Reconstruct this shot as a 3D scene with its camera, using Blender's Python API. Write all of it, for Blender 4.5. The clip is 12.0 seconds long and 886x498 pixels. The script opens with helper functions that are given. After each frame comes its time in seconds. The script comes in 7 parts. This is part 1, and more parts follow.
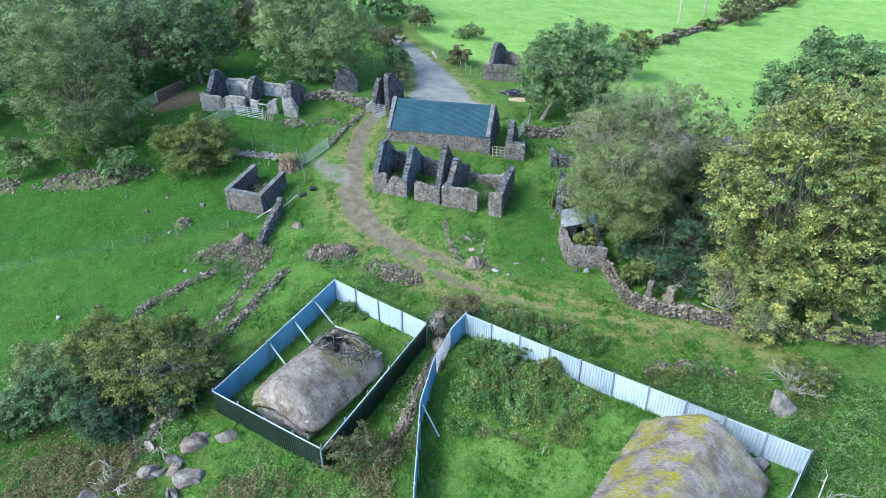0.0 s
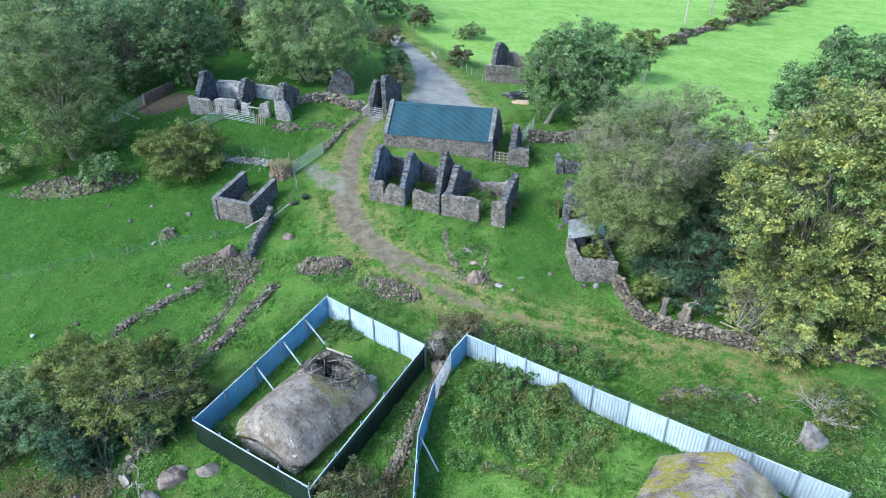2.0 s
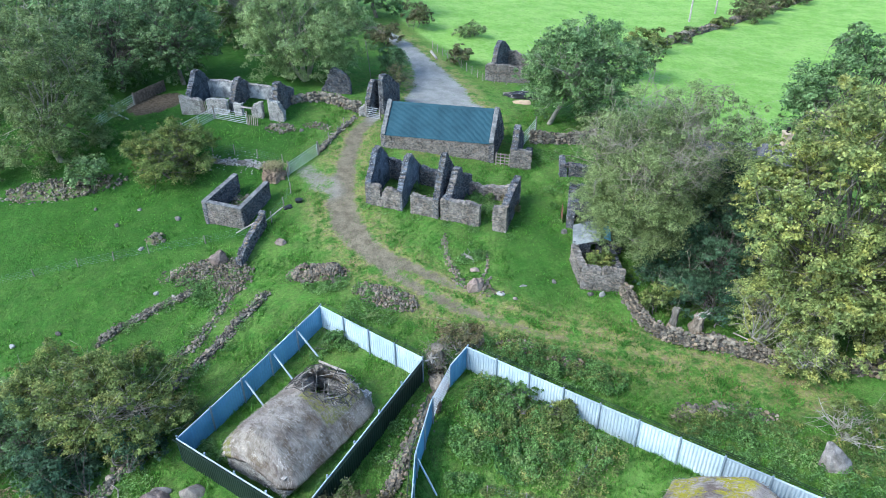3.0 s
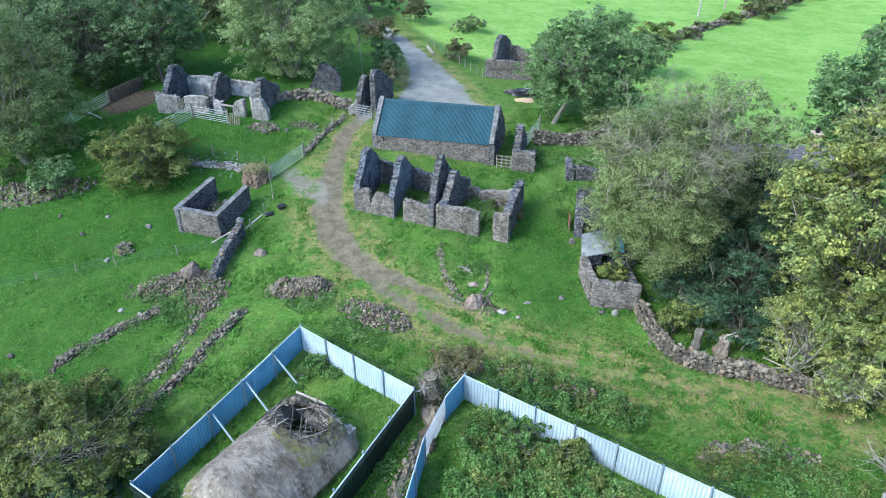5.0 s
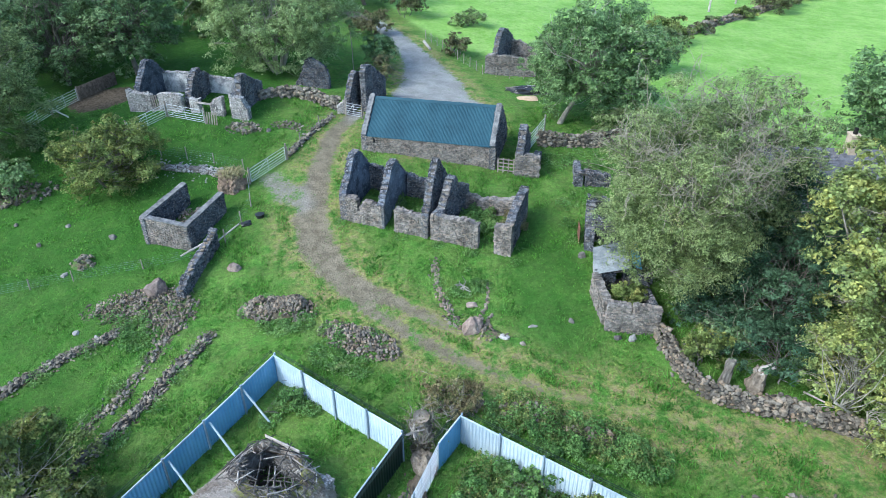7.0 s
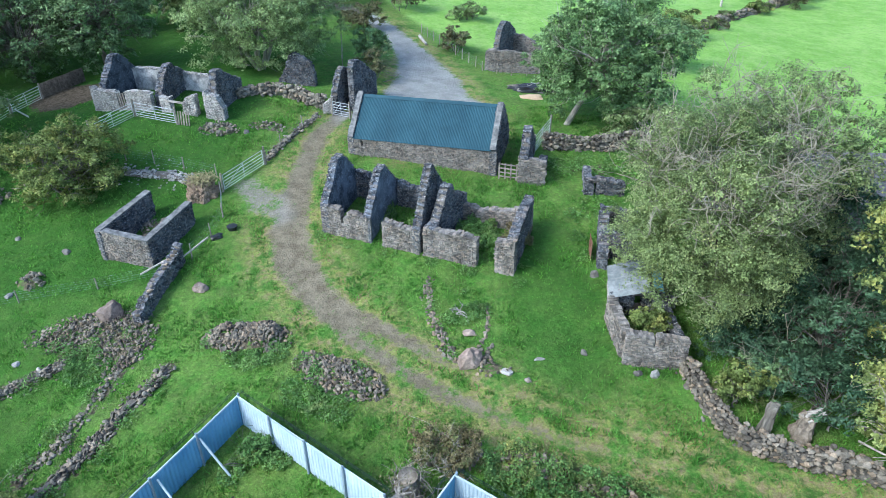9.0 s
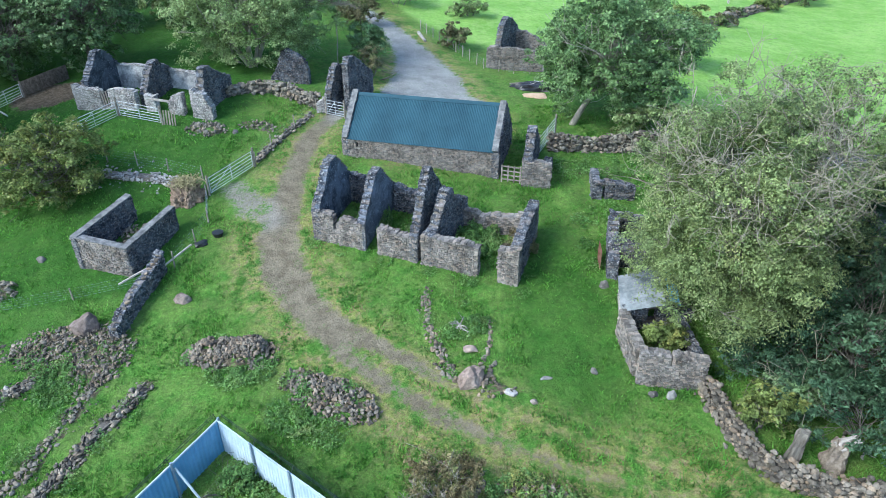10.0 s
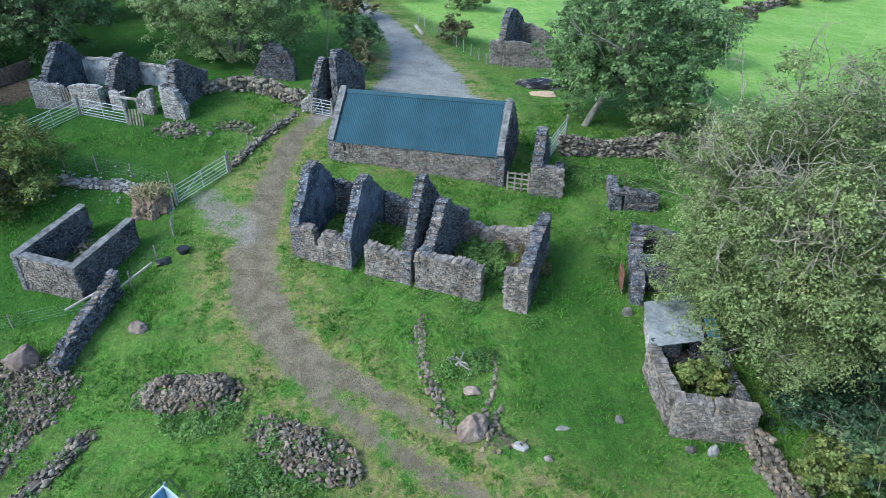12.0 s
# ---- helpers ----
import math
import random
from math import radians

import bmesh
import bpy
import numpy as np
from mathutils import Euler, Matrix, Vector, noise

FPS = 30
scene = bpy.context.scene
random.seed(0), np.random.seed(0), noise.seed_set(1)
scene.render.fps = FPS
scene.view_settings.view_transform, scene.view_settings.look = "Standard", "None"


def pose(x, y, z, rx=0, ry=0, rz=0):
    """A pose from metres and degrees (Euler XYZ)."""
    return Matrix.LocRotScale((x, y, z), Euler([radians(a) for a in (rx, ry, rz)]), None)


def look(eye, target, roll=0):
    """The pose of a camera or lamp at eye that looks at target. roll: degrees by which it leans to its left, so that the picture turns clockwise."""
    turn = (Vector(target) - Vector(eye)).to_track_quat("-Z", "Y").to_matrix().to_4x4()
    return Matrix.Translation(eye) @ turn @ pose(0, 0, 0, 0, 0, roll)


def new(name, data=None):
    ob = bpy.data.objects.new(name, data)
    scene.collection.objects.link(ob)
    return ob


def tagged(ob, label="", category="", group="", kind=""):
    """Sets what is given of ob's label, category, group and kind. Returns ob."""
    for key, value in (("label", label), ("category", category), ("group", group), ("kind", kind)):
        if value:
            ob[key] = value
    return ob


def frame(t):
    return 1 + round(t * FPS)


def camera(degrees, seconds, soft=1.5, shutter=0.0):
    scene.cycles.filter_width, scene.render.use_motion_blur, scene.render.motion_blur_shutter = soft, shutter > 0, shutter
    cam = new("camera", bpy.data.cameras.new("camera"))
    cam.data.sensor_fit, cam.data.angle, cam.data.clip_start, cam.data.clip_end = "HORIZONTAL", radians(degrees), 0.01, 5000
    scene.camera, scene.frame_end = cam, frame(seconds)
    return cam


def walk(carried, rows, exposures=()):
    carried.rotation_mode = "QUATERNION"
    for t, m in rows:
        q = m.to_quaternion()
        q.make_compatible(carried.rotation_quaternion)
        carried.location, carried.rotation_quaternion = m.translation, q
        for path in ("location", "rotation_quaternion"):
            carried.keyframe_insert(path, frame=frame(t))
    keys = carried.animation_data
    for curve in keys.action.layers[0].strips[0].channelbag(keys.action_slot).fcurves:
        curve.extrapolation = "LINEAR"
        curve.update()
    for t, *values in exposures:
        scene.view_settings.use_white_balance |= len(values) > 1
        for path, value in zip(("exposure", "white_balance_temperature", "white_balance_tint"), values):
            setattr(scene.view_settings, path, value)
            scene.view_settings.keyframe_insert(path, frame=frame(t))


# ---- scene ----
cam = camera(68.0, 12.0, soft=0.75)
METRES, EYE, TILT, LEAN, TURN = 33.0, 31.5, -31.0, 0.4, 0.0
ACROSS = 0.5661
ROWS = [
    (0.0, 0.0, 0.0, 0.0, -0.0, 0.0, -0.0),
    (0.5, 0.0015, 0.0241, 0.0104, -0.01, 0.01, 0.0),
    (1.0, 0.0015, 0.0499, 0.0236, -0.01, 0.02, -0.0),
    (1.5, -0.0008, 0.0781, 0.0397, -0.01, 0.02, 0.0),
    (2.0, 0.0011, 0.1105, 0.0593, 0.01, 0.04, 0.01),
    (2.5, 0.0018, 0.146, 0.0747, 0.0, 0.05, -0.01),
    (3.0, 0.0051, 0.185, 0.0861, -0.0, 0.07, -0.0),
    (5.0, 0.0223, 0.3452, 0.136, -0.04, 0.08, -0.02),
    (5.5, 0.0265, 0.3873, 0.1535, -0.04, 0.07, -0.04),
    (6.0, 0.0292, 0.4298, 0.1661, -0.05, 0.05, -0.05),
    (6.5, 0.0348, 0.4714, 0.1792, -0.04, 0.08, -0.07),
    (7.0, 0.0403, 0.5122, 0.1954, -0.06, 0.03, -0.08),
    (9.0, 0.0617, 0.6827, 0.2589, -0.05, 0.0, -0.15),
    (9.5, 0.0652, 0.7256, 0.2748, -0.05, -0.0, -0.17),
    (10.0, 0.065, 0.7667, 0.2869, -0.04, -0.01, -0.19),
    (10.5, 0.0649, 0.8074, 0.3017, -0.05, -0.0, -0.23),
    (11.0, 0.0657, 0.8488, 0.3147, -0.03, 0.01, -0.26),
    (11.5, 0.0697, 0.8909, 0.3284, -0.02, 0.02, -0.28),
    (12.0, 0.0737, 0.9322, 0.3445, 0.01, 0.02, -0.3),
]
walk(cam, [(t, pose(0, 0, EYE, TILT, LEAN, TURN) @ pose(METRES * x * ACROSS, METRES * y, METRES * z * ACROSS, 90 + pitch, roll, yaw)) for t, x, y, z, yaw, pitch, roll in ROWS],
     [(0.0, 1.4, 5600, 3), (11.45, 1.42, 5600, 3), (12.0, 1.12, 5600, 3)])

# ---- light ----
SUN_FROM = Vector((-0.78, -0.44, 0.84)).normalized()
world = bpy.data.worlds.new("sky")
scene.world = world
world.use_nodes = True
sky = world.node_tree.nodes.new("ShaderNodeTexSky")
sky.sky_type = "NISHITA"
sky.sun_disc = False
sky.sun_elevation = math.asin(SUN_FROM.z)
sky.sun_rotation = math.atan2(SUN_FROM.x, SUN_FROM.y)
sky.air_density, sky.dust_density = 1.0, 2.0
backdrop = world.node_tree.nodes["Background"]
backdrop.inputs["Strength"].default_value = 0.15
world.node_tree.links.new(sky.outputs["Color"], backdrop.inputs["Color"])
sun = new("sun", bpy.data.lights.new("sun", "SUN"))
sun.data.energy, sun.data.angle, sun.data.color = 1.4, radians(20), (1.0, 0.95, 0.88)
sun.matrix_world = look(SUN_FROM * 200, (0, 0, 0))


# ---- materials ----
class Paint:
    """Node material builder; colours are linear."""

    def __init__(self, name):
        self.mat = bpy.data.materials.new(name)
        self.mat.use_nodes = True
        self.tree = self.mat.node_tree
        self.bsdf = self.tree.nodes["Principled BSDF"]
        self.place = self.add("ShaderNodeNewGeometry").outputs["Position"]

    def add(self, kind, **sockets):
        node = self.tree.nodes.new(kind)
        for key, value in sockets.items():
            self.feed(node.inputs[key], value)
        return node

    def feed(self, socket, value):
        if isinstance(value, bpy.types.NodeSocket):
            self.tree.links.new(value, socket)
        elif isinstance(value, tuple) and len(value) == 3 and socket.type == "RGBA":
            socket.default_value = (*value, 1)
        else:
            socket.default_value = value

    def noise(self, scale, detail=3.0, rough=0.6, vec=None):
        return self.add("ShaderNodeTexNoise", Vector=vec or self.place, Scale=scale, Detail=detail, Roughness=rough).outputs["Fac"]

    def cells(self, scale, vec=None):
        return self.add("ShaderNodeTexVoronoi", Vector=vec or self.place, Scale=scale).outputs["Distance"]

    def stretch(self, x, y, z):
        return self.add("ShaderNodeMapping", Vector=self.place, Scale=(x, y, z)).outputs["Vector"]

    def span(self, value, low, high, a=0.0, b=1.0):
        node = self.add("ShaderNodeMapRange", Value=value)
        node.interpolation_type = "SMOOTHSTEP"
        for key, v in (("From Min", low), ("From Max", high), ("To Min", a), ("To Max", b)):
            node.inputs[key].default_value = v
        return node.outputs["Result"]

    def calc(self, op, a, b=0.0):
        node = self.tree.nodes.new("ShaderNodeMath")
        node.operation = op
        self.feed(node.inputs[0], a)
        self.feed(node.inputs[1], b)
        return node.outputs[0]

    def mix(self, fac, a, b, mode="MIX"):
        node = self.tree.nodes.new("ShaderNodeMixRGB")
        node.blend_type = mode
        self.feed(node.inputs["Fac"], fac)
        self.feed(node.inputs["Color1"], a)
        self.feed(node.inputs["Color2"], b)
        return node.outputs["Color"]

    def vary(self, colour, fac, low, high):
        """Scale a colour's brightness by a value between low and high."""
        node = self.add("ShaderNodeHueSaturation", Color=colour, Value=self.span(fac, 0.0, 1.0, low, high))
        return node.outputs["Color"]

    def each(self):
        return self.add("ShaderNodeObjectInfo").outputs["Random"]

    def island(self):
        return self.add("ShaderNodeNewGeometry").outputs["Random Per Island"]

    def zone(self, name):
        node = self.tree.nodes.new("ShaderNodeAttribute")
        node.attribute_name = name
        return node.outputs["Fac"]

    def finish(self, colour, rough=0.9, bump=None, strength=0.5, dist=0.03, metal=0.0, spec=0.3, glow=0.0):
        b = self.bsdf
        self.feed(b.inputs["Base Color"], colour)
        self.feed(b.inputs["Roughness"], rough)
        self.feed(b.inputs["Metallic"], metal)
        self.feed(b.inputs["Specular IOR Level"], spec)
        if bump is not None:
            node = self.add("ShaderNodeBump", Height=bump, Strength=strength, Distance=dist)
            self.feed(b.inputs["Normal"], node.outputs["Normal"])
        if glow:
            thin = self.add("ShaderNodeBsdfTranslucent", Color=colour)
            blend = self.tree.nodes.new("ShaderNodeMixShader")
            blend.inputs[0].default_value = glow
            self.tree.links.new(b.outputs[0], blend.inputs[1])
            self.tree.links.new(thin.outputs[0], blend.inputs[2])
            self.tree.links.new(blend.outputs[0], self.tree.nodes["Material Output"].inputs["Surface"])
        return self.mat


def stone_paint(name, dark, light, lichen, much=0.45, warm=(0.16, 0.125, 0.10), piece=True):
    p = Paint(name)
    c = p.mix(p.span(p.noise(1.3), 0.35, 0.65), dark, light)
    one = p.calc("FRACT", p.calc("ADD", p.each(), p.island()))
    c = p.mix(p.span(one, 0.5, 1.0, 0.0, 0.5), c, warm)
    c = p.vary(c, one, 0.66, 1.34)
    c = p.vary(c, p.noise(3.5, 6.0, 0.75), 0.6, 1.4)
    c = p.vary(c, p.noise(1.1, 5.0, 0.7, p.stretch(1.0, 1.0, 0.35)), 0.55, 1.4)
    c = p.mix(p.span(p.noise(9.0, 6.0, 0.7), 1.0 - much, 1.0 - much + 0.12, 0.0, 0.7), c, lichen)
    c = p.vary(c, p.noise(22.0), 0.6, 1.35)
    return p.finish(c, 0.92, p.noise(14.0, 5.0), 0.7, 0.04)


def plain_paint(name, a, b, scale=2.0, rough=0.8, metal=0.0, spec=0.3, strength=0.3, dist=0.01, fine=25.0, low=0.75, high=1.2, vec=None, spread=0.15):
    p = Paint(name)
    at = p.stretch(*vec) if vec else None
    c = p.mix(p.span(p.noise(scale, vec=at), 0.3, 0.7), a, b)
    c = p.vary(c, p.each(), 1 - spread, 1 + spread)
    c = p.vary(c, p.noise(fine, vec=at), low, high)
    return p.finish(c, rough, p.noise(fine, vec=at), strength, dist, metal, spec)


def leaf_paint(name, dark, light, tip=None, share=0.25):
    p = Paint(name)
    one = p.island()
    c = p.mix(p.span(p.noise(0.45), 0.3, 0.7), dark, light)
    if tip:
        c = p.mix(p.span(p.noise(0.8, 4.0), 1.0 - share - 0.12, 1.0 - share + 0.12), c, tip)
    c = p.vary(c, p.noise(1.2, 3.0), 0.6, 1.4)
    c = p.vary(c, one, 0.6, 1.4)
    return p.finish(c, 0.55, spec=0.25, glow=0.42)


def ground_paint():
    p = Paint("turf")
    broad, mid, fine, grain = p.noise(0.09, 4.0), p.noise(0.5, 5.0), p.noise(4.0, 6.0), p.noise(24.0, 4.0)
    c = p.mix(p.span(mid, 0.36, 0.64), (0.046, 0.122, 0.018), (0.084, 0.200, 0.030))
    c = p.mix(p.span(p.noise(1.7, 6.0, 0.7), 0.42, 0.66, 0.0, 0.65), c, (0.096, 0.208, 0.036))
    c = p.mix(p.span(broad, 0.45, 0.68, 0.0, 0.5), c, (0.105, 0.175, 0.034))
    dry = p.calc("MULTIPLY", p.zone("worn"), p.span(p.noise(0.9, 6.0, 0.7), 0.36, 0.58))
    c = p.mix(dry, c, p.mix(p.span(p.noise(2.4, 5.0, 0.7), 0.4, 0.62), (0.215, 0.240, 0.068), (0.250, 0.205, 0.105)))
    c = p.mix(p.span(fine, 0.60, 0.74, 0.0, 0.35), c, (0.150, 0.200, 0.050))
    c = p.vary(c, grain, 0.42, 1.62)
    c = p.vary(c, p.noise(11.0, 4.0), 0.6, 1.4)
    c = p.vary(c, fine, 0.6, 1.45)
    # Deep green of the lusher grass, also shade painted over left meadow and wood floor.
    c = p.mix(p.calc("MULTIPLY", p.zone("lush_shade"), p.span(p.noise(0.8, 5.0, 0.7), 0.2, 0.6, 0.45, 0.85)), c, p.vary(p.vary((0.028, 0.096, 0.011), grain, 0.5, 1.5), fine, 0.5, 1.5))
    bright = p.mix(p.span(p.noise(0.22, 6.0, 0.7), 0.35, 0.65), (0.185, 0.350, 0.062), (0.270, 0.445, 0.105))
    bright = p.mix(p.span(p.noise(1.3, 5.0, 0.7), 0.50, 0.66, 0.0, 0.75), bright, (0.150, 0.300, 0.050))
    bright = p.mix(p.span(p.noise(0.55, 6.0, 0.75), 0.48, 0.60, 0.0, 0.45), bright, (0.310, 0.430, 0.140))
    bright = p.vary(bright, fine, 0.75, 1.25)
    c = p.mix(p.zone("pasture"), c, bright)
    soil = p.mix(p.span(fine, 0.4, 0.6), (0.060, 0.048, 0.034), (0.120, 0.100, 0.075))
    c = p.mix(p.span(p.calc("ADD", p.zone("soil"), p.calc("SUBTRACT", p.noise(1.6, 5.0), 0.5)), 0.40, 0.62), c, soil)
    gravel = p.mix(p.span(p.noise(1.2, 5.0), 0.35, 0.65), (0.150, 0.127, 0.086), (0.222, 0.192, 0.136))
    yard = p.mix(p.span(p.noise(0.6, 5.0), 0.35, 0.65), (0.240, 0.240, 0.228), (0.320, 0.320, 0.302))
    gravel = p.mix(p.zone("yard"), gravel, yard)
    gravel = p.vary(p.vary(gravel, p.noise(40.0, 4.0), 0.6, 1.4), p.noise(7.0, 5.0), 0.7, 1.3)
    pebble = p.span(p.cells(9.0), 0.0, 0.16, 1.0, 0.0)
    gravel = p.mix(p.calc("MULTIPLY", pebble, 0.6), gravel, (0.36, 0.35, 0.33))
    worn_through = p.calc("ADD", p.calc("MULTIPLY", p.calc("SUBTRACT", p.noise(0.9, 6.0, 0.75), 0.5), 1.3), p.calc("MULTIPLY", p.calc("SUBTRACT", p.noise(5.5, 5.0, 0.7), 0.5), 1.3))
    rough_edge = p.calc("ADD", p.calc("SUBTRACT", p.zone("gravel"), 0.1), worn_through)
    c = p.mix(p.span(rough_edge, 0.36, 0.80), c, gravel)
    height = p.calc("ADD", p.calc("MULTIPLY", fine, 1.6), grain)
    return p.finish(c, 0.95, height, 0.9, 0.10, spec=0.15)


TURF = ground_paint()
# Dark bluish stone: basalt tone plus the shade of sides turned from the sun.
STONE = stone_paint("dark_shaded_wall_stone", (0.038, 0.043, 0.054), (0.115, 0.127, 0.148), (0.42, 0.43, 0.43), 0.48)
STONE_LOOSE = stone_paint("field_stone", (0.100, 0.090, 0.074), (0.255, 0.235, 0.192), (0.40, 0.37, 0.30), 0.36, (0.22, 0.165, 0.110))
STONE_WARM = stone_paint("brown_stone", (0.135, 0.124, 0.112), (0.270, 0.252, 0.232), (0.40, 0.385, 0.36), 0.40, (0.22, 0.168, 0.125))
STONE_PALE = stone_paint("limewashed_stone", (0.165, 0.158, 0.150), (0.400, 0.388, 0.368), (0.66, 0.64, 0.60), 0.52)
STONE_HEAP = stone_paint("tumbled_stone", (0.098, 0.086, 0.068), (0.240, 0.214, 0.172), (0.38, 0.35, 0.285), 0.35, (0.21, 0.142, 0.085))
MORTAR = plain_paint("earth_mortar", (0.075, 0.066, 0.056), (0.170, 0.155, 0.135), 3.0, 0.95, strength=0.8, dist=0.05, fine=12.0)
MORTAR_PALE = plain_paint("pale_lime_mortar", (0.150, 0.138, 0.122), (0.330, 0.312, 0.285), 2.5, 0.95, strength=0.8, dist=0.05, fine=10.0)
PLASTER = plain_paint("old_limewash", (0.130, 0.135, 0.145), (0.520, 0.510, 0.490), 1.1, 0.9, strength=0.6, dist=0.04, low=0.5, high=1.4, fine=9.0)
# Plaster of right-facing inner walls; their blue shade is put into the colour.
PLASTER_DARK = stone_paint("shade_dark_plaster", (0.040, 0.050, 0.070), (0.135, 0.160, 0.205), (0.40, 0.44, 0.49), 0.46, (0.085, 0.095, 0.115))
COPING = plain_paint("cement_coping", (0.085, 0.088, 0.090), (0.215, 0.215, 0.210), 3.0, 0.9, strength=0.5, dist=0.02)
BLUE_TIN = plain_paint("blue_painted_tin", (0.014, 0.050, 0.072), (0.022, 0.070, 0.095), 0.5, 0.6, metal=0.0, spec=0.22, fine=9.0, strength=0.1, low=0.9, high=1.1, spread=0.03)
GALVANISED = plain_paint("galvanised_steel", (0.44, 0.48, 0.50), (0.60, 0.63, 0.65), 4.0, 0.45, metal=0.35, spec=0.5, strength=0.05)
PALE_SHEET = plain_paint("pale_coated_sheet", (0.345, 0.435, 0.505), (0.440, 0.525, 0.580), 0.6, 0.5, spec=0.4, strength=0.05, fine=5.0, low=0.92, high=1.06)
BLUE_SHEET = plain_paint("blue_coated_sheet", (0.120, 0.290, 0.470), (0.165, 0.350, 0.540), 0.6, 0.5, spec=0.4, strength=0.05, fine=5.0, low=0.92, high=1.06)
POST_GREY = plain_paint("grey_steel_post", (0.20, 0.26, 0.31), (0.28, 0.34, 0.39), 1.0, 0.5, spec=0.4)
GREEN_SHEET = plain_paint("dark_green_sheet", (0.010, 0.022, 0.016), (0.018, 0.034, 0.026), 0.6, 0.5, spec=0.4, strength=0.05)
OLD_TIN = plain_paint("weathered_tin", (0.125, 0.142, 0.148), (0.225, 0.242, 0.245), 1.6, 0.7, metal=0.0, spec=0.3, strength=0.1, fine=8.0, low=0.7, high=1.25)
TIMBER = plain_paint("grey_timber", (0.170, 0.145, 0.120), (0.330, 0.300, 0.260), 5.0, 0.85, strength=0.4, fine=40.0)
BLEACHED = plain_paint("bleached_wood", (0.27, 0.245, 0.215), (0.45, 0.42, 0.38), 4.0, 0.85, strength=0.4, fine=30.0)
# Floor earth coloured darker to stand in for the hut's dim interior.
SHADE_EARTH = plain_paint("shade_dark_floor_earth", (0.040, 0.032, 0.026), (0.090, 0.074, 0.060), 2.0, 0.95, strength=0.8, dist=0.05, fine=9.0)
DARK = plain_paint("dark_recess", (0.010, 0.010, 0.010), (0.020, 0.018, 0.016), 2.0, 0.95)
BARK = plain_paint("grey_bark", (0.090, 0.080, 0.065), (0.220, 0.205, 0.175), 3.0, 0.9, strength=0.7, dist=0.03, fine=18.0, vec=(1, 1, 0.3))
BARK_BARE = plain_paint("bare_twig_bark", (0.165, 0.150, 0.110), (0.300, 0.280, 0.215), 3.0, 0.9, strength=0.4, dist=0.02, fine=18.0, vec=(1, 1, 0.3))
OLD_POLE = plain_paint("old_dark_poles", (0.045, 0.040, 0.036), (0.120, 0.110, 0.098), 4.0, 0.9, strength=0.5, fine=30.0)
BARK_PALE = plain_paint("pale_bark", (0.210, 0.200, 0.160), (0.380, 0.365, 0.305), 3.0, 0.9, strength=0.5, dist=0.02, fine=18.0, vec=(1, 1, 0.3))
SLATE = plain_paint("roof_slate", (0.085, 0.085, 0.095), (0.165, 0.165, 0.180), 2.5, 0.6, strength=0.3, fine=12.0)
BLACK_SHEET = plain_paint("black_plastic", (0.012, 0.013, 0.016), (0.030, 0.032, 0.038), 2.0, 0.35, spec=0.5)
SAND = plain_paint("sand_heap", (0.36, 0.26, 0.17), (0.46, 0.34, 0.23), 2.0, 0.95)
LEAF_ASH = leaf_paint("ash_leaves", (0.165, 0.225, 0.088), (0.285, 0.355, 0.148), (0.365, 0.385, 0.165), 0.34)
LEAF_OLIVE = leaf_paint("olive_leaves", (0.150, 0.210, 0.080), (0.255, 0.330, 0.140), (0.320, 0.360, 0.145), 0.34)
LEAF_WILLOW = leaf_paint("willow_leaves", (0.200, 0.285, 0.120), (0.330, 0.430, 0.190), (0.390, 0.460, 0.210), 0.36)
LEAF_GOLD = leaf_paint("turning_leaves", (0.165, 0.232, 0.082), (0.295, 0.362, 0.128), (0.430, 0.435, 0.130), 0.44)
LEAF_DARK = leaf_paint("dark_leaves", (0.050, 0.110, 0.062), (0.105, 0.180, 0.095))
LEAF_WOOD = leaf_paint("woodland_leaves", (0.120, 0.205, 0.090), (0.215, 0.310, 0.145), (0.260, 0.325, 0.135), 0.25)
LEAF_MID = leaf_paint("sycamore_leaves", (0.130, 0.225, 0.090), (0.235, 0.350, 0.145))
LEAF_BUSH = leaf_paint("hawthorn_leaves", (0.110, 0.158, 0.047), (0.208, 0.268, 0.080), (0.330, 0.330, 0.100), 0.40)
LEAF_RUST = leaf_paint("rusty_leaves", (0.120, 0.120, 0.058), (0.215, 0.200, 0.105), (0.150, 0.205, 0.075), 0.45)
LEAF_BRACKEN = leaf_paint("bracken_fronds", (0.160, 0.135, 0.066), (0.290, 0.248, 0.135), (0.200, 0.225, 0.090), 0.45)
LEAF_WEED = leaf_paint("weed_leaves", (0.100, 0.205, 0.055), (0.185, 0.315, 0.095), (0.265, 0.330, 0.125), 0.35)
GRASS = leaf_paint("grass_blades", (0.074, 0.195, 0.028), (0.135, 0.300, 0.046), (0.215, 0.300, 0.080), 0.22)


# ---- ground form ----
def rise(x, y):
    """Height of the hillside; works on numbers and arrays."""
    s = 30 * np.tanh((y - 50) / 30)
    a = 45 * np.tanh(x / 45)
    z = -0.3879 + 0.0360 * a + 0.1449 * s - 0.0839 * a * s / 30 - 0.0573 * a * a / 30 + 0.0922 * s * s / 30
    z = z + 1.4 * np.exp(-((x + 25) ** 2 + (y - 76) ** 2) / 100)
    return z - 1.3 * np.exp(-((x - 6) ** 2 + (y - 93) ** 2) / 250)


def gz(x, y):
    return float(rise(float(x), float(y)))


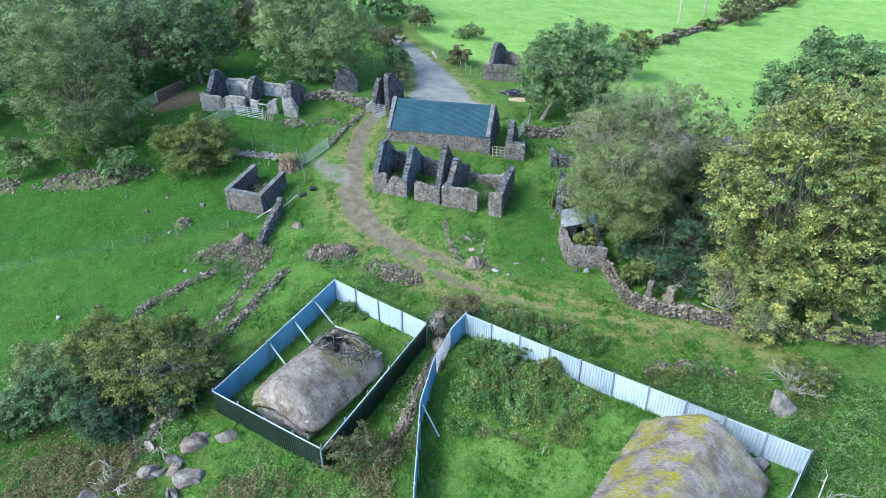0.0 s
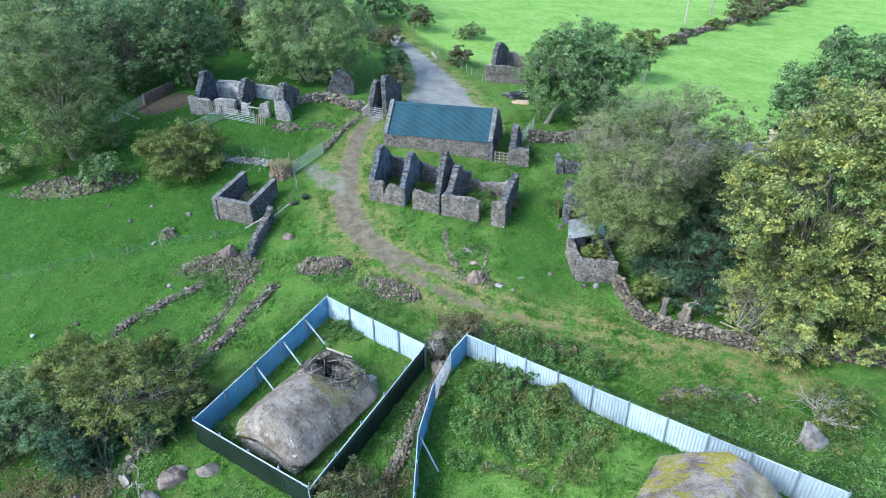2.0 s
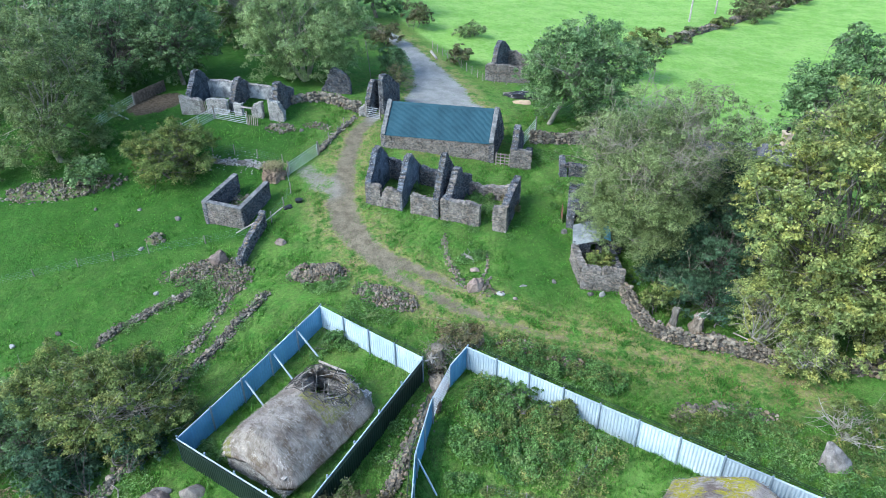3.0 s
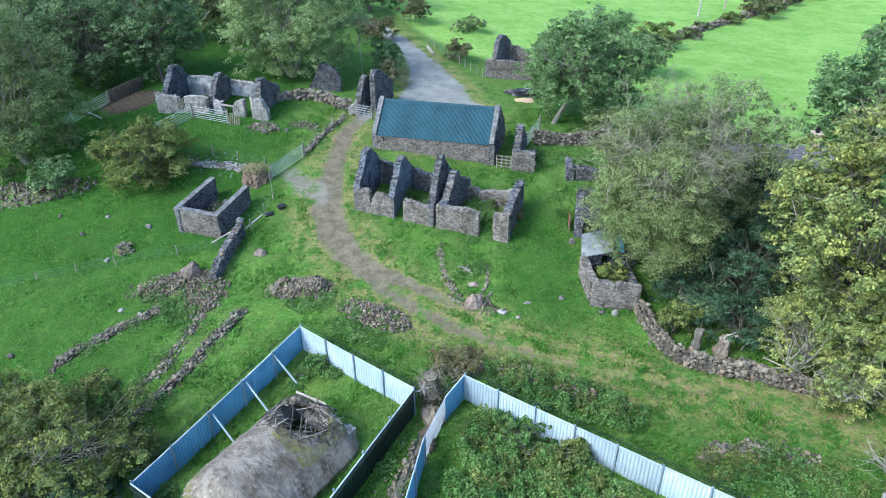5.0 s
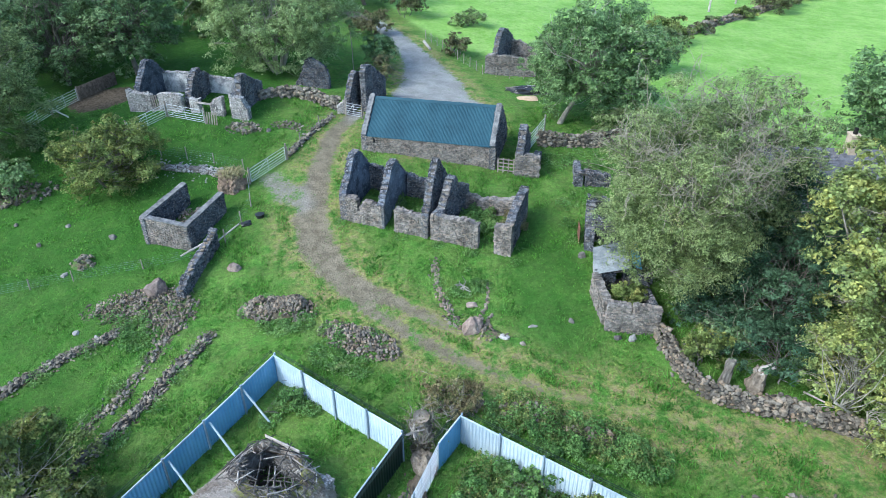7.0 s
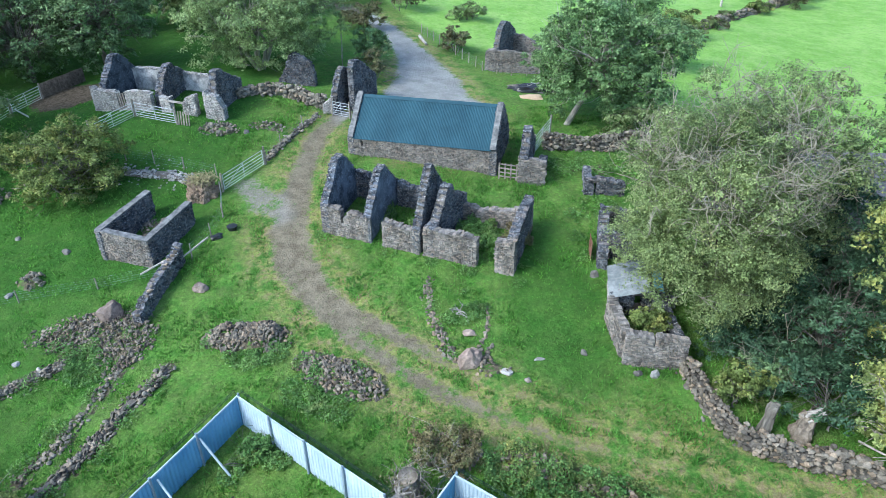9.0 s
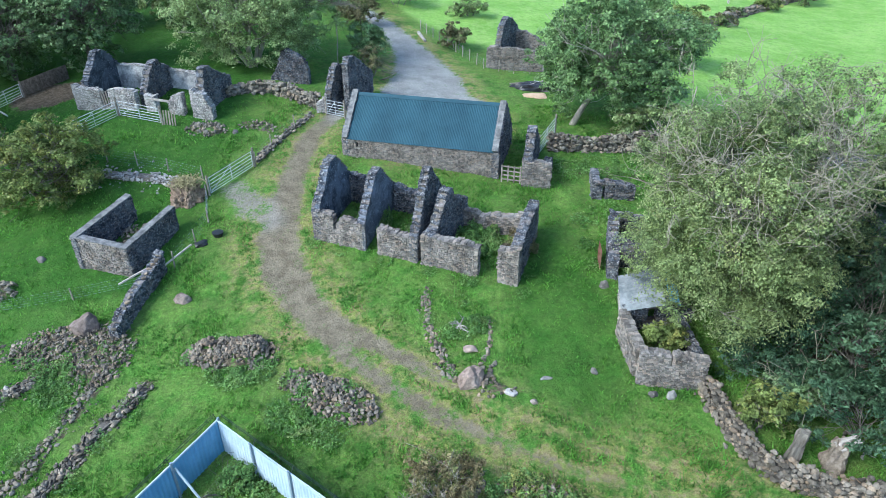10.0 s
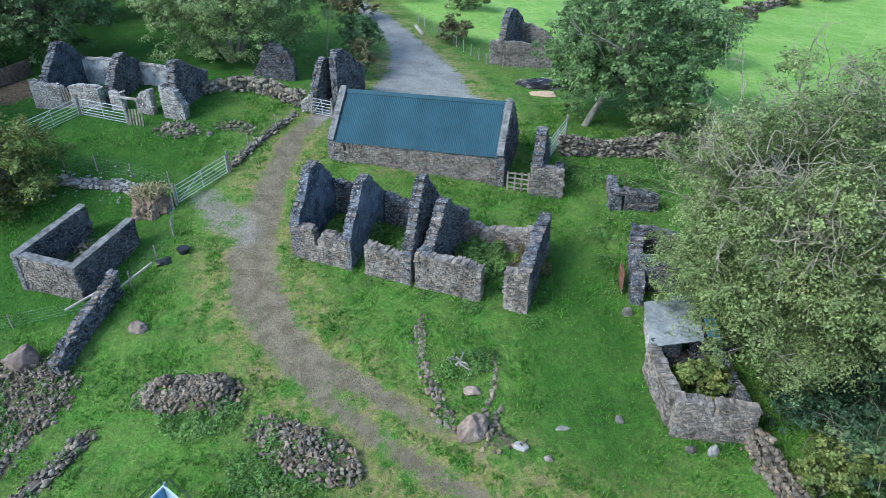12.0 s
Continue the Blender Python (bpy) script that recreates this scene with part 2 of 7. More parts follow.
# ---- mesh tools ----
class Build:
    """Collects vertices and faces, then links them as one mesh."""

    def __init__(self):
        self.verts, self.faces, self.slots = [], [], []

    def add(self, verts, faces, slot=0):
        base = len(self.verts)
        self.verts.extend([tuple(v) for v in verts])
        self.faces.extend([tuple(base + i for i in f) for f in faces])
        self.slots.extend([slot] * len(faces))

    def box(self, m, sx, sy, sz, slot=0, bevel=0.0):
        """A box of that size centred on the matrix m, with slightly cut long edges where a bevel is given."""
        x, y, z = sx / 2, sy / 2, sz / 2
        if bevel:
            b = min(bevel, x * 0.8, y * 0.8)
            ring = [(x - b, -y), (x, -y + b), (x, y - b), (x - b, y), (-x + b, y), (-x, y - b), (-x, -y + b), (-x + b, -y)]
            v = [m @ Vector((px, py, pz)) for pz in (-z, z) for px, py in ring]
            f = [tuple(range(7, -1, -1)), tuple(range(8, 16))] + [(i, (i + 1) % 8, 8 + (i + 1) % 8, 8 + i) for i in range(8)]
        else:
            v = [m @ Vector(c) for c in ((-x, -y, -z), (x, -y, -z), (x, y, -z), (-x, y, -z), (-x, -y, z), (x, -y, z), (x, y, z), (-x, y, z))]
            f = [(3, 2, 1, 0), (4, 5, 6, 7), (0, 1, 5, 4), (1, 2, 6, 5), (2, 3, 7, 6), (3, 0, 4, 7)]
        self.add(v, f, slot)

    def bar(self, a, b, w, h=None, slot=0, bevel=0.0):
        """A straight bar of that section from a to b."""
        a, b = Vector(a), Vector(b)
        d = b - a
        turn = d.to_track_quat("Z", "X").to_matrix().to_4x4()
        self.box(Matrix.Translation((a + b) / 2) @ turn, w, h or w, d.length, slot, bevel)

    def tube(self, points, radii, sides=6, slot=0):
        points = [Vector(p) for p in points]
        rings = []
        for i, p in enumerate(points):
            d = points[min(i + 1, len(points) - 1)] - points[max(i - 1, 0)]
            q = d.to_track_quat("Z", "X").to_matrix()
            rings += [p + q @ Vector((radii[i] * math.cos(k * 2 * math.pi / sides), radii[i] * math.sin(k * 2 * math.pi / sides), 0)) for k in range(sides)]
        f = [(i * sides + k, i * sides + (k + 1) % sides, (i + 1) * sides + (k + 1) % sides, (i + 1) * sides + k) for i in range(len(points) - 1) for k in range(sides)]
        f += [tuple(range(sides - 1, -1, -1)), tuple(range((len(points) - 1) * sides, len(points) * sides))]
        self.add(rings, f, slot)

    def mesh(self, name, mats, smooth=False):
        data = bpy.data.meshes.new(name)
        data.from_pydata(self.verts, [], self.faces)
        for m in mats if isinstance(mats, (list, tuple)) else [mats]:
            data.materials.append(m)
        data.polygons.foreach_set("material_index", self.slots)
        if smooth:
            data.polygons.foreach_set("use_smooth", [True] * len(self.faces))
        data.update()
        return data


def part(name, shape, mats, parent=None, label="", smooth=False):
    ob = new(name, shape.mesh(name, mats, smooth) if isinstance(shape, Build) else shape)
    if parent is not None:
        ob.parent = parent
    if label:
        ob["label"] = label
    return ob


def thing(name, label, category, group="", kind=""):
    return tagged(new(name), label, category, group, kind)


def stone_mesh(name, rng, mat, blocky):
    """A rough stone, one unit across, with knocked-off edges."""
    bm = bmesh.new()
    if blocky:
        bmesh.ops.create_cube(bm, size=1.0)
        bmesh.ops.bevel(bm, geom=bm.edges[:], offset=0.13, segments=1, affect="EDGES")
        amount = 0.09
    else:
        for _ in range(16):
            v = Vector((rng.gauss(0, 1), rng.gauss(0, 1), rng.gauss(0, 1))).normalized() * 0.5
            bm.verts.new((v.x, v.y, v.z))
        hull = bmesh.ops.convex_hull(bm, input=bm.verts[:])
        loose = [g for g in hull["geom_interior"] if isinstance(g, bmesh.types.BMVert)]
        bmesh.ops.delete(bm, geom=loose, context="VERTS")
        amount = 0.0
    for v in bm.verts:
        v.co += Vector((rng.uniform(-amount, amount), rng.uniform(-amount, amount), rng.uniform(-amount, amount)))
    data = bpy.data.meshes.new(name)
    bm.to_mesh(data)
    bm.free()
    data.materials.append(mat)
    return data


class Stones:
    """Stones of one kind: the first ones become pieces of their own, the rest one joined mesh."""

    def __init__(self, mat, blocky, seed, count=7):
        rng = random.Random(seed)
        self.mat = mat
        self.kinds = [stone_mesh("stone", rng, mat, blocky) for _ in range(count)]
        self.raw = []
        box = [(0, 3, 2, 1), (4, 5, 6, 7), (0, 1, 5, 4), (1, 2, 6, 5), (2, 3, 7, 6), (3, 0, 4, 7)]
        for data in self.kinds:
            if blocky:
                co = np.array([(x * rng.uniform(0.68, 1.04), y, z * rng.uniform(0.62, 1.06)) for z in (-0.5, 0.5) for x, y in ((-0.5, -0.5), (0.5, -0.5), (0.5, 0.5), (-0.5, 0.5))])
                self.raw.append((co, box))
            else:
                co = np.array([v.co[:] for v in data.vertices])
                self.raw.append((co, [tuple(p.vertices) for p in data.polygons]))

    def lay(self, places, parent, single, name="stone", rest="masonry"):
        rng = random.Random(len(places) + 17)
        loose = Build()
        for i, m in enumerate(places):
            k = rng.randrange(len(self.kinds))
            if i < single:
                ob = new(name, self.kinds[k])
                ob.parent = parent
                ob.matrix_basis = m
            else:
                co, faces = self.raw[k]
                a = np.array(m)
                loose.add(co @ a[:3, :3].T + a[:3, 3], faces)
        if loose.verts:
            ob = part(rest, loose, self.mat, parent)
            ob["kind"] = "stuff"


GREY = Stones(STONE, True, 1)
WARM = Stones(STONE_WARM, True, 2)
PALE = Stones(STONE_PALE, True, 3)
RUBBLE = Stones(STONE_LOOSE, False, 4)
RUBBLE_WARM = Stones(STONE_HEAP, False, 5)


def masonry(parent, name, a, b, thick, top, stones=GREY, holes=(), single=60, size=1.0, seed=0, core=None, inner=None, label="", ends=(True, True), low=None):
    """A rubble wall along the line a-b; its thickness lies to the left of that way. top(s) gives its crest's world height at s metres along it.
    holes: (s0, s1, z0, z1) openings through it, in world heights. inner: a finish for the left face instead of stones."""
    rng = random.Random(seed * 7 + 3)
    size = size * 0.82
    a, b = Vector((a[0], a[1], 0)), Vector((b[0], b[1], 0))
    run = (b - a).length
    e = (b - a) / run
    n = Vector((-e.y, e.x, 0))
    turn = Matrix(((e.x, n.x, 0, 0), (e.y, n.y, 0, 0), (0, 0, 1, 0), (0, 0, 0, 1)))

    def foot(s):
        p = a + e * s
        return (low if low is not None else gz(p.x, p.y)) - 0.25

    def open_at(s, z0, z1, pad=0.0):
        return any(s > h[0] - pad and s < h[1] + pad and z1 > h[2] - pad and z0 < h[3] + pad for h in holes)

    shape = Build()
    cuts = sorted({0.0, run, *[min(max(v, 0), run) for h in holes for v in h[:2]], *[i * 0.3 for i in range(1, int(run / 0.3) + 1)]})
    edges = sorted({0.0, run, *[min(max(v, 0), run) for h in holes for v in h[:2]]})
    for s0, s1 in zip(edges, edges[1:]):
        if s1 - s0 < 0.02:
            continue
        mid = (s0 + s1) / 2
        spans = [(None, None)]
        for h in holes:
            if h[0] - 0.01 < mid < h[1] + 0.01:
                spans = [q for lo, hi in spans for q in ((lo, h[2]), (h[3], hi))]
        steps = [s0] + [c for c in cuts if s0 + 0.02 < c < s1 - 0.02] + [s1]
        for lo, hi in spans:
            v = []
            for s in steps:
                p = a + e * s
                z1 = min(top(s) - 0.07, hi if hi is not None else 1e9)
                z0 = max(foot(s), lo if lo is not None else -1e9)
                for d, z in ((0.05, z0), (thick - 0.05, z0), (thick - 0.05, max(z1, z0)), (0.05, max(z1, z0))):
                    v.append((p.x + n.x * d, p.y + n.y * d, z))
            if max(v[4 * i + 2][2] - v[4 * i][2] for i in range(len(steps))) < 0.03:
                continue
            k = len(steps)
            shape.add(v, [(4 * i + j, 4 * i + 4 + j, 4 * i + 4 + (j + 1) % 4, 4 * i + (j + 1) % 4) for i in range(k - 1) for j in range(4)] + [(0, 1, 2, 3), (4 * k - 1, 4 * k - 2, 4 * k - 3, 4 * k - 4)])
    wall = part(name, shape, core or (MORTAR if stones is GREY else MORTAR_PALE), parent, label)
    front, back, crest = [], [], []
    for face, out in ((0, front), (1, back)):
        if face and inner:
            continue
        z = min(foot(0), foot(run)) + 0.1
        peak = max(top(run * i / 20) for i in range(21))
        while z < peak:
            h = rng.uniform(0.13, 0.23) * size
            s = rng.uniform(-0.15, 0.05)
            while s < run:
                w = rng.choice((0.15, 0.2, 0.26, 0.34, 0.48)) * rng.uniform(0.85, 1.15) * size
                c = s + w / 2
                if 0.02 < c < run - 0.02 and z > foot(c) - 0.1 and z + h * 0.6 < top(min(max(c, 0), run)) and not open_at(c, z, z + h, w * 0.25):
                    proud = rng.uniform(-0.04, 0.03)
                    tall = h * rng.uniform(0.7, 1.18)
                    d = thick - 0.06 + proud if face else 0.06 - proud
                    m = Matrix.Translation(a + e * c + n * d + Vector((0, 0, z + h / 2 + rng.uniform(-0.05, 0.05) * size))) @ turn @ pose(0, 0, 0, rng.uniform(-4, 4), rng.gauss(0, 7), rng.uniform(-5, 5))
                    out.append(m @ Matrix.Diagonal((w * 0.95, 0.2, tall, 1)))
                s += w
            z += h
    s = 0.0
    while s < run:
        w = rng.uniform(0.22, 0.5) * size
        c = min(s + w / 2, run)
        z = top(c)
        if not open_at(c, z - 0.1, z, 0.0):
            halves = 2 if thick > 0.4 else 1
            slope = math.atan2(top(min(c + 0.15, run)) - top(max(c - 0.15, 0)), 0.3)
            for k in range(halves):
                h = rng.uniform(0.10, 0.22) * size
                d = thick * (k + 0.5) / halves
                m = Matrix.Translation(a + e * c + n * d + Vector((0, 0, z - h * 0.35 + rng.uniform(-0.05, 0.05)))) @ turn @ pose(0, 0, 0, rng.uniform(-6, 6), -math.degrees(slope) * 0.7 + rng.uniform(-5, 5), rng.uniform(-8, 8))
                crest.append(m @ Matrix.Diagonal((w * 1.0, thick / halves * 1.04, h, 1)))
        s += w * 0.95
    for s, want in ((0.0, ends[0]), (run, ends[1])):
        if not want:
            continue
        z = foot(s) + 0.1
        while z < top(s) - 0.08:
            h = rng.uniform(0.15, 0.27) * size
            d0 = 0.0
            while d0 < thick - 0.05:
                w = min(rng.uniform(0.25, 0.5) * size, thick - d0)
                m = Matrix.Translation(a + e * (s + (0.06 if s == 0 else -0.06)) + n * (d0 + w / 2) + Vector((0, 0, z + h / 2))) @ turn @ pose(0, 0, 0, rng.uniform(-4, 4), 0, rng.uniform(-4, 4))
                crest.append(m @ Matrix.Diagonal((0.22, w * 0.96, h * 0.95, 1)))
                d0 += w
            z += h
    for h0, h1, zl, zh in holes:
        for s in (h0, h1):
            if 0.1 < s < run - 0.1:
                z = max(zl, foot(s))
                while z < min(zh, top(s) - 0.1):
                    h = rng.uniform(0.15, 0.26) * size
                    m = Matrix.Translation(a + e * s + n * thick / 2 + Vector((0, 0, z + h / 2))) @ turn @ pose(0, 0, 0, 0, 0, rng.uniform(-4, 4))
                    crest.append(m @ Matrix.Diagonal((rng.uniform(0.2, 0.3), thick * 1.02, h * 0.95, 1)))
                    z += h
    rng.shuffle(front)
    stones.lay(front + crest + back, wall, single)
    return wall


def ragged(points, seed=0, rough=0.12):
    """A crest line through (s, z) points, with broken edges."""
    rng = random.Random(seed)
    shift = rng.uniform(0, 50)

    def top(s):
        z = points[-1][1]
        if s <= points[0][0]:
            z = points[0][1]
        else:
            for (s0, z0), (s1, z1) in zip(points, points[1:]):
                if s <= s1:
                    z = z0 + (z1 - z0) * (s - s0) / (s1 - s0)
                    break
        return z + rough * noise.noise(Vector((s * 1.6 + shift, shift, 0)))
    return top


def frame_of(a, b):
    """Along, inward and a place finder for a house whose front runs from a to b."""
    a, b = Vector(a), Vector(b)
    e = (b - a).normalized()
    n = Vector((-e.y, e.x))
    return e, n, (lambda s, d: tuple(a + e * s + n * d))


# ---- the land ----
TRACK = [(-7.9, 78.2, 0.8), (-8.6, 76.6, 0.9), (-9.5, 74.6, 0.9), (-9.9, 70, 1.0), (-10.0, 66, 1.2), (-9.9, 62, 1.45), (-8.9, 58.8, 1.5), (-7.4, 56.4, 1.3), (-6.0, 54.6, 1.1), (-4.2, 53.0, 0.9)]
YARD = [(0.2, 76.0, 5.4), (0.0, 80.0, 5.4), (-0.6, 83.5, 4.3), (-0.5, 88.0, 3.5), (-1.8, 94.0, 2.4), (-3.6, 99.0, 1.8), (-5.8, 104.0, 1.5), (-8.8, 109.4, 1.4), (-12.5, 114.0, 1.4), (-22, 121, 1.4), (-40, 130, 1.4)]
SPUR = [(-10.8, 63.6, 0.8), (-12.4, 65.4, 1.5), (-13.9, 67.2, 1.1)]
RUT_LOW = [(-6.7, 54.9, 0.5), (-4.75, 52.5, 0.6), (-3.0, 51.0, 0.5), (-1.3, 49.6, 0.45), (0.5, 48.2, 0.6), (3.1, 46.7, 0.4), (5.3, 45.6, 0.35), (7.3, 44.5, 0.3), (11.0, 43.4, 0.25), (15.4, 41.9, 0.2), (24, 39.4, 0.15)]
RUT_HIGH = [(-5.3, 54.7, 0.5), (-2.95, 53.0, 0.6), (-0.65, 51.3, 0.5), (1.2, 50.1, 0.3), (3.6, 48.4, 0.2), (7.0, 46.6, 0.2), (13, 44.0, 0.2), (22, 41.0, 0.15)]


RUINED_LINES = [
    [(-14.7, 50.5), (-16.2, 48.0), (-17.1, 45.8), (-18.4, 43.6), (-19.2, 42.4), (-20.8, 39.5)],
    [(-17.2, 52.0), (-18.4, 48.3), (-19.2, 45.6), (-20.4, 43.8)],
    [(-21.2, 51.4), (-24.1, 49.6), (-26.4, 47.8), (-27.4, 46.4)]]


def near_line(x, y, line):
    """Distance outside a line of varying half width, as a soft mask from 1 on it to 0 about a metre off."""
    best = np.full(np.shape(x), 1e9)
    for (x0, y0, w0), (x1, y1, w1) in zip(line, line[1:]):
        dx, dy = x1 - x0, y1 - y0
        k = np.clip(((x - x0) * dx + (y - y0) * dy) / (dx * dx + dy * dy), 0, 1)
        best = np.minimum(best, np.hypot(x - x0 - k * dx, y - y0 - k * dy) - (w0 + (w1 - w0) * k))
    return best


def soft(d, lo, hi):
    """1 below lo, 0 above hi."""
    k = np.clip((hi - d) / (hi - lo), 0, 1)
    return k * k * (3 - 2 * k)


def gravel_at(x, y):
    g = np.maximum(soft(near_line(x, y, TRACK), -0.7, 0.8), soft(near_line(x, y, YARD), -1.0, 1.0))
    g = np.maximum(g, 0.78 * soft(near_line(x, y, SPUR), -0.7, 0.9))
    low = soft(near_line(x, y, RUT_LOW), -0.25, 0.5) * np.interp(x, [-6, 0, 6, 12, 24], [0.95, 0.85, 0.66, 0.55, 0.45])
    high = soft(near_line(x, y, RUT_HIGH), -0.25, 0.5) * np.interp(x, [-6, 0, 2, 8, 22], [0.95, 0.85, 0.6, 0.5, 0.45])
    return np.maximum(g, np.maximum(low, high))


def worn_at(x, y):
    w = np.maximum(soft(near_line(x, y, TRACK), 0.3, 3.4), soft(near_line(x, y, [(px, py, 0.8) for px, py, _ in RUT_LOW]), 0.5, 4.2))
    w = np.maximum(w, soft(near_line(x, y, YARD), 0.2, 3.0))
    return np.maximum(w, 0.2)


def pasture_at(x, y):
    edge = np.interp(x, [-30, -9, -3, 3, 8, 14, 22, 28, 60], [150, 122, 108, 100, 98, 92, 82, 68, 58])
    plot = 0.4 * soft(np.hypot((x - 8) / 8, (y - 30) / 5), 0.6, 1.1)
    return np.maximum(soft(edge - y, -1.5, 1.5), plot)


def soil_at(x, y):
    s = 0.9 * soft(np.hypot((x + 34.5) / 4.2, (y - 82.5) / 3.6), 0.6, 1.1)
    s = np.maximum(s, 0.45 * soft(np.hypot((x - 14) / 5, (y - 69.5) / 2.5), 0.5, 1.1))
    s = np.maximum(s, 0.5 * soft(np.hypot((x - 22) / 7, (y - 54) / 9), 0.6, 1.1))
    s = np.maximum(s, 0.42 * soft(np.hypot((x + 25) / 8, (y - 29.5) / 5.5), 0.5, 1.2))
    s = np.maximum(s, 0.4 * soft(np.hypot((x + 5.5) / 4, (y - 27) / 3), 0.5, 1.2))
    s = np.maximum(s, 0.42 * soft(np.hypot((x + 2.6) / 1.4, (y - 34) / 6), 0.5, 1.2))
    s = np.maximum(s, 0.52 * soft(np.hypot((x + 20) / 4.2, (y - 53.2) / 2.4), 0.5, 1.2))
    s = np.maximum(s, 0.6 * soft(np.hypot((x - 5.5) / 1.3, (y - 60.3) / 1.6), 0.5, 1.2))
    for line in RUINED_LINES:
        s = np.maximum(s, 0.5 * soft(near_line(x, y, [(px, py, 0.2) for px, py in line]), 0.2, 0.9))
    return s


def lush_shade_at(x, y):
    """Deeper green grass above the wire fence and in the lane by the ruins; painted shade in the left meadow and under
    the trees.
    """
    m = soft(57.5 + 0.13 * (x + 17) - y, -0.6, 1.2) * soft(x, -17.5, -14)
    m = np.maximum(m, 0.75 * soft(x, -24, -16) * soft(y, 56, 58))
    m = np.maximum(m, 0.8 * soft(np.hypot((x - 8.0) / 3.2, (y - 55) / 9.5), 0.6, 1.2))
    return np.maximum(m, 0.3 * soft(-y, -86, -79) * soft(x, -9, -6))


def axis(marks):
    """Coordinates from (start, end, step) runs."""
    out = []
    for a, b, step in marks:
        k = max(1, int(round((b - a) / step)))
        out += [a + (b - a) * i / k for i in range(k)]
    return np.array(out + [marks[-1][1]])


def land():
    xs = axis([(-2500, -600, 380), (-600, -150, 75), (-150, -60, 6), (-60, -32, 1.0), (-32, 32, 0.42), (32, 60, 1.0), (60, 150, 6), (150, 600, 75), (600, 2500, 380)])
    ys = axis([(-1500, -200, 260), (-200, -20, 18), (-20, 14, 2.5), (14, 90, 0.42), (90, 130, 1.0), (130, 220, 6), (220, 700, 60), (700, 3500, 400)])
    gx, gy = np.meshgrid(xs, ys)
    z = rise(gx, gy)
    lump = np.array([[noise.noise(Vector((x * 0.45, y * 0.45, 0))) * 0.13 + noise.noise(Vector((x * 1.6, y * 1.6, 5))) * 0.055 for x in xs] for y in ys])
    g = gravel_at(gx, gy)
    fade = np.clip(1.6 - np.hypot(gx, gy - 60) / 80, 0, 1)
    z = z + lump * fade * (1 - 0.8 * np.clip(g, 0, 1)) - 0.05 * np.clip(g, 0, 1)
    nx, ny = len(xs), len(ys)
    co = np.stack([gx, gy, z], -1).reshape(-1, 3)
    ids = np.arange(nx * ny).reshape(ny, nx)
    quads = np.stack([ids[:-1, :-1], ids[:-1, 1:], ids[1:, 1:], ids[1:, :-1]], -1).reshape(-1, 4)
    layers = {"gravel": g.ravel(), "worn": worn_at(gx, gy).ravel(), "pasture": pasture_at(gx, gy).ravel(), "yard": np.maximum(soft(-gy, -79, -75) * soft(-gx, 8, 9.5), 0.45 * soft(near_line(gx, gy, SPUR), -0.4, 0.8)).ravel(), "soil": soil_at(gx, gy).ravel(), "lush_shade": lush_shade_at(gx, gy).ravel()}
    on_track = (g.ravel()[quads].mean(1) > 0.5)
    for name, pick, label, category in (("ground", ~on_track, "uneven green pasture on a hillside with worn patches", "ground"), ("road", on_track, "grey gravel track with worn wheel ruts between grass", "track")):
        used, inverse = np.unique(quads[pick], return_inverse=True)
        data = bpy.data.meshes.new(name)
        data.from_pydata(co[used].tolist(), [], inverse.reshape(-1, 4).tolist())
        data.materials.append(TURF)
        data.polygons.foreach_set("use_smooth", [True] * len(data.polygons))
        for key, values in layers.items():
            data.attributes.new(key, "FLOAT", "POINT").data.foreach_set("value", values[used].astype(np.float32))
        tagged(new(name, data), label, category, kind="structure")


land()


# ---- barn with a corrugated roof ----
def corrugated(name, width, length, pitch, depth, mats):
    """A profiled sheet lying in x (across) and y (up the slope); the underside takes the second material."""
    steps = max(4, int(round(width / pitch)) * 4)
    shape = Build()
    v = []
    for side in (0, 1):
        for i in range(steps + 1):
            x = width * i / steps
            z = depth * math.sin(2 * math.pi * x / pitch) - side * 0.008
            v += [(x, 0, z), (x, length, z)]
    k = 2 * (steps + 1)
    shape.add(v, [(2 * i, 2 * i + 2, 2 * i + 3, 2 * i + 1) for i in range(steps)])
    base = [(k + 2 * i + 1, k + 2 * i + 3, k + 2 * i + 2, k + 2 * i) for i in range(steps)]
    shape.faces += base
    shape.slots += [1] * len(base)
    rim = [(2 * i, k + 2 * i, k + 2 * i + 2, 2 * i + 2) for i in range(steps)] + [(0, 1, k + 1, k)] + [(k - 2, 2 * k - 2, 2 * k - 1, k - 1)]
    shape.faces += rim
    shape.slots += [0] * len(rim)
    return shape.mesh(name, mats)


def coping(parent, line, width, thick, mat, name="coping", label=""):
    """Slabs laid end to end along a line of places."""
    rng = random.Random(len(line) + int(width * 100))
    for p, q in zip(line, line[1:]):
        p, q = Vector(p), Vector(q)
        count = max(1, int((q - p).length / 0.9))
        for i in range(count):
            a, b = p.lerp(q, i / count), p.lerp(q, (i + 0.985) / count)
            shape = Build()
            d = (b - a).normalized()
            side = d.cross(Vector((0, 0, 1))).normalized()
            up = side.cross(d)
            m = Matrix((side, d, up)).transposed().to_4x4()
            m.translation = (a + b) / 2 + up * rng.uniform(-0.01, 0.015)
            shape.box(m @ pose(0, 0, 0, 0, rng.uniform(-1.5, 1.5), 0), width * rng.uniform(0.95, 1.05), (b - a).length, thick, bevel=0.03)
            part(name, shape, mat, parent, label)


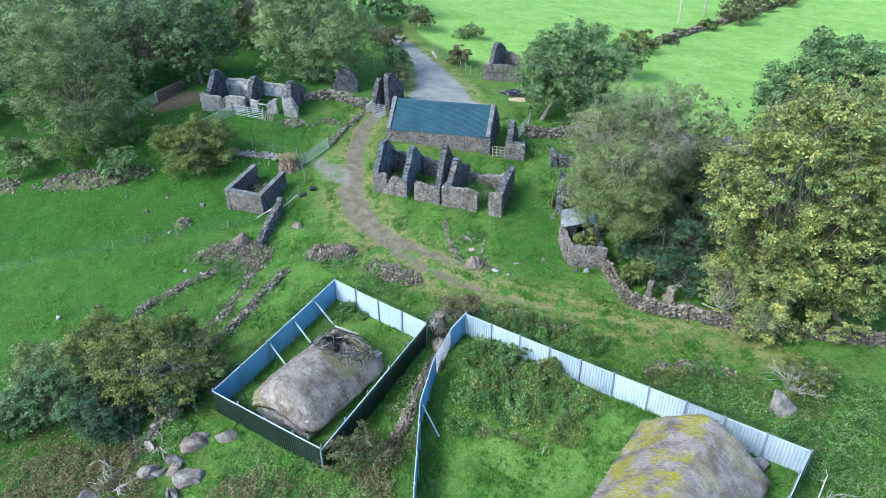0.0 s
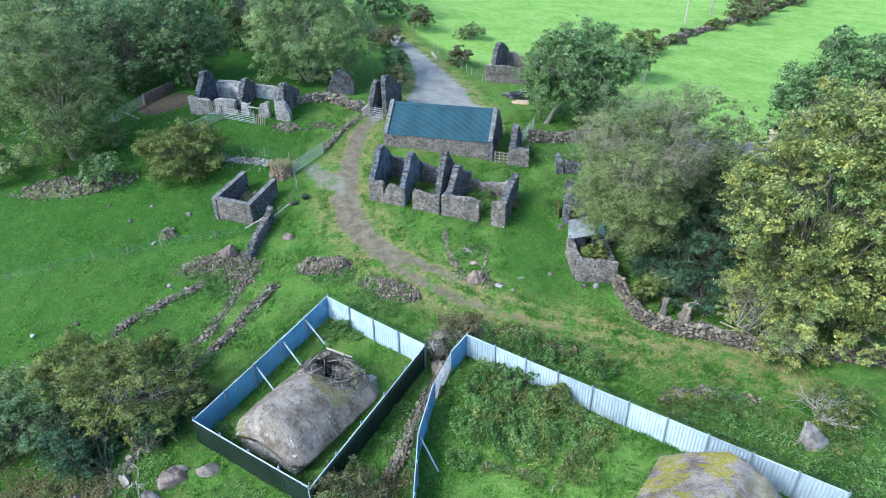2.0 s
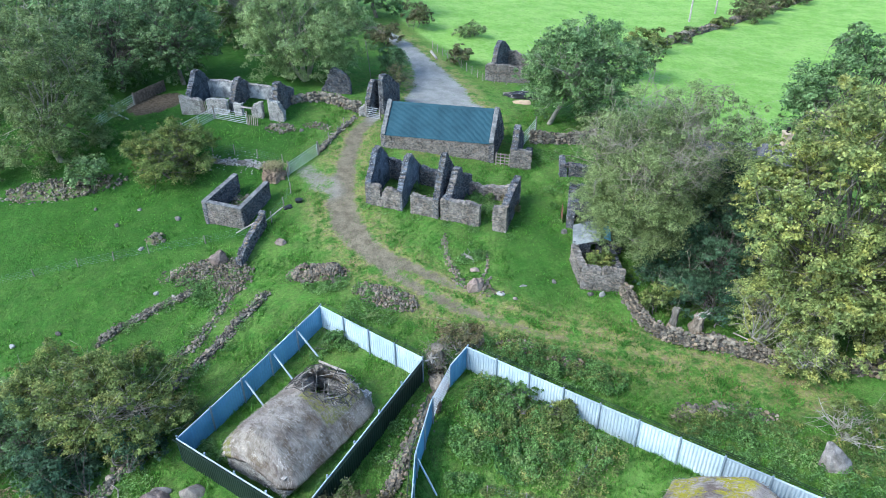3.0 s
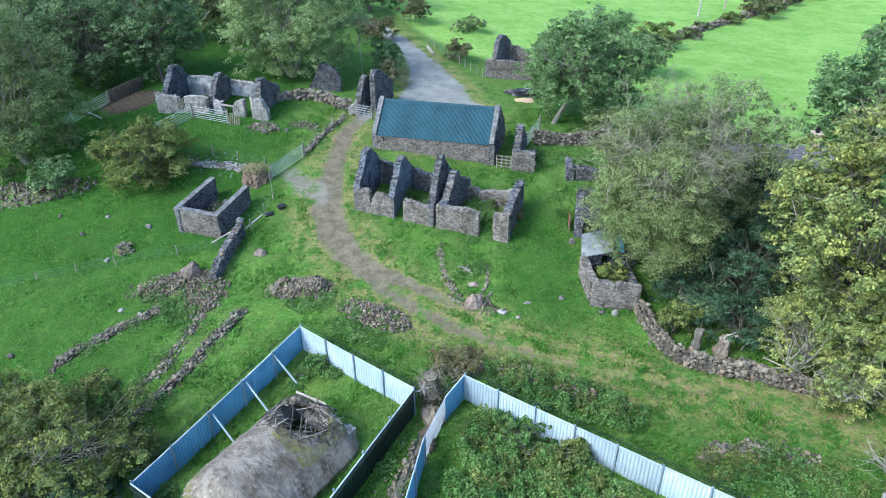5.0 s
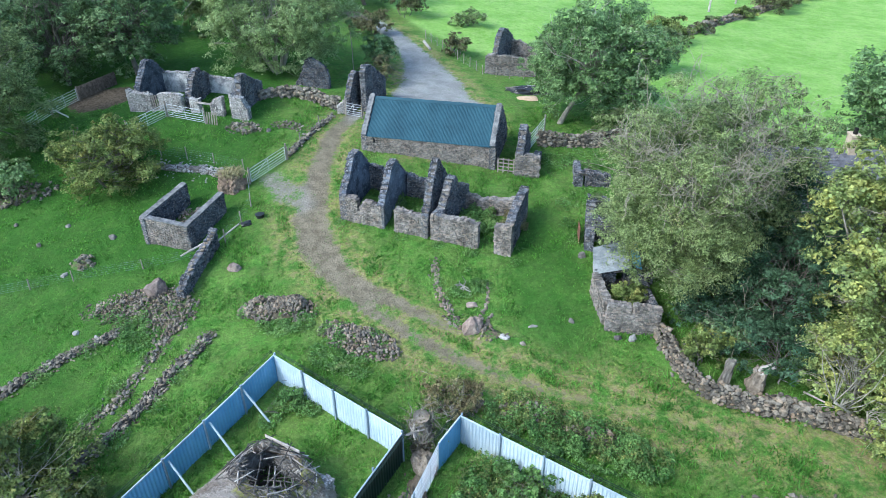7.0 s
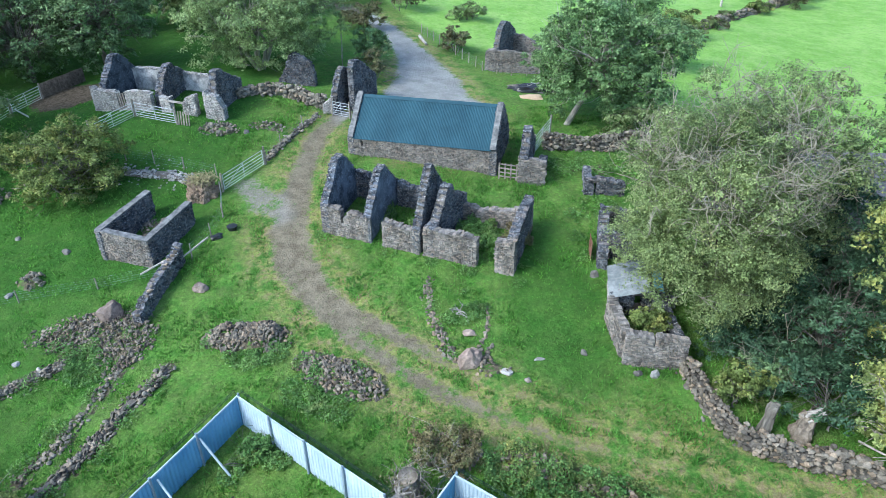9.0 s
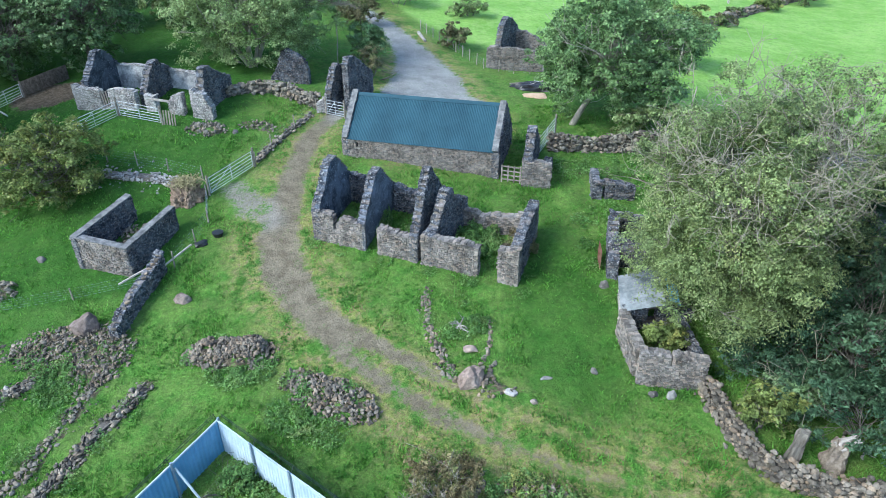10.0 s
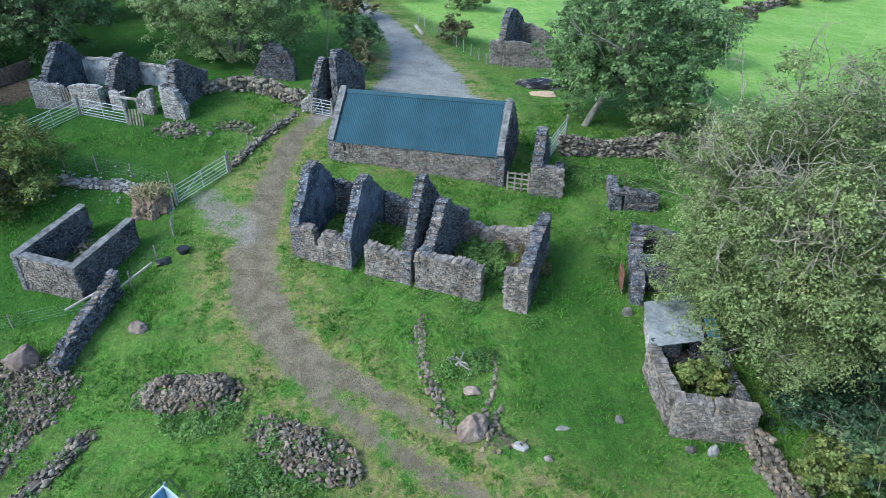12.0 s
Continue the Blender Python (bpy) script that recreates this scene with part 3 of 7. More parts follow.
def barn():
    a, b = (-6.65, 71.5), (5.05, 68.5)
    e, n, at = frame_of(a, b)
    run, deep, eave, ridge = 12.08, 5.6, 4.57, 7.27
    ob = thing("barn", "long rubble-stone barn with a blue corrugated roof", "barn")
    gable = [(0, eave + 0.15), (deep / 2, ridge + 0.22), (deep, eave + 0.15)]
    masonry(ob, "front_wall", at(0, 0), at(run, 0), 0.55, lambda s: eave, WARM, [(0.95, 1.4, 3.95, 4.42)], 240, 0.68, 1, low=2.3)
    # Gables take the darker stone, which carries their shade in its colour.
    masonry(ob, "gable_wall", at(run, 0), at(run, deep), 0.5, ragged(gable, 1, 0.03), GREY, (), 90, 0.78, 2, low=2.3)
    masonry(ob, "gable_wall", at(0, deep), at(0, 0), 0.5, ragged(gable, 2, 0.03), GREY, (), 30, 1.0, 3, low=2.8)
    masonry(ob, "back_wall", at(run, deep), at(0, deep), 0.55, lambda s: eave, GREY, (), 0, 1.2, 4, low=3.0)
    opening = Build()
    opening.box(Matrix.Translation((*at(1.18, 0.42), 4.18)) @ pose(0, 0, 0, 0, 0, math.degrees(math.atan2(e.y, e.x))), 0.6, 0.05, 0.6)
    part("shutter", opening, DARK, ob, "dark boarded window opening")
    slope = math.hypot(deep / 2 + 0.12, ridge - eave)
    pitch = math.degrees(math.atan2(ridge - eave, deep / 2 + 0.12))
    angle = math.degrees(math.atan2(e.y, e.x))
    roof = new("roof")
    roof.parent = ob
    roof["label"] = "blue painted corrugated roof"
    wide = (run - 0.84) / 13
    sheet = corrugated("roof_sheet", wide + 0.02, slope, 0.12, 0.011, [BLUE_TIN, OLD_TIN])
    for i in range(13):
        for side in (0, 1):
            s0 = 0.42 + i * wide + (wide if side else 0)
            p = at(s0, deep + 0.12 if side else -0.12)
            piece = new("roof_sheet", sheet)
            piece.parent = roof
            piece.matrix_basis = pose(p[0], p[1], eave + 0.06 + 0.004 * (i % 2), 0, 0, angle + 180 * side) @ pose(0, 0, 0, pitch, 0, 0)
    cap = Build()
    for side in (-1, 1):
        m = Matrix.Translation((*at(run / 2, deep / 2 + side * 0.11), ridge + 0.015)) @ pose(0, 0, 0, 0, 0, angle) @ pose(0, 0, 0, -side * pitch, 0, 0)
        cap.box(m, run - 0.86, 0.30, 0.012)
    part("ridge_cap", cap, BLUE_TIN, roof)
    for s, mat in ((0.27, COPING), (run - 0.27, COPING)):
        coping(ob, [(*at(s, -0.12), eave + 0.18), (*at(s, deep / 2), ridge + 0.27)], 0.44, 0.09, mat)
        coping(ob, [(*at(s, deep / 2), ridge + 0.27), (*at(s, deep + 0.1), eave + 0.18)], 0.44, 0.09, mat)


barn()


# ---- row of roofless cottages in front of the barn ----
def cottage_row():
    e, n, at = frame_of((-7.36, 61.65), (5.46, 57.05))
    run, deep = 13.62, 5.0
    ob = thing("ruined_cottage_row", "roofless row of stone cottages with broken gables and open doorways", "ruin")
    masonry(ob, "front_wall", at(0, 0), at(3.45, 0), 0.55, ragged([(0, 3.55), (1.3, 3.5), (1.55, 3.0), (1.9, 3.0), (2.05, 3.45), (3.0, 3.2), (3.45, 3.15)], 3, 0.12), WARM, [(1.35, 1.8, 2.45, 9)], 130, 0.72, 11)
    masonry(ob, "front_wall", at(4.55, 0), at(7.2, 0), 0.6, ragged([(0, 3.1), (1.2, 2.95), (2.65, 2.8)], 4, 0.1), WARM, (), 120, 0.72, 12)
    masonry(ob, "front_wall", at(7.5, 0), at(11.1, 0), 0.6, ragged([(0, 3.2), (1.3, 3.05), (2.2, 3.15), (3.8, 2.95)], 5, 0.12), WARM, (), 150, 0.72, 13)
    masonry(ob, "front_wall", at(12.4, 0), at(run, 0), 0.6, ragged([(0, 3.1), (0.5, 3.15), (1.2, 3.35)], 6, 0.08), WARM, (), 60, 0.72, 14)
    # Gables and cross walls: stone and plaster coloured dark for their shaded faces.
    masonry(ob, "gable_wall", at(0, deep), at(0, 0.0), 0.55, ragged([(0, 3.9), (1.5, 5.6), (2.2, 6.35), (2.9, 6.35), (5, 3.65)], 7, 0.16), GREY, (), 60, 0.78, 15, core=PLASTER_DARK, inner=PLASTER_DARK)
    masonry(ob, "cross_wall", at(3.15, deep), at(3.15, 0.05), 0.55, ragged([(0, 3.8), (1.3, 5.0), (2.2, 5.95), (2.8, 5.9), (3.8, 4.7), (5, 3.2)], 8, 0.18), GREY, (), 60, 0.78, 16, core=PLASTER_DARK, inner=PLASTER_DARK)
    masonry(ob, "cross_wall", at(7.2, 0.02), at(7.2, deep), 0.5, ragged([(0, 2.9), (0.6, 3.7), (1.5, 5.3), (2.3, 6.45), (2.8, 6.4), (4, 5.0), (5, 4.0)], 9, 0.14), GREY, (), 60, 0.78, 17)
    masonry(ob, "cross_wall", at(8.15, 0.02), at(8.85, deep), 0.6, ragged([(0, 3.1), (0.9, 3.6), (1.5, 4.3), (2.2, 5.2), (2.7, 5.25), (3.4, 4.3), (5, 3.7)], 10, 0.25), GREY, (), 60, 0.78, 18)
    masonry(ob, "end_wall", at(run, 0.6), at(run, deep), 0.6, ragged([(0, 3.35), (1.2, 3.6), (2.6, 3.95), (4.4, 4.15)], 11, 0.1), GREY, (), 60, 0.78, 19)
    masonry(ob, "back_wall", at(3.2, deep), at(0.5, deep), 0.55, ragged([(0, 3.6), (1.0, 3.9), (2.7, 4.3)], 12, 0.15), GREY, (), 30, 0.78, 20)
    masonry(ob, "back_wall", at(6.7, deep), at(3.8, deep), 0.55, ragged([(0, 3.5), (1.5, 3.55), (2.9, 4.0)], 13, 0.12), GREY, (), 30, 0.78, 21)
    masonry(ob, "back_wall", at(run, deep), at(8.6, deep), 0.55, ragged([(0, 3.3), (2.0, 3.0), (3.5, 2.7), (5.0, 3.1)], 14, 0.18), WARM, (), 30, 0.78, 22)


cottage_row()


# ---- sheep pen ----
def pen():
    fl, f, br, bl = (-22.25, 59.95), (-18.40, 58.88), (-16.75, 63.1), (-20.35, 64.35)
    ob = thing("stone_pen", "three-sided stone pen with smooth cement-capped walls", "pen")
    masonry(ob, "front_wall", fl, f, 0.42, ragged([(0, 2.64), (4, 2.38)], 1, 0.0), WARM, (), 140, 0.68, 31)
    # Side walls in darker stone than the sunlit front, shade painted in.
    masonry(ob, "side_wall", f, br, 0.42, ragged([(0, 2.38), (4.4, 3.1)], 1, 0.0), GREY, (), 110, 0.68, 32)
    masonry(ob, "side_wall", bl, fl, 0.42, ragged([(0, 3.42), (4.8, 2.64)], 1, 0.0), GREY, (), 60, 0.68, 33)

    def inner(p, q, z0, z1):
        p, q = Vector(p), Vector(q)
        d = (q - p).normalized()
        k = Vector((-d.y, d.x)) * 0.21
        return [(p.x + k.x, p.y + k.y, z0), (q.x + k.x, q.y + k.y, z1)]
    coping(ob, inner(fl, f, 2.66, 2.40), 0.5, 0.08, COPING)
    coping(ob, inner(f, br, 2.40, 3.14), 0.5, 0.08, COPING)
    coping(ob, inner(bl, fl, 3.46, 2.66), 0.5, 0.08, COPING)


pen()


# ---- ruined cottage by the wood ----
def wood_cottage():
    e, n, at = frame_of((-29.6, 77.7), (-18.2, 75.6))
    deep = 5.2
    ob = thing("ruined_cottage", "roofless cottage with limewashed inner walls and a tall gable", "ruin")
    masonry(ob, "front_wall", at(0, 0), at(5.55, 0), 0.6, ragged([(0, 6.9), (0.4, 6.65), (2.5, 6.6), (3.6, 6.7), (5.2, 6.75), (5.55, 6.6)], 21, 0.14), PALE, [(2.3, 3.3, 5.2, 9)], 110, 0.85, 41, inner=PLASTER)
    masonry(ob, "front_wall", at(6.45, 0), at(7.3, 0), 0.6, ragged([(0, 6.4), (0.85, 6.3)], 22, 0.1), PALE, (), 30, 0.85, 46, inner=PLASTER)
    masonry(ob, "front_wall", at(8.5, 0), at(9.7, 0), 0.6, ragged([(0, 6.0), (0.4, 6.35), (0.8, 6.6), (1.2, 6.7)], 26, 0.12), PALE, (), 40, 0.85, 47, inner=PLASTER)
    masonry(ob, "front_wall", at(10.5, 0.1), at(12.1, 0.1), 0.7, ragged([(0, 7.1), (0.4, 6.9), (1.1, 6.6), (1.6, 5.6)], 27, 0.2), PALE, (), 50, 0.85, 48)
    # Inner gable face coloured dark and bluish to hold its shade.
    masonry(ob, "gable_wall", at(0.6, deep), at(0.6, 0.6), 0.6, ragged([(0, 7.35), (1.5, 8.8), (2.1, 9.05), (2.7, 9.0), (3.5, 8.2), (4.6, 7.0)], 22, 0.12), GREY, (), 50, 0.85, 42, core=PLASTER_DARK, inner=PLASTER_DARK, ends=(True, False))
    masonry(ob, "cross_wall", at(5.5, deep), at(5.5, 0.8), 0.6, ragged([(0, 7.2), (1.9, 8.3), (2.5, 8.4), (3.2, 7.7), (4.4, 6.2)], 23, 0.2), GREY, (), 50, 0.85, 43)
    masonry(ob, "back_wall", at(11.0, deep), at(0.7, deep), 0.55, ragged([(0, 6.9), (2.8, 7.0), (4.7, 7.2), (8, 7.45), (10.3, 7.3)], 24, 0.15), PALE, (), 20, 0.85, 44, core=PLASTER, inner=PLASTER)
    masonry(ob, "end_wall", at(11.3, 0.9), at(11.3, deep + 0.4), 0.6, ragged([(0, 6.8), (0.45, 8.2), (0.7, 8.5), (1.5, 8.3), (3.2, 7.3), (4.6, 6.7)], 25, 0.2), GREY, (), 30, 0.85, 45)
    lintel = Build()
    lintel.bar((*at(7.15, -0.05), 6.12), (*at(8.7, -0.05), 5.98), 0.16, 0.12)
    part("lintel", lintel, BLEACHED, ob, "bleached timber lintel")
    for s in (2.4, 2.62, 2.84, 3.06):
        stick = Build()
        stick.bar((*at(s, 0.1), 4.9), (*at(s - 0.12, 0.1), 6.5), 0.08)
        part("jamb_post", stick, TIMBER, ob)


wood_cottage()


def lone_gable(name, label, a, b, top, seed, thick=0.6, stones=GREY, single=50, size=1.15):
    ob = thing(name, label, "ruin")
    masonry(ob, "wall", a, b, thick, top, stones, (), single, size, seed)
    return ob


def more_ruins():
    lone_gable("ruined_gable", "lone dark stone gable standing under a tree", (-14.9, 84.6), (-11.3, 84.0), ragged([(0, 5.3), (0.9, 6.9), (1.4, 7.9), (1.85, 8.1), (2.8, 7.5), (3.3, 7.1), (3.7, 6.0)], 31, 0.15), 51, size=0.85)
    ob = thing("ruined_outhouse", "ruined outhouse beside a metal gate, two broken gables", "ruin")
    masonry(ob, "gable_wall", (-7.35, 82.0), (-8.9, 78.4), 0.55, ragged([(0, 6.6), (1.5, 7.6), (2.2, 8.05), (2.8, 7.8), (3.75, 6.2), (3.9, 5.8)], 32, 0.15), GREY, (), 50, 0.85, 52)
    masonry(ob, "gable_wall", (-5.75, 82.6), (-7.35, 78.9), 0.55, ragged([(0, 6.7), (1.9, 8.0), (3.0, 8.65), (3.7, 8.7), (4.0, 8.3)], 33, 0.15), GREY, (), 50, 0.85, 53)
    masonry(ob, "back_wall", (-5.9, 82.9), (-7.2, 82.3), 0.5, ragged([(0, 6.5), (1.5, 6.4)], 34, 0.2), GREY, (), 10, 0.9, 54)
    masonry(ob, "front_wall", (-9.6, 78.1), (-8.75, 78.2), 0.5, ragged([(0, 5.0), (0.85, 5.9)], 35, 0.15), PALE, (), 20, 0.9, 152)
    slat = Build()
    slat.bar((-8.6, 79.6, 6.1), (-7.5, 80.6, 7.0), 0.12, 0.03)
    part("fallen_board", slat, BLEACHED, ob, "white fallen board")

    ob = thing("ruined_byre", "stub of a ruined byre with a tall jagged wall", "ruin")
    masonry(ob, "front_wall", (6.72, 67.55), (8.72, 67.35), 0.6, ragged([(0, 4.5), (1.0, 4.35), (2.0, 4.1)], 35, 0.1), WARM, (), 70, 1.0, 55)
    masonry(ob, "gable_wall", (7.9, 72.3), (6.75, 67.7), 0.6, ragged([(0, 4.3), (1.6, 5.2), (2.9, 6.35), (3.5, 6.3), (4.2, 5.0), (4.7, 4.5)], 36, 0.18), GREY, (), 60, 1.0, 56)
    masonry(ob, "side_wall", (8.72, 67.9), (9.3, 70.5), 0.5, ragged([(0, 4.1), (1.2, 3.9), (2.6, 3.3)], 37, 0.2), GREY, (), 20, 1.0, 57)

    ob = thing("ruined_roadside_cottage", "small roofless cottage by the road with one dark gable", "ruin")
    masonry(ob, "front_wall", (5.5, 92.4), (11.3, 91.7), 0.6, ragged([(0, 6.0), (0.9, 6.3), (2, 6.15), (4, 5.95), (5.8, 5.7)], 38, 0.15), WARM, (), 80, 0.85, 58)
    masonry(ob, "gable_wall", (8.5, 96.9), (6.3, 92.8), 0.6, ragged([(0, 7.3), (0.5, 7.6), (1.8, 8.5), (2.7, 8.85), (3.8, 8.2), (4.6, 6.4)], 39, 0.12), GREY, (), 50, 0.85, 59)
    masonry(ob, "back_wall", (12.5, 95.2), (8.6, 96.9), 0.6, ragged([(0, 5.2), (1.0, 6.1), (2.4, 6.8), (4.0, 7.1)], 40, 0.2), WARM, (), 30, 0.85, 60)

    ob = thing("ruined_shed", "overgrown stone shed stub with a dark doorway", "ruin")
    masonry(ob, "front_wall", (11.6, 66.2), (14.6, 66.3), 0.5, ragged([(0, 3.3), (1.0, 3.4), (2.0, 3.2), (3.0, 2.9)], 41, 0.15), GREY, [(0.55, 0.95, 1.5, 3.0)], 60, 1.0, 61)
    masonry(ob, "side_wall", (11.9, 69.0), (11.6, 66.3), 0.5, ragged([(0, 3.2), (2.7, 3.3)], 42, 0.15), GREY, (), 20, 1.0, 62)


more_ruins()


# ---- ruins and tin shed under the ash tree ----
def lane_ruins():
    ob = thing("ruined_cottage_shell", "low roofless stone shell grown over with shrubs", "ruin")
    masonry(ob, "front_wall", (10.95, 49.75), (14.2, 49.3), 0.55, ragged([(0, 1.75), (1.3, 1.7), (1.75, 1.72), (3.2, 1.55)], 51, 0.08), WARM, [(1.35, 1.65, 1.05, 9)], 170, 0.68, 71)
    masonry(ob, "side_wall", (10.65, 53.4), (10.85, 50.3), 0.5, ragged([(0, 1.8), (1.2, 1.65), (3.1, 1.6)], 52, 0.15), WARM, (), 90, 0.68, 72)
    masonry(ob, "side_wall", (14.2, 49.9), (14.3, 53.6), 0.5, ragged([(0, 1.4), (4, 1.2)], 53, 0.15), GREY, (), 10, 0.75, 73)
    ob = thing("tin_shed", "stone shed with a pale corrugated lean-to roof and blue side", "shed")
    masonry(ob, "front_wall", (10.95, 53.45), (15.1, 54.25), 0.4, ragged([(0, 1.7), (2.3, 2.3), (3.2, 1.75), (4.2, 0.9)], 54, 0.05), GREY, [(1.35, 2.15, 0.75, 1.5)], 80, 0.75, 74)
    masonry(ob, "side_wall", (11.5, 56.7), (10.9, 53.5), 0.4, lambda s: 1.62, PALE, (), 40, 0.75, 75)
    masonry(ob, "back_wall", (15.4, 57.3), (11.6, 56.9), 0.4, ragged([(0, 0.9), (1.9, 2.2), (3.8, 1.7)], 58, 0.05), GREY, (), 10, 0.8, 76)

    def slope_sheets(corner, along_eave, up_slope, wide, count, mats, name, label):
        """Sheets laid side by side along an eave, running up to the ridge."""
        u, v = Vector(along_eave).normalized(), Vector(up_slope)
        w = u.cross(v.normalized()).normalized()
        m = Matrix((u, w.cross(u), w)).transposed().to_4x4()
        roof = new(name)
        roof.parent = ob
        roof["label"] = label
        sheet = corrugated("roof_sheet", wide + 0.05, v.length, 0.1, 0.009, mats)
        for i in range(count):
            piece = new("roof_sheet", sheet)
            piece.parent = roof
            m.translation = Vector(corner) + u * wide * i + w * (0.02 + 0.008 * (i % 2))
            piece.matrix_basis = m
    slope_sheets((11.35, 56.85, 1.68), (-0.62, -3.5, 0.0), (2.25, -0.35, 0.72), 0.89, 4, [OLD_TIN, OLD_TIN], "roof", "weathered pale corrugated roof")
    tarp = plain_paint("blue_tarpaulin", (0.10, 0.30, 0.45), (0.16, 0.38, 0.52), 1.0, 0.5)
    slope_sheets((13.85, 53.15, 2.14), (0.55, 3.3, 0.0), (-0.62, 0.1, 0.27), 0.84, 4, [tarp, tarp], "tarpaulin", "faded blue sheet over the ridge")
    ob = thing("ruined_lane_wall", "broken stone house walls along the grassy lane", "ruin")
    masonry(ob, "side_wall", (11.9, 62.4), (11.0, 57.9), 0.6, ragged([(0, 2.7), (1.0, 3.0), (2.2, 2.1), (3.0, 2.5), (4.6, 2.2)], 55, 0.25), GREY, (), 90, 1.0, 77)
    masonry(ob, "cross_wall", (11.4, 59.0), (14.0, 58.7), 0.5, ragged([(0, 3.0), (2.6, 2.6)], 56, 0.15), GREY, (), 30, 1.0, 78)
    masonry(ob, "back_wall", (14.5, 62.3), (12.0, 62.5), 0.5, ragged([(0, 2.7), (2.5, 3.2)], 57, 0.2), GREY, (), 20, 1.0, 79)
    board = Build()
    for i in range(4):
        board.box(pose(10.72 + i * 0.03, 58.7 + i * 0.35, 1.55, 0, 3, 80), 0.33, 0.03, 1.5)
    part("leaning_sheet", board, plain_paint("rusted_tin", (0.16, 0.07, 0.05), (0.26, 0.13, 0.10), 3.0, 0.8), ob, "rusty sheets leaning on the wall")


lane_ruins()


# ---- slated house behind the trees ----
def slated_house():
    e, n, at = frame_of((19.2, 60.4), (33.6, 58.6))
    run, deep, eave, ridge = 14.5, 7.0, 3.9, 6.85
    ob = thing("slated_house", "long house with a dark slate roof half hidden by trees", "house")
    walls = Build()
    for p, q, h in ((at(0, 0), at(run, 0), eave), (at(run, 0), at(run, deep), eave), (at(run, deep), at(0, deep), eave), (at(0, deep), at(0, 0), eave)):
        m = Matrix.Translation(((p[0] + q[0]) / 2, (p[1] + q[1]) / 2, (h - 0.4) / 2)) @ pose(0, 0, 0, 0, 0, math.degrees(math.atan2(q[1] - p[1], q[0] - p[0])))
        walls.box(m, math.dist(p, q) - 0.1, 0.4, h + 0.4)
    part("wall", walls, PLASTER, ob, "grey rendered walls")
    angle = math.degrees(math.atan2(e.y, e.x))
    slope = math.hypot(deep / 2 + 0.25, ridge - eave)
    pitch = math.degrees(math.atan2(ridge - eave, deep / 2 + 0.25))
    for side in (0, 1):
        roof = Build()
        rows = 18
        m = pose(*at(run / 2, deep + 0.25 if side else -0.25), eave, 0, 0, angle + 180 * side) @ pose(0, 0, 0, pitch, 0, 0)
        line = [(0, -0.03)]
        for k in range(rows):
            line += [(slope * k / rows, 0.06), (slope * (k + 1) / rows, 0.03)]
        line.append((slope, -0.03))
        v = [m @ Vector((x, y, z)) for y, z in line for x in (-run / 2 - 0.15, run / 2 + 0.15)]
        k = len(line)
        roof.add(v, [(2 * i, 2 * i + 1, 2 * ((i + 1) % k) + 1, 2 * ((i + 1) % k)) for i in range(k)])
        part("roof", roof, SLATE, ob)
    stack = Build()
    c = at(11.6, deep / 2)
    stack.box(pose(c[0], c[1], 7.2, 0, 0, angle), 0.62, 0.9, 1.5, bevel=0.03)
    stack.box(pose(c[0], c[1], 7.98, 0, 0, angle), 0.76, 1.04, 0.14, bevel=0.03)
    chimney = part("chimney", stack, plain_paint("buff_brick", (0.36, 0.28, 0.20), (0.50, 0.41, 0.31), 3.0, 0.9), ob, "buff chimney stack")
    pot = Build()
    pot.tube([(c[0], c[1], 8.05), (c[0], c[1], 8.5)], [0.17, 0.14], 10)
    part("chimney_pot", pot, DARK, chimney)
    c = at(6.3, deep / 2)
    vent = Build()
    vent.tube([(c[0], c[1], 6.8), (c[0], c[1], 7.6)], [0.12, 0.10], 8)
    vent.tube([(c[0], c[1], 7.6), (c[0], c[1], 7.75), (c[0], c[1], 7.9)], [0.2, 0.24, 0.12], 8)
    part("flue", vent, DARK, ob, "dark metal flue pipe")


slated_house()


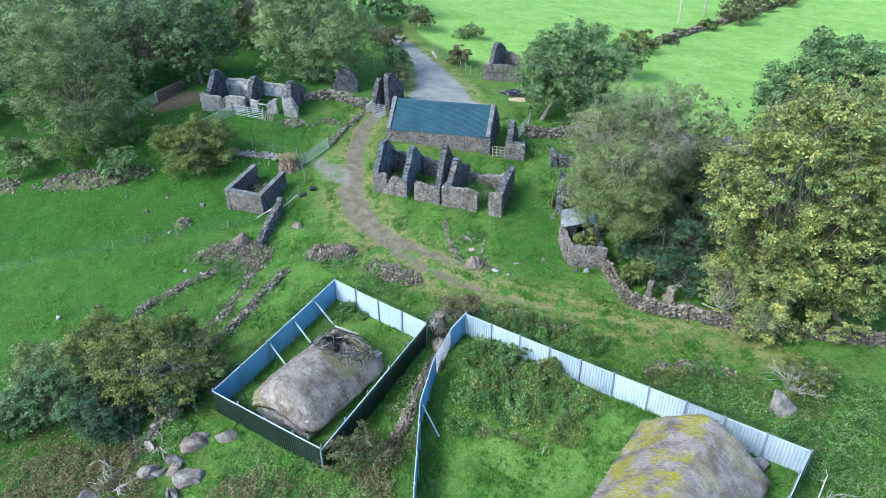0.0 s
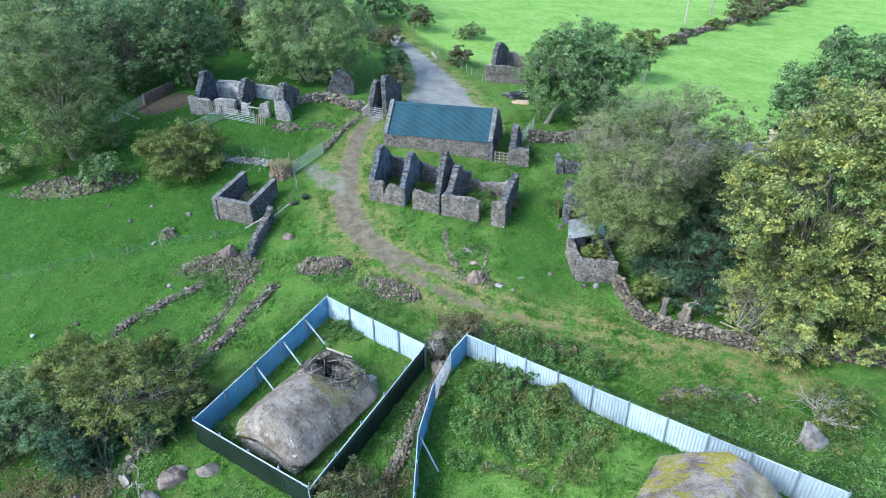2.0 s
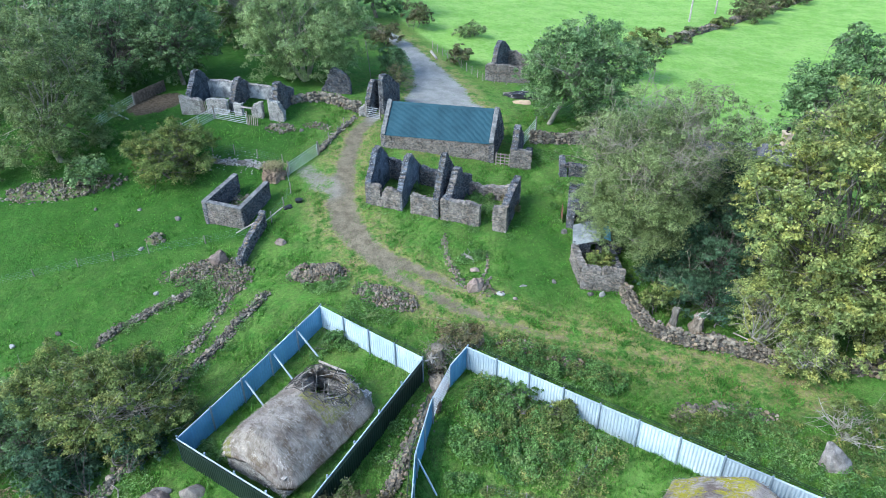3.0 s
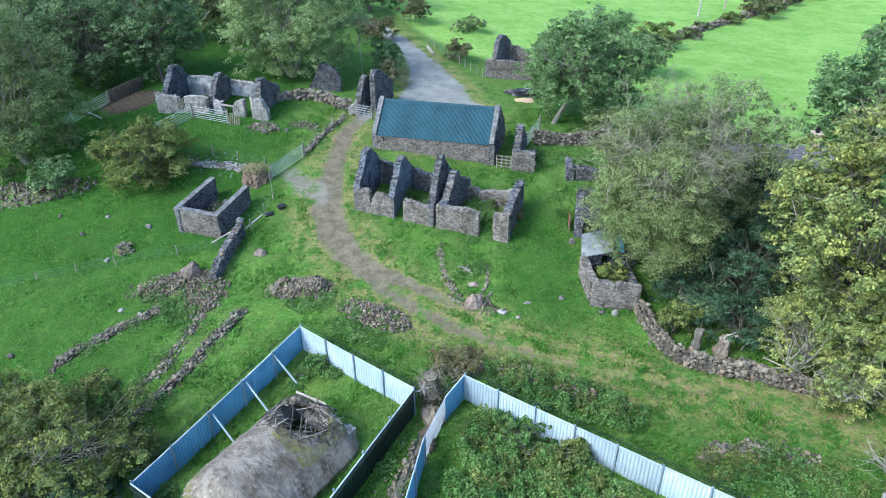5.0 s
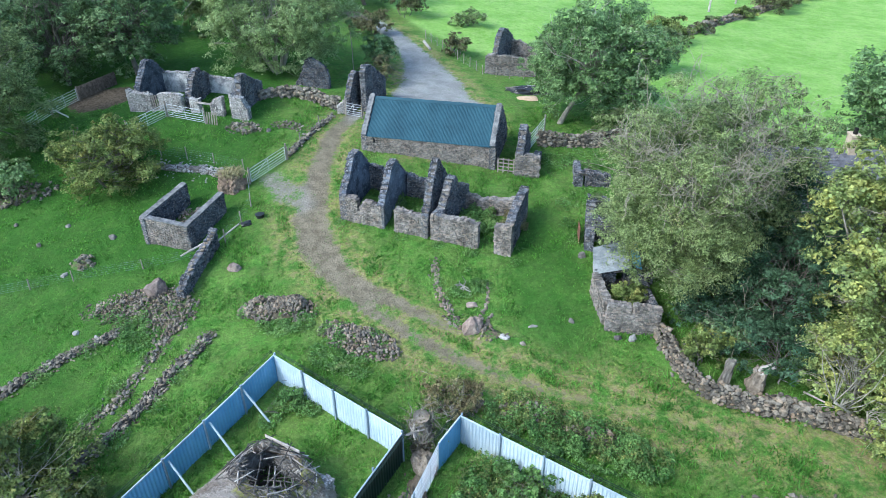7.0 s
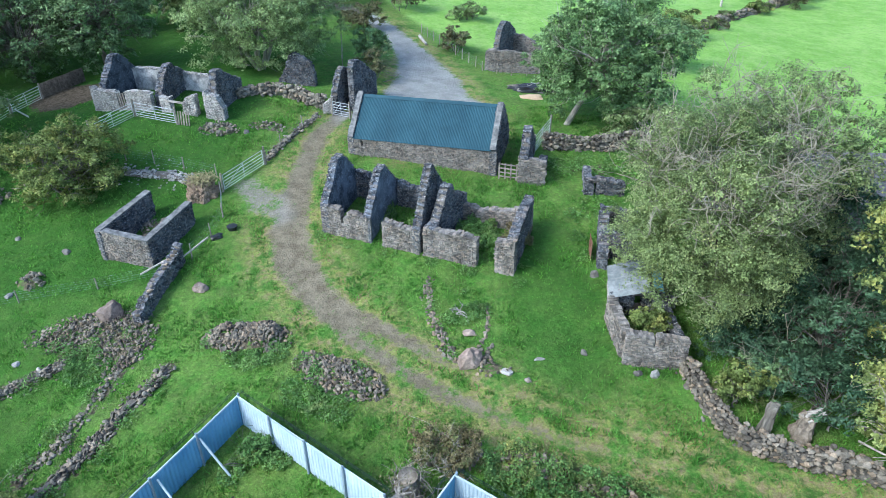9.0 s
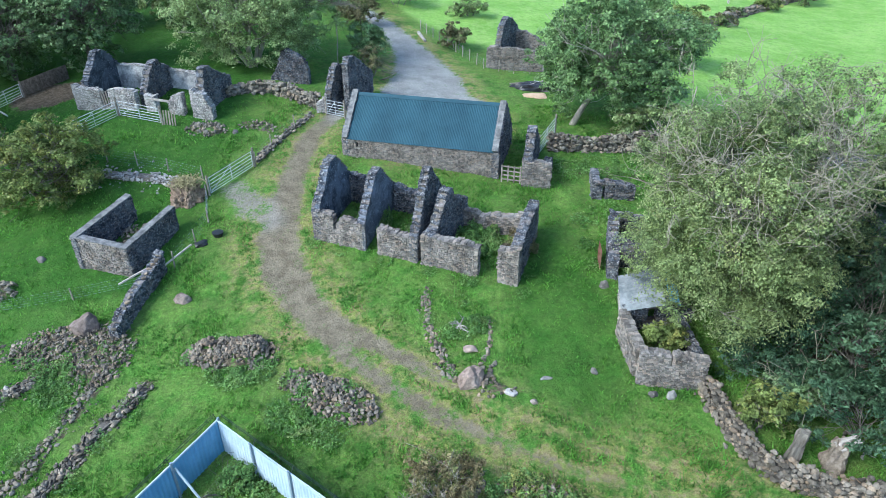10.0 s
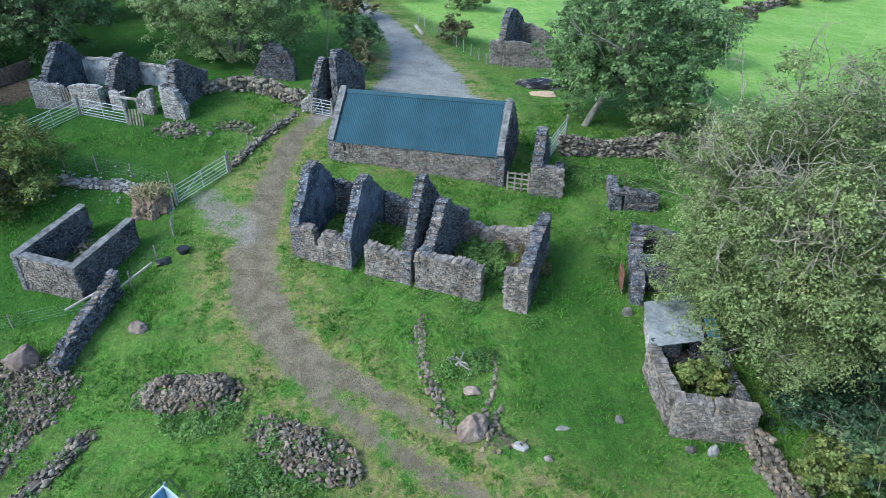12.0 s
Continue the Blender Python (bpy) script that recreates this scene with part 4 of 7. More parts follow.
# ---- site hoardings ----
def hoarding(name, label, corners, gaps=(), height=2.0, blue=()):
    """Profiled steel hoarding; the inner, pale side lies to the left of the way. blue: the runs coated blue inside."""
    ob = thing(name, label, "hoarding", "hoardings round the huts")
    for k, (p, q) in enumerate(zip(corners, corners[1:])):
        if k in gaps:
            continue
        p, q = Vector(p), Vector(q)
        count = max(1, round((q - p).length / 2.5))
        d = (q - p).normalized()
        left = Vector((-d.y, d.x))
        for i in range(count):
            a, b = p.lerp(q, i / count), p.lerp(q, (i + 1) / count)
            za, zb = gz(*a), gz(*b)
            shape = Build()
            wide = (b - a).length
            waves = max(4, round(wide / 0.21))
            v = []
            for side in (0, 1):
                for j in range(waves * 4 + 1):
                    f = j / (waves * 4)
                    off = (0.0, 0.035, 0.035, 0.0)[j % 4] + side * 0.012
                    c = a.lerp(b, f)
                    z = za + (zb - za) * f
                    v += [(c.x + left.x * off, c.y + left.y * off, z - 0.15), (c.x + left.x * off, c.y + left.y * off, z + height)]
            m = 2 * (waves * 4 + 1)
            shape.add(v, [(2 * j, 2 * j + 2, 2 * j + 3, 2 * j + 1) for j in range(waves * 4)])
            back = [(m + 2 * j + 1, m + 2 * j + 3, m + 2 * j + 2, m + 2 * j) for j in range(waves * 4)] + [(2 * j + 1, 2 * j + 3, m + 2 * j + 3, m + 2 * j + 1) for j in range(waves * 4)]
            shape.faces += back
            shape.slots += [1] * len(back)
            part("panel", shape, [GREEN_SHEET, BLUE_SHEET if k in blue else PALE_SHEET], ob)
            post = Build()
            c = a + left * 0.10
            post.box(pose(c.x, c.y, za + height / 2 + 0.05, 0, 0, math.degrees(math.atan2(d.y, d.x))), 0.10, 0.09, height + 0.35, bevel=0.01)
            part("post", post, POST_GREY, ob)
            trim = Build()
            trim.bar((*(a + left * 0.03), za + height + 0.02), (*(b + left * 0.03), zb + height + 0.02), 0.09, 0.06)
            part("top_rail", trim, PALE_SHEET, ob)
            wire = Build()
            for drop in (0.10, 0.24):
                wire.bar((*(a - left * 0.22), za + height + drop), (*(b - left * 0.22), zb + height + drop), 0.022)
            wire.bar((*(a - left * 0.22), za + height + 0.28), (*a, za + height - 0.1), 0.03)
            part("outer_rail", wire, GREEN_SHEET, ob)
    return ob


def prop(ob, top, foot):
    shape = Build()
    shape.bar(top, foot, 0.16, 0.07, bevel=0.01)
    part("brace", shape, PALE_SHEET, ob)


def hoardings():
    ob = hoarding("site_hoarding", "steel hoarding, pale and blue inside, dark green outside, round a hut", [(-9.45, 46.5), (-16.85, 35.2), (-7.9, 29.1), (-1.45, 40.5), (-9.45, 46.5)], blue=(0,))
    for top, foot in (((-10.8, 44.3), (-9.3, 43.4)), ((-12.15, 42.2), (-10.7, 41.2)), ((-13.65, 39.9), (-12.3, 39.0))):
        prop(ob, (*top, gz(*top) + 1.75), (*foot, gz(*foot) + 0.05))
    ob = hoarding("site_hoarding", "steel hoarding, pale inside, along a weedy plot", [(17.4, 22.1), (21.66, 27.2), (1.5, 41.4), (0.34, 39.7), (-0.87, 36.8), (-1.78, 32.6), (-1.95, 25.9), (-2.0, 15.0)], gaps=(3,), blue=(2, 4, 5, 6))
    prop(ob, (-1.6, 32.5, gz(-1.6, 32.5) + 1.75), (-0.5, 31.3, gz(-0.5, 31.3)))
    gate = thing("mesh_gate", "galvanised mesh gate hung between hoarding ends", "gate")
    a, b = Vector((0.34, 39.7)), Vector((-0.87, 36.8))
    for k in range(9):
        f = k / 8
        bar = Build()
        z = gz(*a) + 0.2 + 1.7 * f
        bar.bar((*a, z), (*b, z - gz(*a) + gz(*b)), 0.04)
        part("rail", bar, GALVANISED, gate)
    for k in range(4):
        bar = Build()
        c = a.lerp(b, k / 3)
        bar.bar((*c, gz(*c) + 0.1), (*c, gz(*c) + 1.95), 0.05)
        part("upright", bar, GALVANISED, gate)


hoardings()


# ---- thatched huts ----
def thatch_paint(name, dark, light, moss, much):
    p = Paint(name)
    own = p.tree.nodes.new("ShaderNodeTexCoord").outputs["Object"]
    slope_way = p.add("ShaderNodeMapping", Vector=own, Scale=(0.35, 2.6, 0.35)).outputs["Vector"]
    band_way = p.add("ShaderNodeMapping", Vector=own, Scale=(0.25, 1.5, 0.25)).outputs["Vector"]
    grain = p.noise(9.0, 6.0, 0.75, slope_way)
    streak = p.noise(3.5, 6.0, 0.8, slope_way)
    c = p.mix(p.span(p.noise(0.9, 6.0, 0.7), 0.38, 0.62), dark, light)
    c = p.mix(p.span(p.calc("ADD", p.calc("MULTIPLY", streak, 0.6), p.calc("MULTIPLY", p.noise(1.6, 5.0, 0.7), 0.4)), 0.5, 0.62, 0.0, 0.8), c, (0.52, 0.47, 0.43))
    patch = p.span(p.calc("ADD", p.calc("MULTIPLY", p.noise(0.55, 3.0), 0.7), p.calc("MULTIPLY", p.noise(0.9, 4.0, 0.65, band_way), 0.5)), 1.0 - much, 1.08 - much)
    c = p.mix(p.calc("MULTIPLY", p.calc("MULTIPLY", patch, p.zone("mossy")), p.span(p.noise(4.0, 4.0), 0.3, 0.5, 0.35, 1.0)), c, moss)
    c = p.vary(p.vary(c, grain, 0.5, 1.5), p.noise(30.0, 3.0), 0.7, 1.3)
    return p.finish(c, 0.95, p.calc("ADD", streak, p.calc("MULTIPLY", grain, 0.8)), 1.0, 0.25, spec=0.1)


def thatch_mesh(name, mat, run, wide, eave, ridge, hip, seed, mossy, hole=None, barrel=1.3):
    """A thatched roof along y with a rounded crest, sagging eaves and hipped ends. hole: (u, half length, half width) of a torn opening in it."""
    rows, cols = 40, 36
    v, f, moss = [], [], []
    for i in range(rows + 1):
        u = i / rows
        y = (u - 0.5) * run
        end = min(u, 1 - u) * run
        close = min(1.0, (end / hip)) if hip else 1.0
        shrink = 1 - (1 - close) ** 3 * 0.28
        for j in range(cols + 1):
            w = j / cols * 2 - 1
            x = w * wide / 2 * shrink
            bend = 1 - max(abs(w), 0.04) ** barrel
            z = eave + (ridge - eave) * min(1, bend) * (0.25 + 0.75 * math.sin(close * math.pi / 2))
            wob = noise.noise(Vector((x * 0.9 + seed, y * 0.9, z))) * 0.16 + noise.noise(Vector((x * 1.2 + seed, y * 3.5, z * 2))) * 0.10
            v.append((x, y, z + wob))
            moss.append(float(mossy(w, u)))
    top = len(v)
    v += [(x * 0.97, y * 0.98, max(z - 0.34, eave - 0.38)) for x, y, z in v]
    n = cols + 1

    def gone(i, j):
        if not hole or not (0 <= i < rows and 0 <= j < cols):
            return False
        u, w = (i + 0.5) / rows, (j + 0.5) / cols * 2 - 1
        return ((u - hole[0]) / hole[1]) ** 2 + (w / hole[2]) ** 2 < 1 + 0.5 * noise.noise(Vector((i * 0.35, j * 0.35, seed)))
    for i in range(rows):
        for j in range(cols):
            if gone(i, j):
                continue
            a = i * n + j
            f.append((a, a + 1, a + n + 1, a + n))
            f.append((top + a + n, top + a + n + 1, top + a + 1, top + a))
            for di, dj, p, q in ((-1, 0, a, a + 1), (1, 0, a + n + 1, a + n), (0, -1, a + n, a), (0, 1, a + 1, a + n + 1)):
                if gone(i + di, j + dj):
                    f.append((q, p, top + p, top + q))
    edge = [i for i in range(cols)]
    for j in edge:
        f.append((top + j, top + j + 1, j + 1, j))
        a = rows * n + j
        f.append((a, a + 1, top + a + 1, top + a))
    for i in range(rows):
        a, b = i * n, i * n + cols
        f.append((a, a + n, top + a + n, top + a))
        f.append((b + n, b, top + b, top + b + n))
    data = bpy.data.meshes.new(name)
    data.from_pydata(v, [], f)
    data.materials.append(mat)
    data.polygons.foreach_set("use_smooth", [True] * len(data.polygons))
    data.attributes.new("mossy", "FLOAT", "POINT").data.foreach_set("value", moss + moss)
    return data


def straw(parent, mat, data, m, count, seed):
    """Loose straws lying on the thatch."""
    rng = random.Random(seed)
    shape = Build()
    faces = list(data.polygons)[: len(data.polygons) // 2 * 2]
    tops = [p for p in faces if p.normal.z > 0.15]
    for _ in range(count):
        p = rng.choice(tops)
        nrm = p.normal
        down = Vector((0, 0, -1)) - nrm * -nrm.z
        down = down.normalized() if down.length > 0.1 else Vector((1, 0, 0))
        side = nrm.cross(down)
        d = (down + side * rng.gauss(0, 0.35) + nrm * rng.uniform(0.0, 0.25)).normalized()
        c = Vector(p.center) + side * rng.uniform(-0.1, 0.1) + nrm * 0.02
        w = d.cross(nrm).normalized() * rng.uniform(0.008, 0.02)
        run = rng.uniform(0.15, 0.5)
        shape.add([c - w, c + w, c + d * run + w * 0.3 + nrm * 0.02], [(0, 1, 2)])
    ob = part("loose_straw", shape, mat, parent)
    ob.matrix_basis = m
    ob["kind"] = "stuff"


def huts():
    straw_a = thatch_paint("weathered_thatch", (0.190, 0.145, 0.115), (0.470, 0.420, 0.390), (0.320, 0.320, 0.100), 0.54)
    loose = leaf_paint("loose_straw", (0.25, 0.205, 0.175), (0.50, 0.45, 0.40), (0.64, 0.60, 0.55), 0.38)
    # hut inside the closed hoarding, its far end stripped to the rafters
    turn = math.degrees(math.atan2(-7.4, 11.3))
    ob = thing("thatched_hut", "old hut with sagging grey thatch, one end stripped to rafters", "hut")
    base = pose(-9.9, 35.6, 0, 0, 0, turn)
    data = thatch_mesh("thatch", straw_a, 8.6, 6.3, -1.75, 0.8, 1.2, 3, lambda w, u: 1.0 if w < -0.68 else 0.95 if 0.0 < w < 0.75 and u > 0.5 else 0.1, hole=(0.79, 0.165, 0.58), barrel=1.9)
    roof = part("thatch", data, straw_a, ob, "sagging grey-brown thatch")
    roof.matrix_basis = base @ Matrix.Translation((0, 1.1, 0))
    straw(ob, loose, data, base @ Matrix.Translation((0, 1.1, 0)), 6000, 5)

    def at(x, y):
        p = base @ Vector((x, y, 0))
        return (p.x, p.y)
    for p, q, k in ((at(-2.45, 5.3), at(-2.45, -2.9), 1), (at(-2.45, -2.9), at(2.45, -2.9), 2), (at(2.45, -2.9), at(2.45, 5.3), 3), (at(2.45, 5.3), at(-2.45, 5.3), 4)):
        masonry(ob, "wall", p, q, 0.5, ragged([(0, -1.0 if k in (1, 4) else -1.55), (3.4, -1.0 if k == 1 else -1.5), (4.4, -1.55 if k == 1 else -1.3), (8.2, -1.5 if k == 1 else -0.95)], k, 0.12), PALE, (), 40, 0.9, 90 + k, ends=(False, False))
    # Floor under the torn roof, interior shade put into its colour.
    floor = Build()
    floor.box(base @ Matrix.Translation((0, 1.2, -2.2)), 4.3, 7.6, 0.1)
    part("earth_floor", floor, SHADE_EARTH, ob)
    rng = random.Random(8)
    def pole(name, a, b, r, k):
        stick = Build()
        a, b = base @ Vector(a), base @ Vector(b)
        stick.tube([a, a.lerp(b, 0.5) + Vector((rng.gauss(0, 0.05), rng.gauss(0, 0.05), rng.uniform(-0.06, 0.08))), b], [r, r * 0.9, r * 0.65], 5)
        part(name, stick, (OLD_POLE, OLD_POLE, OLD_POLE, TIMBER, OLD_POLE, BLEACHED, OLD_POLE)[k % 7], ob)

    def skin(x, y):
        """Height of the thatch over a place on the hut's plan."""
        return -1.75 + 2.55 * max(0.0, 1 - min(1.0, abs(x) / 3.15) ** 1.9) * (0.25 + 0.75 * math.sin(min(1.0, max(0.0, 5.4 - y) / 1.2) * math.pi / 2))

    for i in range(26):
        ang = 2 * math.pi * i / 26 + rng.uniform(-0.1, 0.1)
        rim = (2.0 * math.cos(ang), 3.55 + 1.6 * math.sin(ang))
        pull = rng.uniform(0.35, 0.8)
        inner = (rim[0] * pull + rng.gauss(0, 0.2), 3.55 + (rim[1] - 3.55) * pull + rng.gauss(0, 0.2))
        pole("rafter", (rim[0] * 1.2, 3.55 + (rim[1] - 3.55) * 1.2, skin(rim[0] * 1.2, rim[1]) + 0.1), (*inner, skin(*inner) + rng.uniform(-0.25, 0.25)), 0.042, i)
    for i in range(110):
        ang = rng.uniform(0, 2 * math.pi)
        out = rng.uniform(0.8, 1.22)
        c = (2.0 * math.cos(ang) * out, 3.55 + 1.65 * math.sin(ang) * out)
        way = ang + math.pi / 2 + rng.gauss(0, 0.5)
        run = rng.uniform(0.25, 0.7)
        a, b = (c[0] - math.cos(way) * run, c[1] - math.sin(way) * run), (c[0] + math.cos(way) * run, c[1] + math.sin(way) * run)
        lift = rng.uniform(0.02, 0.3)
        pole("lath", (*a, max(skin(*a), skin(*c) - 0.3) + lift), (*b, max(skin(*b), skin(*c) - 0.3) + lift), 0.03, i)
    for i in range(16):
        way = rng.uniform(0, math.pi)
        c = (rng.uniform(-1.3, 1.3), rng.uniform(2.4, 4.6))
        run = rng.uniform(0.4, 0.9)
        z = skin(*c) - rng.uniform(0.1, 0.6)
        pole("fallen_pole", (c[0] - math.cos(way) * run, c[1] - math.sin(way) * run, z), (c[0] + math.cos(way) * run, c[1] + math.sin(way) * run, z + rng.gauss(0, 0.25)), 0.034, i)
    plank = Build()
    plank.bar(base @ Vector((-1.5, 4.75, 0.35)), base @ Vector((0.7, 4.95, 0.30)), 0.2, 0.05, bevel=0.01)
    part("ridge_board", plank, BLEACHED, ob, "bleached board along the broken rim")

    # hut behind the long hoarding, mossy thatch
    straw_b = thatch_paint("mossy_thatch", (0.250, 0.205, 0.185), (0.520, 0.465, 0.440), (0.470, 0.430, 0.055), 0.435)
    ob = thing("thatched_hut", "hut with a steep hipped thatch streaked with yellow moss", "hut")
    base = pose(12.75, 24.3, 0, 0, 0, -37)
    data = thatch_mesh("thatch", straw_b, 11.4, 7.9, -0.1, 2.9, 0.9, 9, lambda w, u: 1.0 if w < 0.02 else 0.3, barrel=1.42)
    roof = part("thatch", data, straw_b, ob, "grey thatch with bright yellow moss")
    roof.matrix_basis = base
    straw(ob, loose, data, base, 6000, 6)

    def at2(x, y):
        p = base @ Vector((x, y, 0))
        return (p.x, p.y)
    for p, q, k in ((at2(-3.0, 4.2), at2(-3.0, -4.4), 1), (at2(-3.0, -4.4), at2(3.0, -4.4), 2), (at2(3.0, -4.4), at2(3.0, 4.2), 3), (at2(3.0, 4.2), at2(-3.0, 4.2), 4)):
        masonry(ob, "wall", p, q, 0.5, lambda s: 0.3, GREY, (), 10, 1.0, 95 + k, ends=(False, False))


huts()


# ---- plants ----
def leaf_mesh(name, mat, centre, normal, size, seed, slim=0.5):
    """Many small folded leaves, two triangles each, from arrays of places and facings."""
    rng = np.random.default_rng(seed)
    k = len(centre)
    rnd = rng.normal(size=(k, 3))
    nrm = normal / np.maximum(np.linalg.norm(normal, axis=1, keepdims=True), 1e-6)
    u = np.cross(nrm, rnd)
    u /= np.maximum(np.linalg.norm(u, axis=1, keepdims=True), 1e-6)
    w = np.cross(nrm, u)
    s = size * rng.uniform(0.6, 1.35, (k, 1))
    a, c = centre - u * s * 0.5, centre + u * s * 0.5
    b, d = centre + w * s * 0.5 * slim + nrm * s * 0.12, centre - w * s * 0.5 * slim + nrm * s * 0.12
    co = np.stack([a, b, c, d], 1).reshape(-1, 3)
    data = bpy.data.meshes.new(name)
    data.vertices.add(4 * k)
    data.vertices.foreach_set("co", co.astype(np.float32).ravel())
    data.loops.add(4 * k)
    data.loops.foreach_set("vertex_index", np.arange(4 * k, dtype=np.int32))
    data.polygons.add(k)
    data.polygons.foreach_set("loop_start", np.arange(0, 4 * k, 4, dtype=np.int32))
    data.update(calc_edges=True)
    data.materials.append(mat)
    return data


def clumps(rng, centre, radii, count, lobe, low=-0.5):
    """Lobes scattered in an uneven crown: places and sizes."""
    out = []
    while len(out) < count:
        v = rng.normal(size=3)
        v /= np.linalg.norm(v)
        if v[2] < low:
            continue
        r = rng.uniform(0.35, 1.0) ** 0.6
        bulge = 1 + 0.28 * noise.noise(Vector(v * 1.7) + Vector(centre) * 0.37)
        p = np.array(centre) + v * np.array(radii) * r * bulge
        out.append((p, lobe * rng.uniform(0.45, 1.2)))
    return out


def leaves_on(rng, lobes, count, each=26):
    """Leaves gathered in sprigs on the lobes, with gaps between them: places and facings."""
    weight = np.array([r * r for _, r in lobes])
    total = max(len(lobes), count // each)
    pick = rng.choice(len(lobes), total, p=weight / weight.sum())
    c = np.array([p for p, _ in lobes])[pick]
    r = np.array([r for _, r in lobes])[pick][:, None]
    v = rng.normal(size=(total, 3))
    v /= np.linalg.norm(v, axis=1, keepdims=True)
    v[:, 2] = np.abs(v[:, 2]) * np.where(rng.random(total) < 0.74, 1, -1)
    sprig = c + v * r * np.abs(rng.normal(0.86, 0.2, (total, 1))) * np.array([1, 1, 0.8])
    of = rng.integers(0, total, count)
    spread = (0.10 + 0.15 * rng.random((total, 1)))[of] * np.clip(r[of], 0.5, 1.4)
    place = sprig[of] + rng.normal(size=(count, 3)) * spread * np.array([1, 1, 0.6])
    return place, v[of] * 0.8 + rng.normal(scale=0.38, size=(count, 3)) + np.array([0, 0, 0.4])


def limb(shape, rng, a, b, r0, r1, sag=0.0, steps=5, sides=5):
    a, b = Vector(a), Vector(b)
    pts, rad = [], []
    kick = Vector((rng.normal(), rng.normal(), rng.normal() * 0.6)) * (b - a).length * 0.15
    for i in range(steps + 1):
        f = i / steps
        p = a.lerp(b, f) + kick * math.sin(f * math.pi) + Vector((0, 0, sag * math.sin(f * math.pi)))
        pts.append(p)
        rad.append(r0 + (r1 - r0) * f)
    shape.tube(pts, rad, sides)
    return pts


def curl(shape, rng, a, b, r0, r1, steps=8):
    """A twisting twig that wanders on its way from a to b."""
    pts, rad = [], []
    run = (b - a).length
    k1, k2 = Vector(rng.normal(size=3)) * run * 0.24, Vector(rng.normal(size=3)) * run * 0.07
    for i in range(steps + 1):
        f = i / steps
        pts.append(a.lerp(b, f) + k1 * math.sin(f * math.pi) + k2 * math.sin(f * 2 * math.pi))
        rad.append(r0 + (r1 - r0) * f)
    shape.tube(pts, rad, 4)
    return pts


def tree(label, x, y, top, crown, radii, mat, leaf=0.2, count=9000, lobes=70, lobe=1.3, trunk=0.3, bark=BARK, seed=1, stems=1, name="tree", category="tree", slim=0.5, twigs=1.0, group="", low=-0.5, lean=(0, 0), bare=0, far=False, bow=0.0):
    """A tree at x, y. crown: its centre's height above the ground."""
    rng = np.random.default_rng(seed)
    g = gz(x, y)
    ob = thing(name, label, category, group)
    centre = (x + lean[0], y + lean[1], g + crown)
    blobs = clumps(rng, centre, radii, lobes, lobe, low)
    wood = Build()
    forks = []
    for k in range(stems):
        off = Vector((rng.normal() * 0.35 * (stems > 1), rng.normal() * 0.35 * (stems > 1), 0))
        fork = Vector(centre) - Vector((0, 0, radii[2] * rng.uniform(0.15, 0.5))) + off * 2.5
        if fork.z < g + 0.4:
            fork.z = g + 0.4 + rng.random() * 0.4
        pts = limb(wood, rng, Vector((x, y, g - 0.2)) + off, fork, trunk, trunk * 0.55, sag=bow, steps=8, sides=8)
        forks += [pts[-1], pts[-2], pts[-3]]
    part("trunk", wood, bark, ob, smooth=True)
    arms = Build()
    for p, r in blobs[: int(len(blobs) * 0.75 * twigs)]:
        f = forks[rng.integers(len(forks))]
        w = trunk * rng.uniform(0.16, 0.34)
        pts = limb(arms, rng, f, p, w, w * 0.25, sag=0.25, steps=4, sides=4)
        for _ in range(1 if far else 2):
            q = Vector(p) + Vector(rng.normal(size=3)) * r * 0.8
            limb(arms, rng, pts[-2], q, w * 0.4, 0.012, steps=2, sides=3)
    part("branchwork", arms, bark, ob, smooth=True)
    if bare:
        sprays = Build()
        for _ in range(bare):
            v = rng.normal(size=3)
            v[2] = abs(v[2]) * 0.8 + 0.25
            v[1] -= 0.4
            v /= np.linalg.norm(v)
            size = np.array(radii)
            a = Vector(np.array(centre) + v * size * rng.uniform(0.74, 0.86) + rng.normal(size=3) * 0.6)
            b = Vector(np.array(centre) + v * size * rng.uniform(0.86, 0.98) + rng.normal(size=3) * 0.65 + np.array([0, 0, 0.3]))
            w = rng.uniform(0.014, 0.034)
            pts = curl(sprays, rng, a, b, w, 0.018)
            for q in pts[2:]:
                if rng.random() < 0.8:
                    end = q + (b - a) * rng.uniform(0.1, 0.5) + Vector(rng.normal(size=3)) * 0.5
                    curl(sprays, rng, q, end, w * 0.6, 0.010, 5)
        part("bare_wood", sprays, BARK_BARE, ob, "pale leafless twigs", smooth=True)["kind"] = "stuff"
    place, facing = leaves_on(rng, blobs, int(count * (1.0 if far else 1.3)))
    ok = place[:, 2] > rise(place[:, 0], place[:, 1]) + 0.1
    part("crown", leaf_mesh("crown", mat, place[ok], facing[ok], leaf * (1.5 if far else 1.3), seed, slim * 1.25), mat, ob)
    return ob


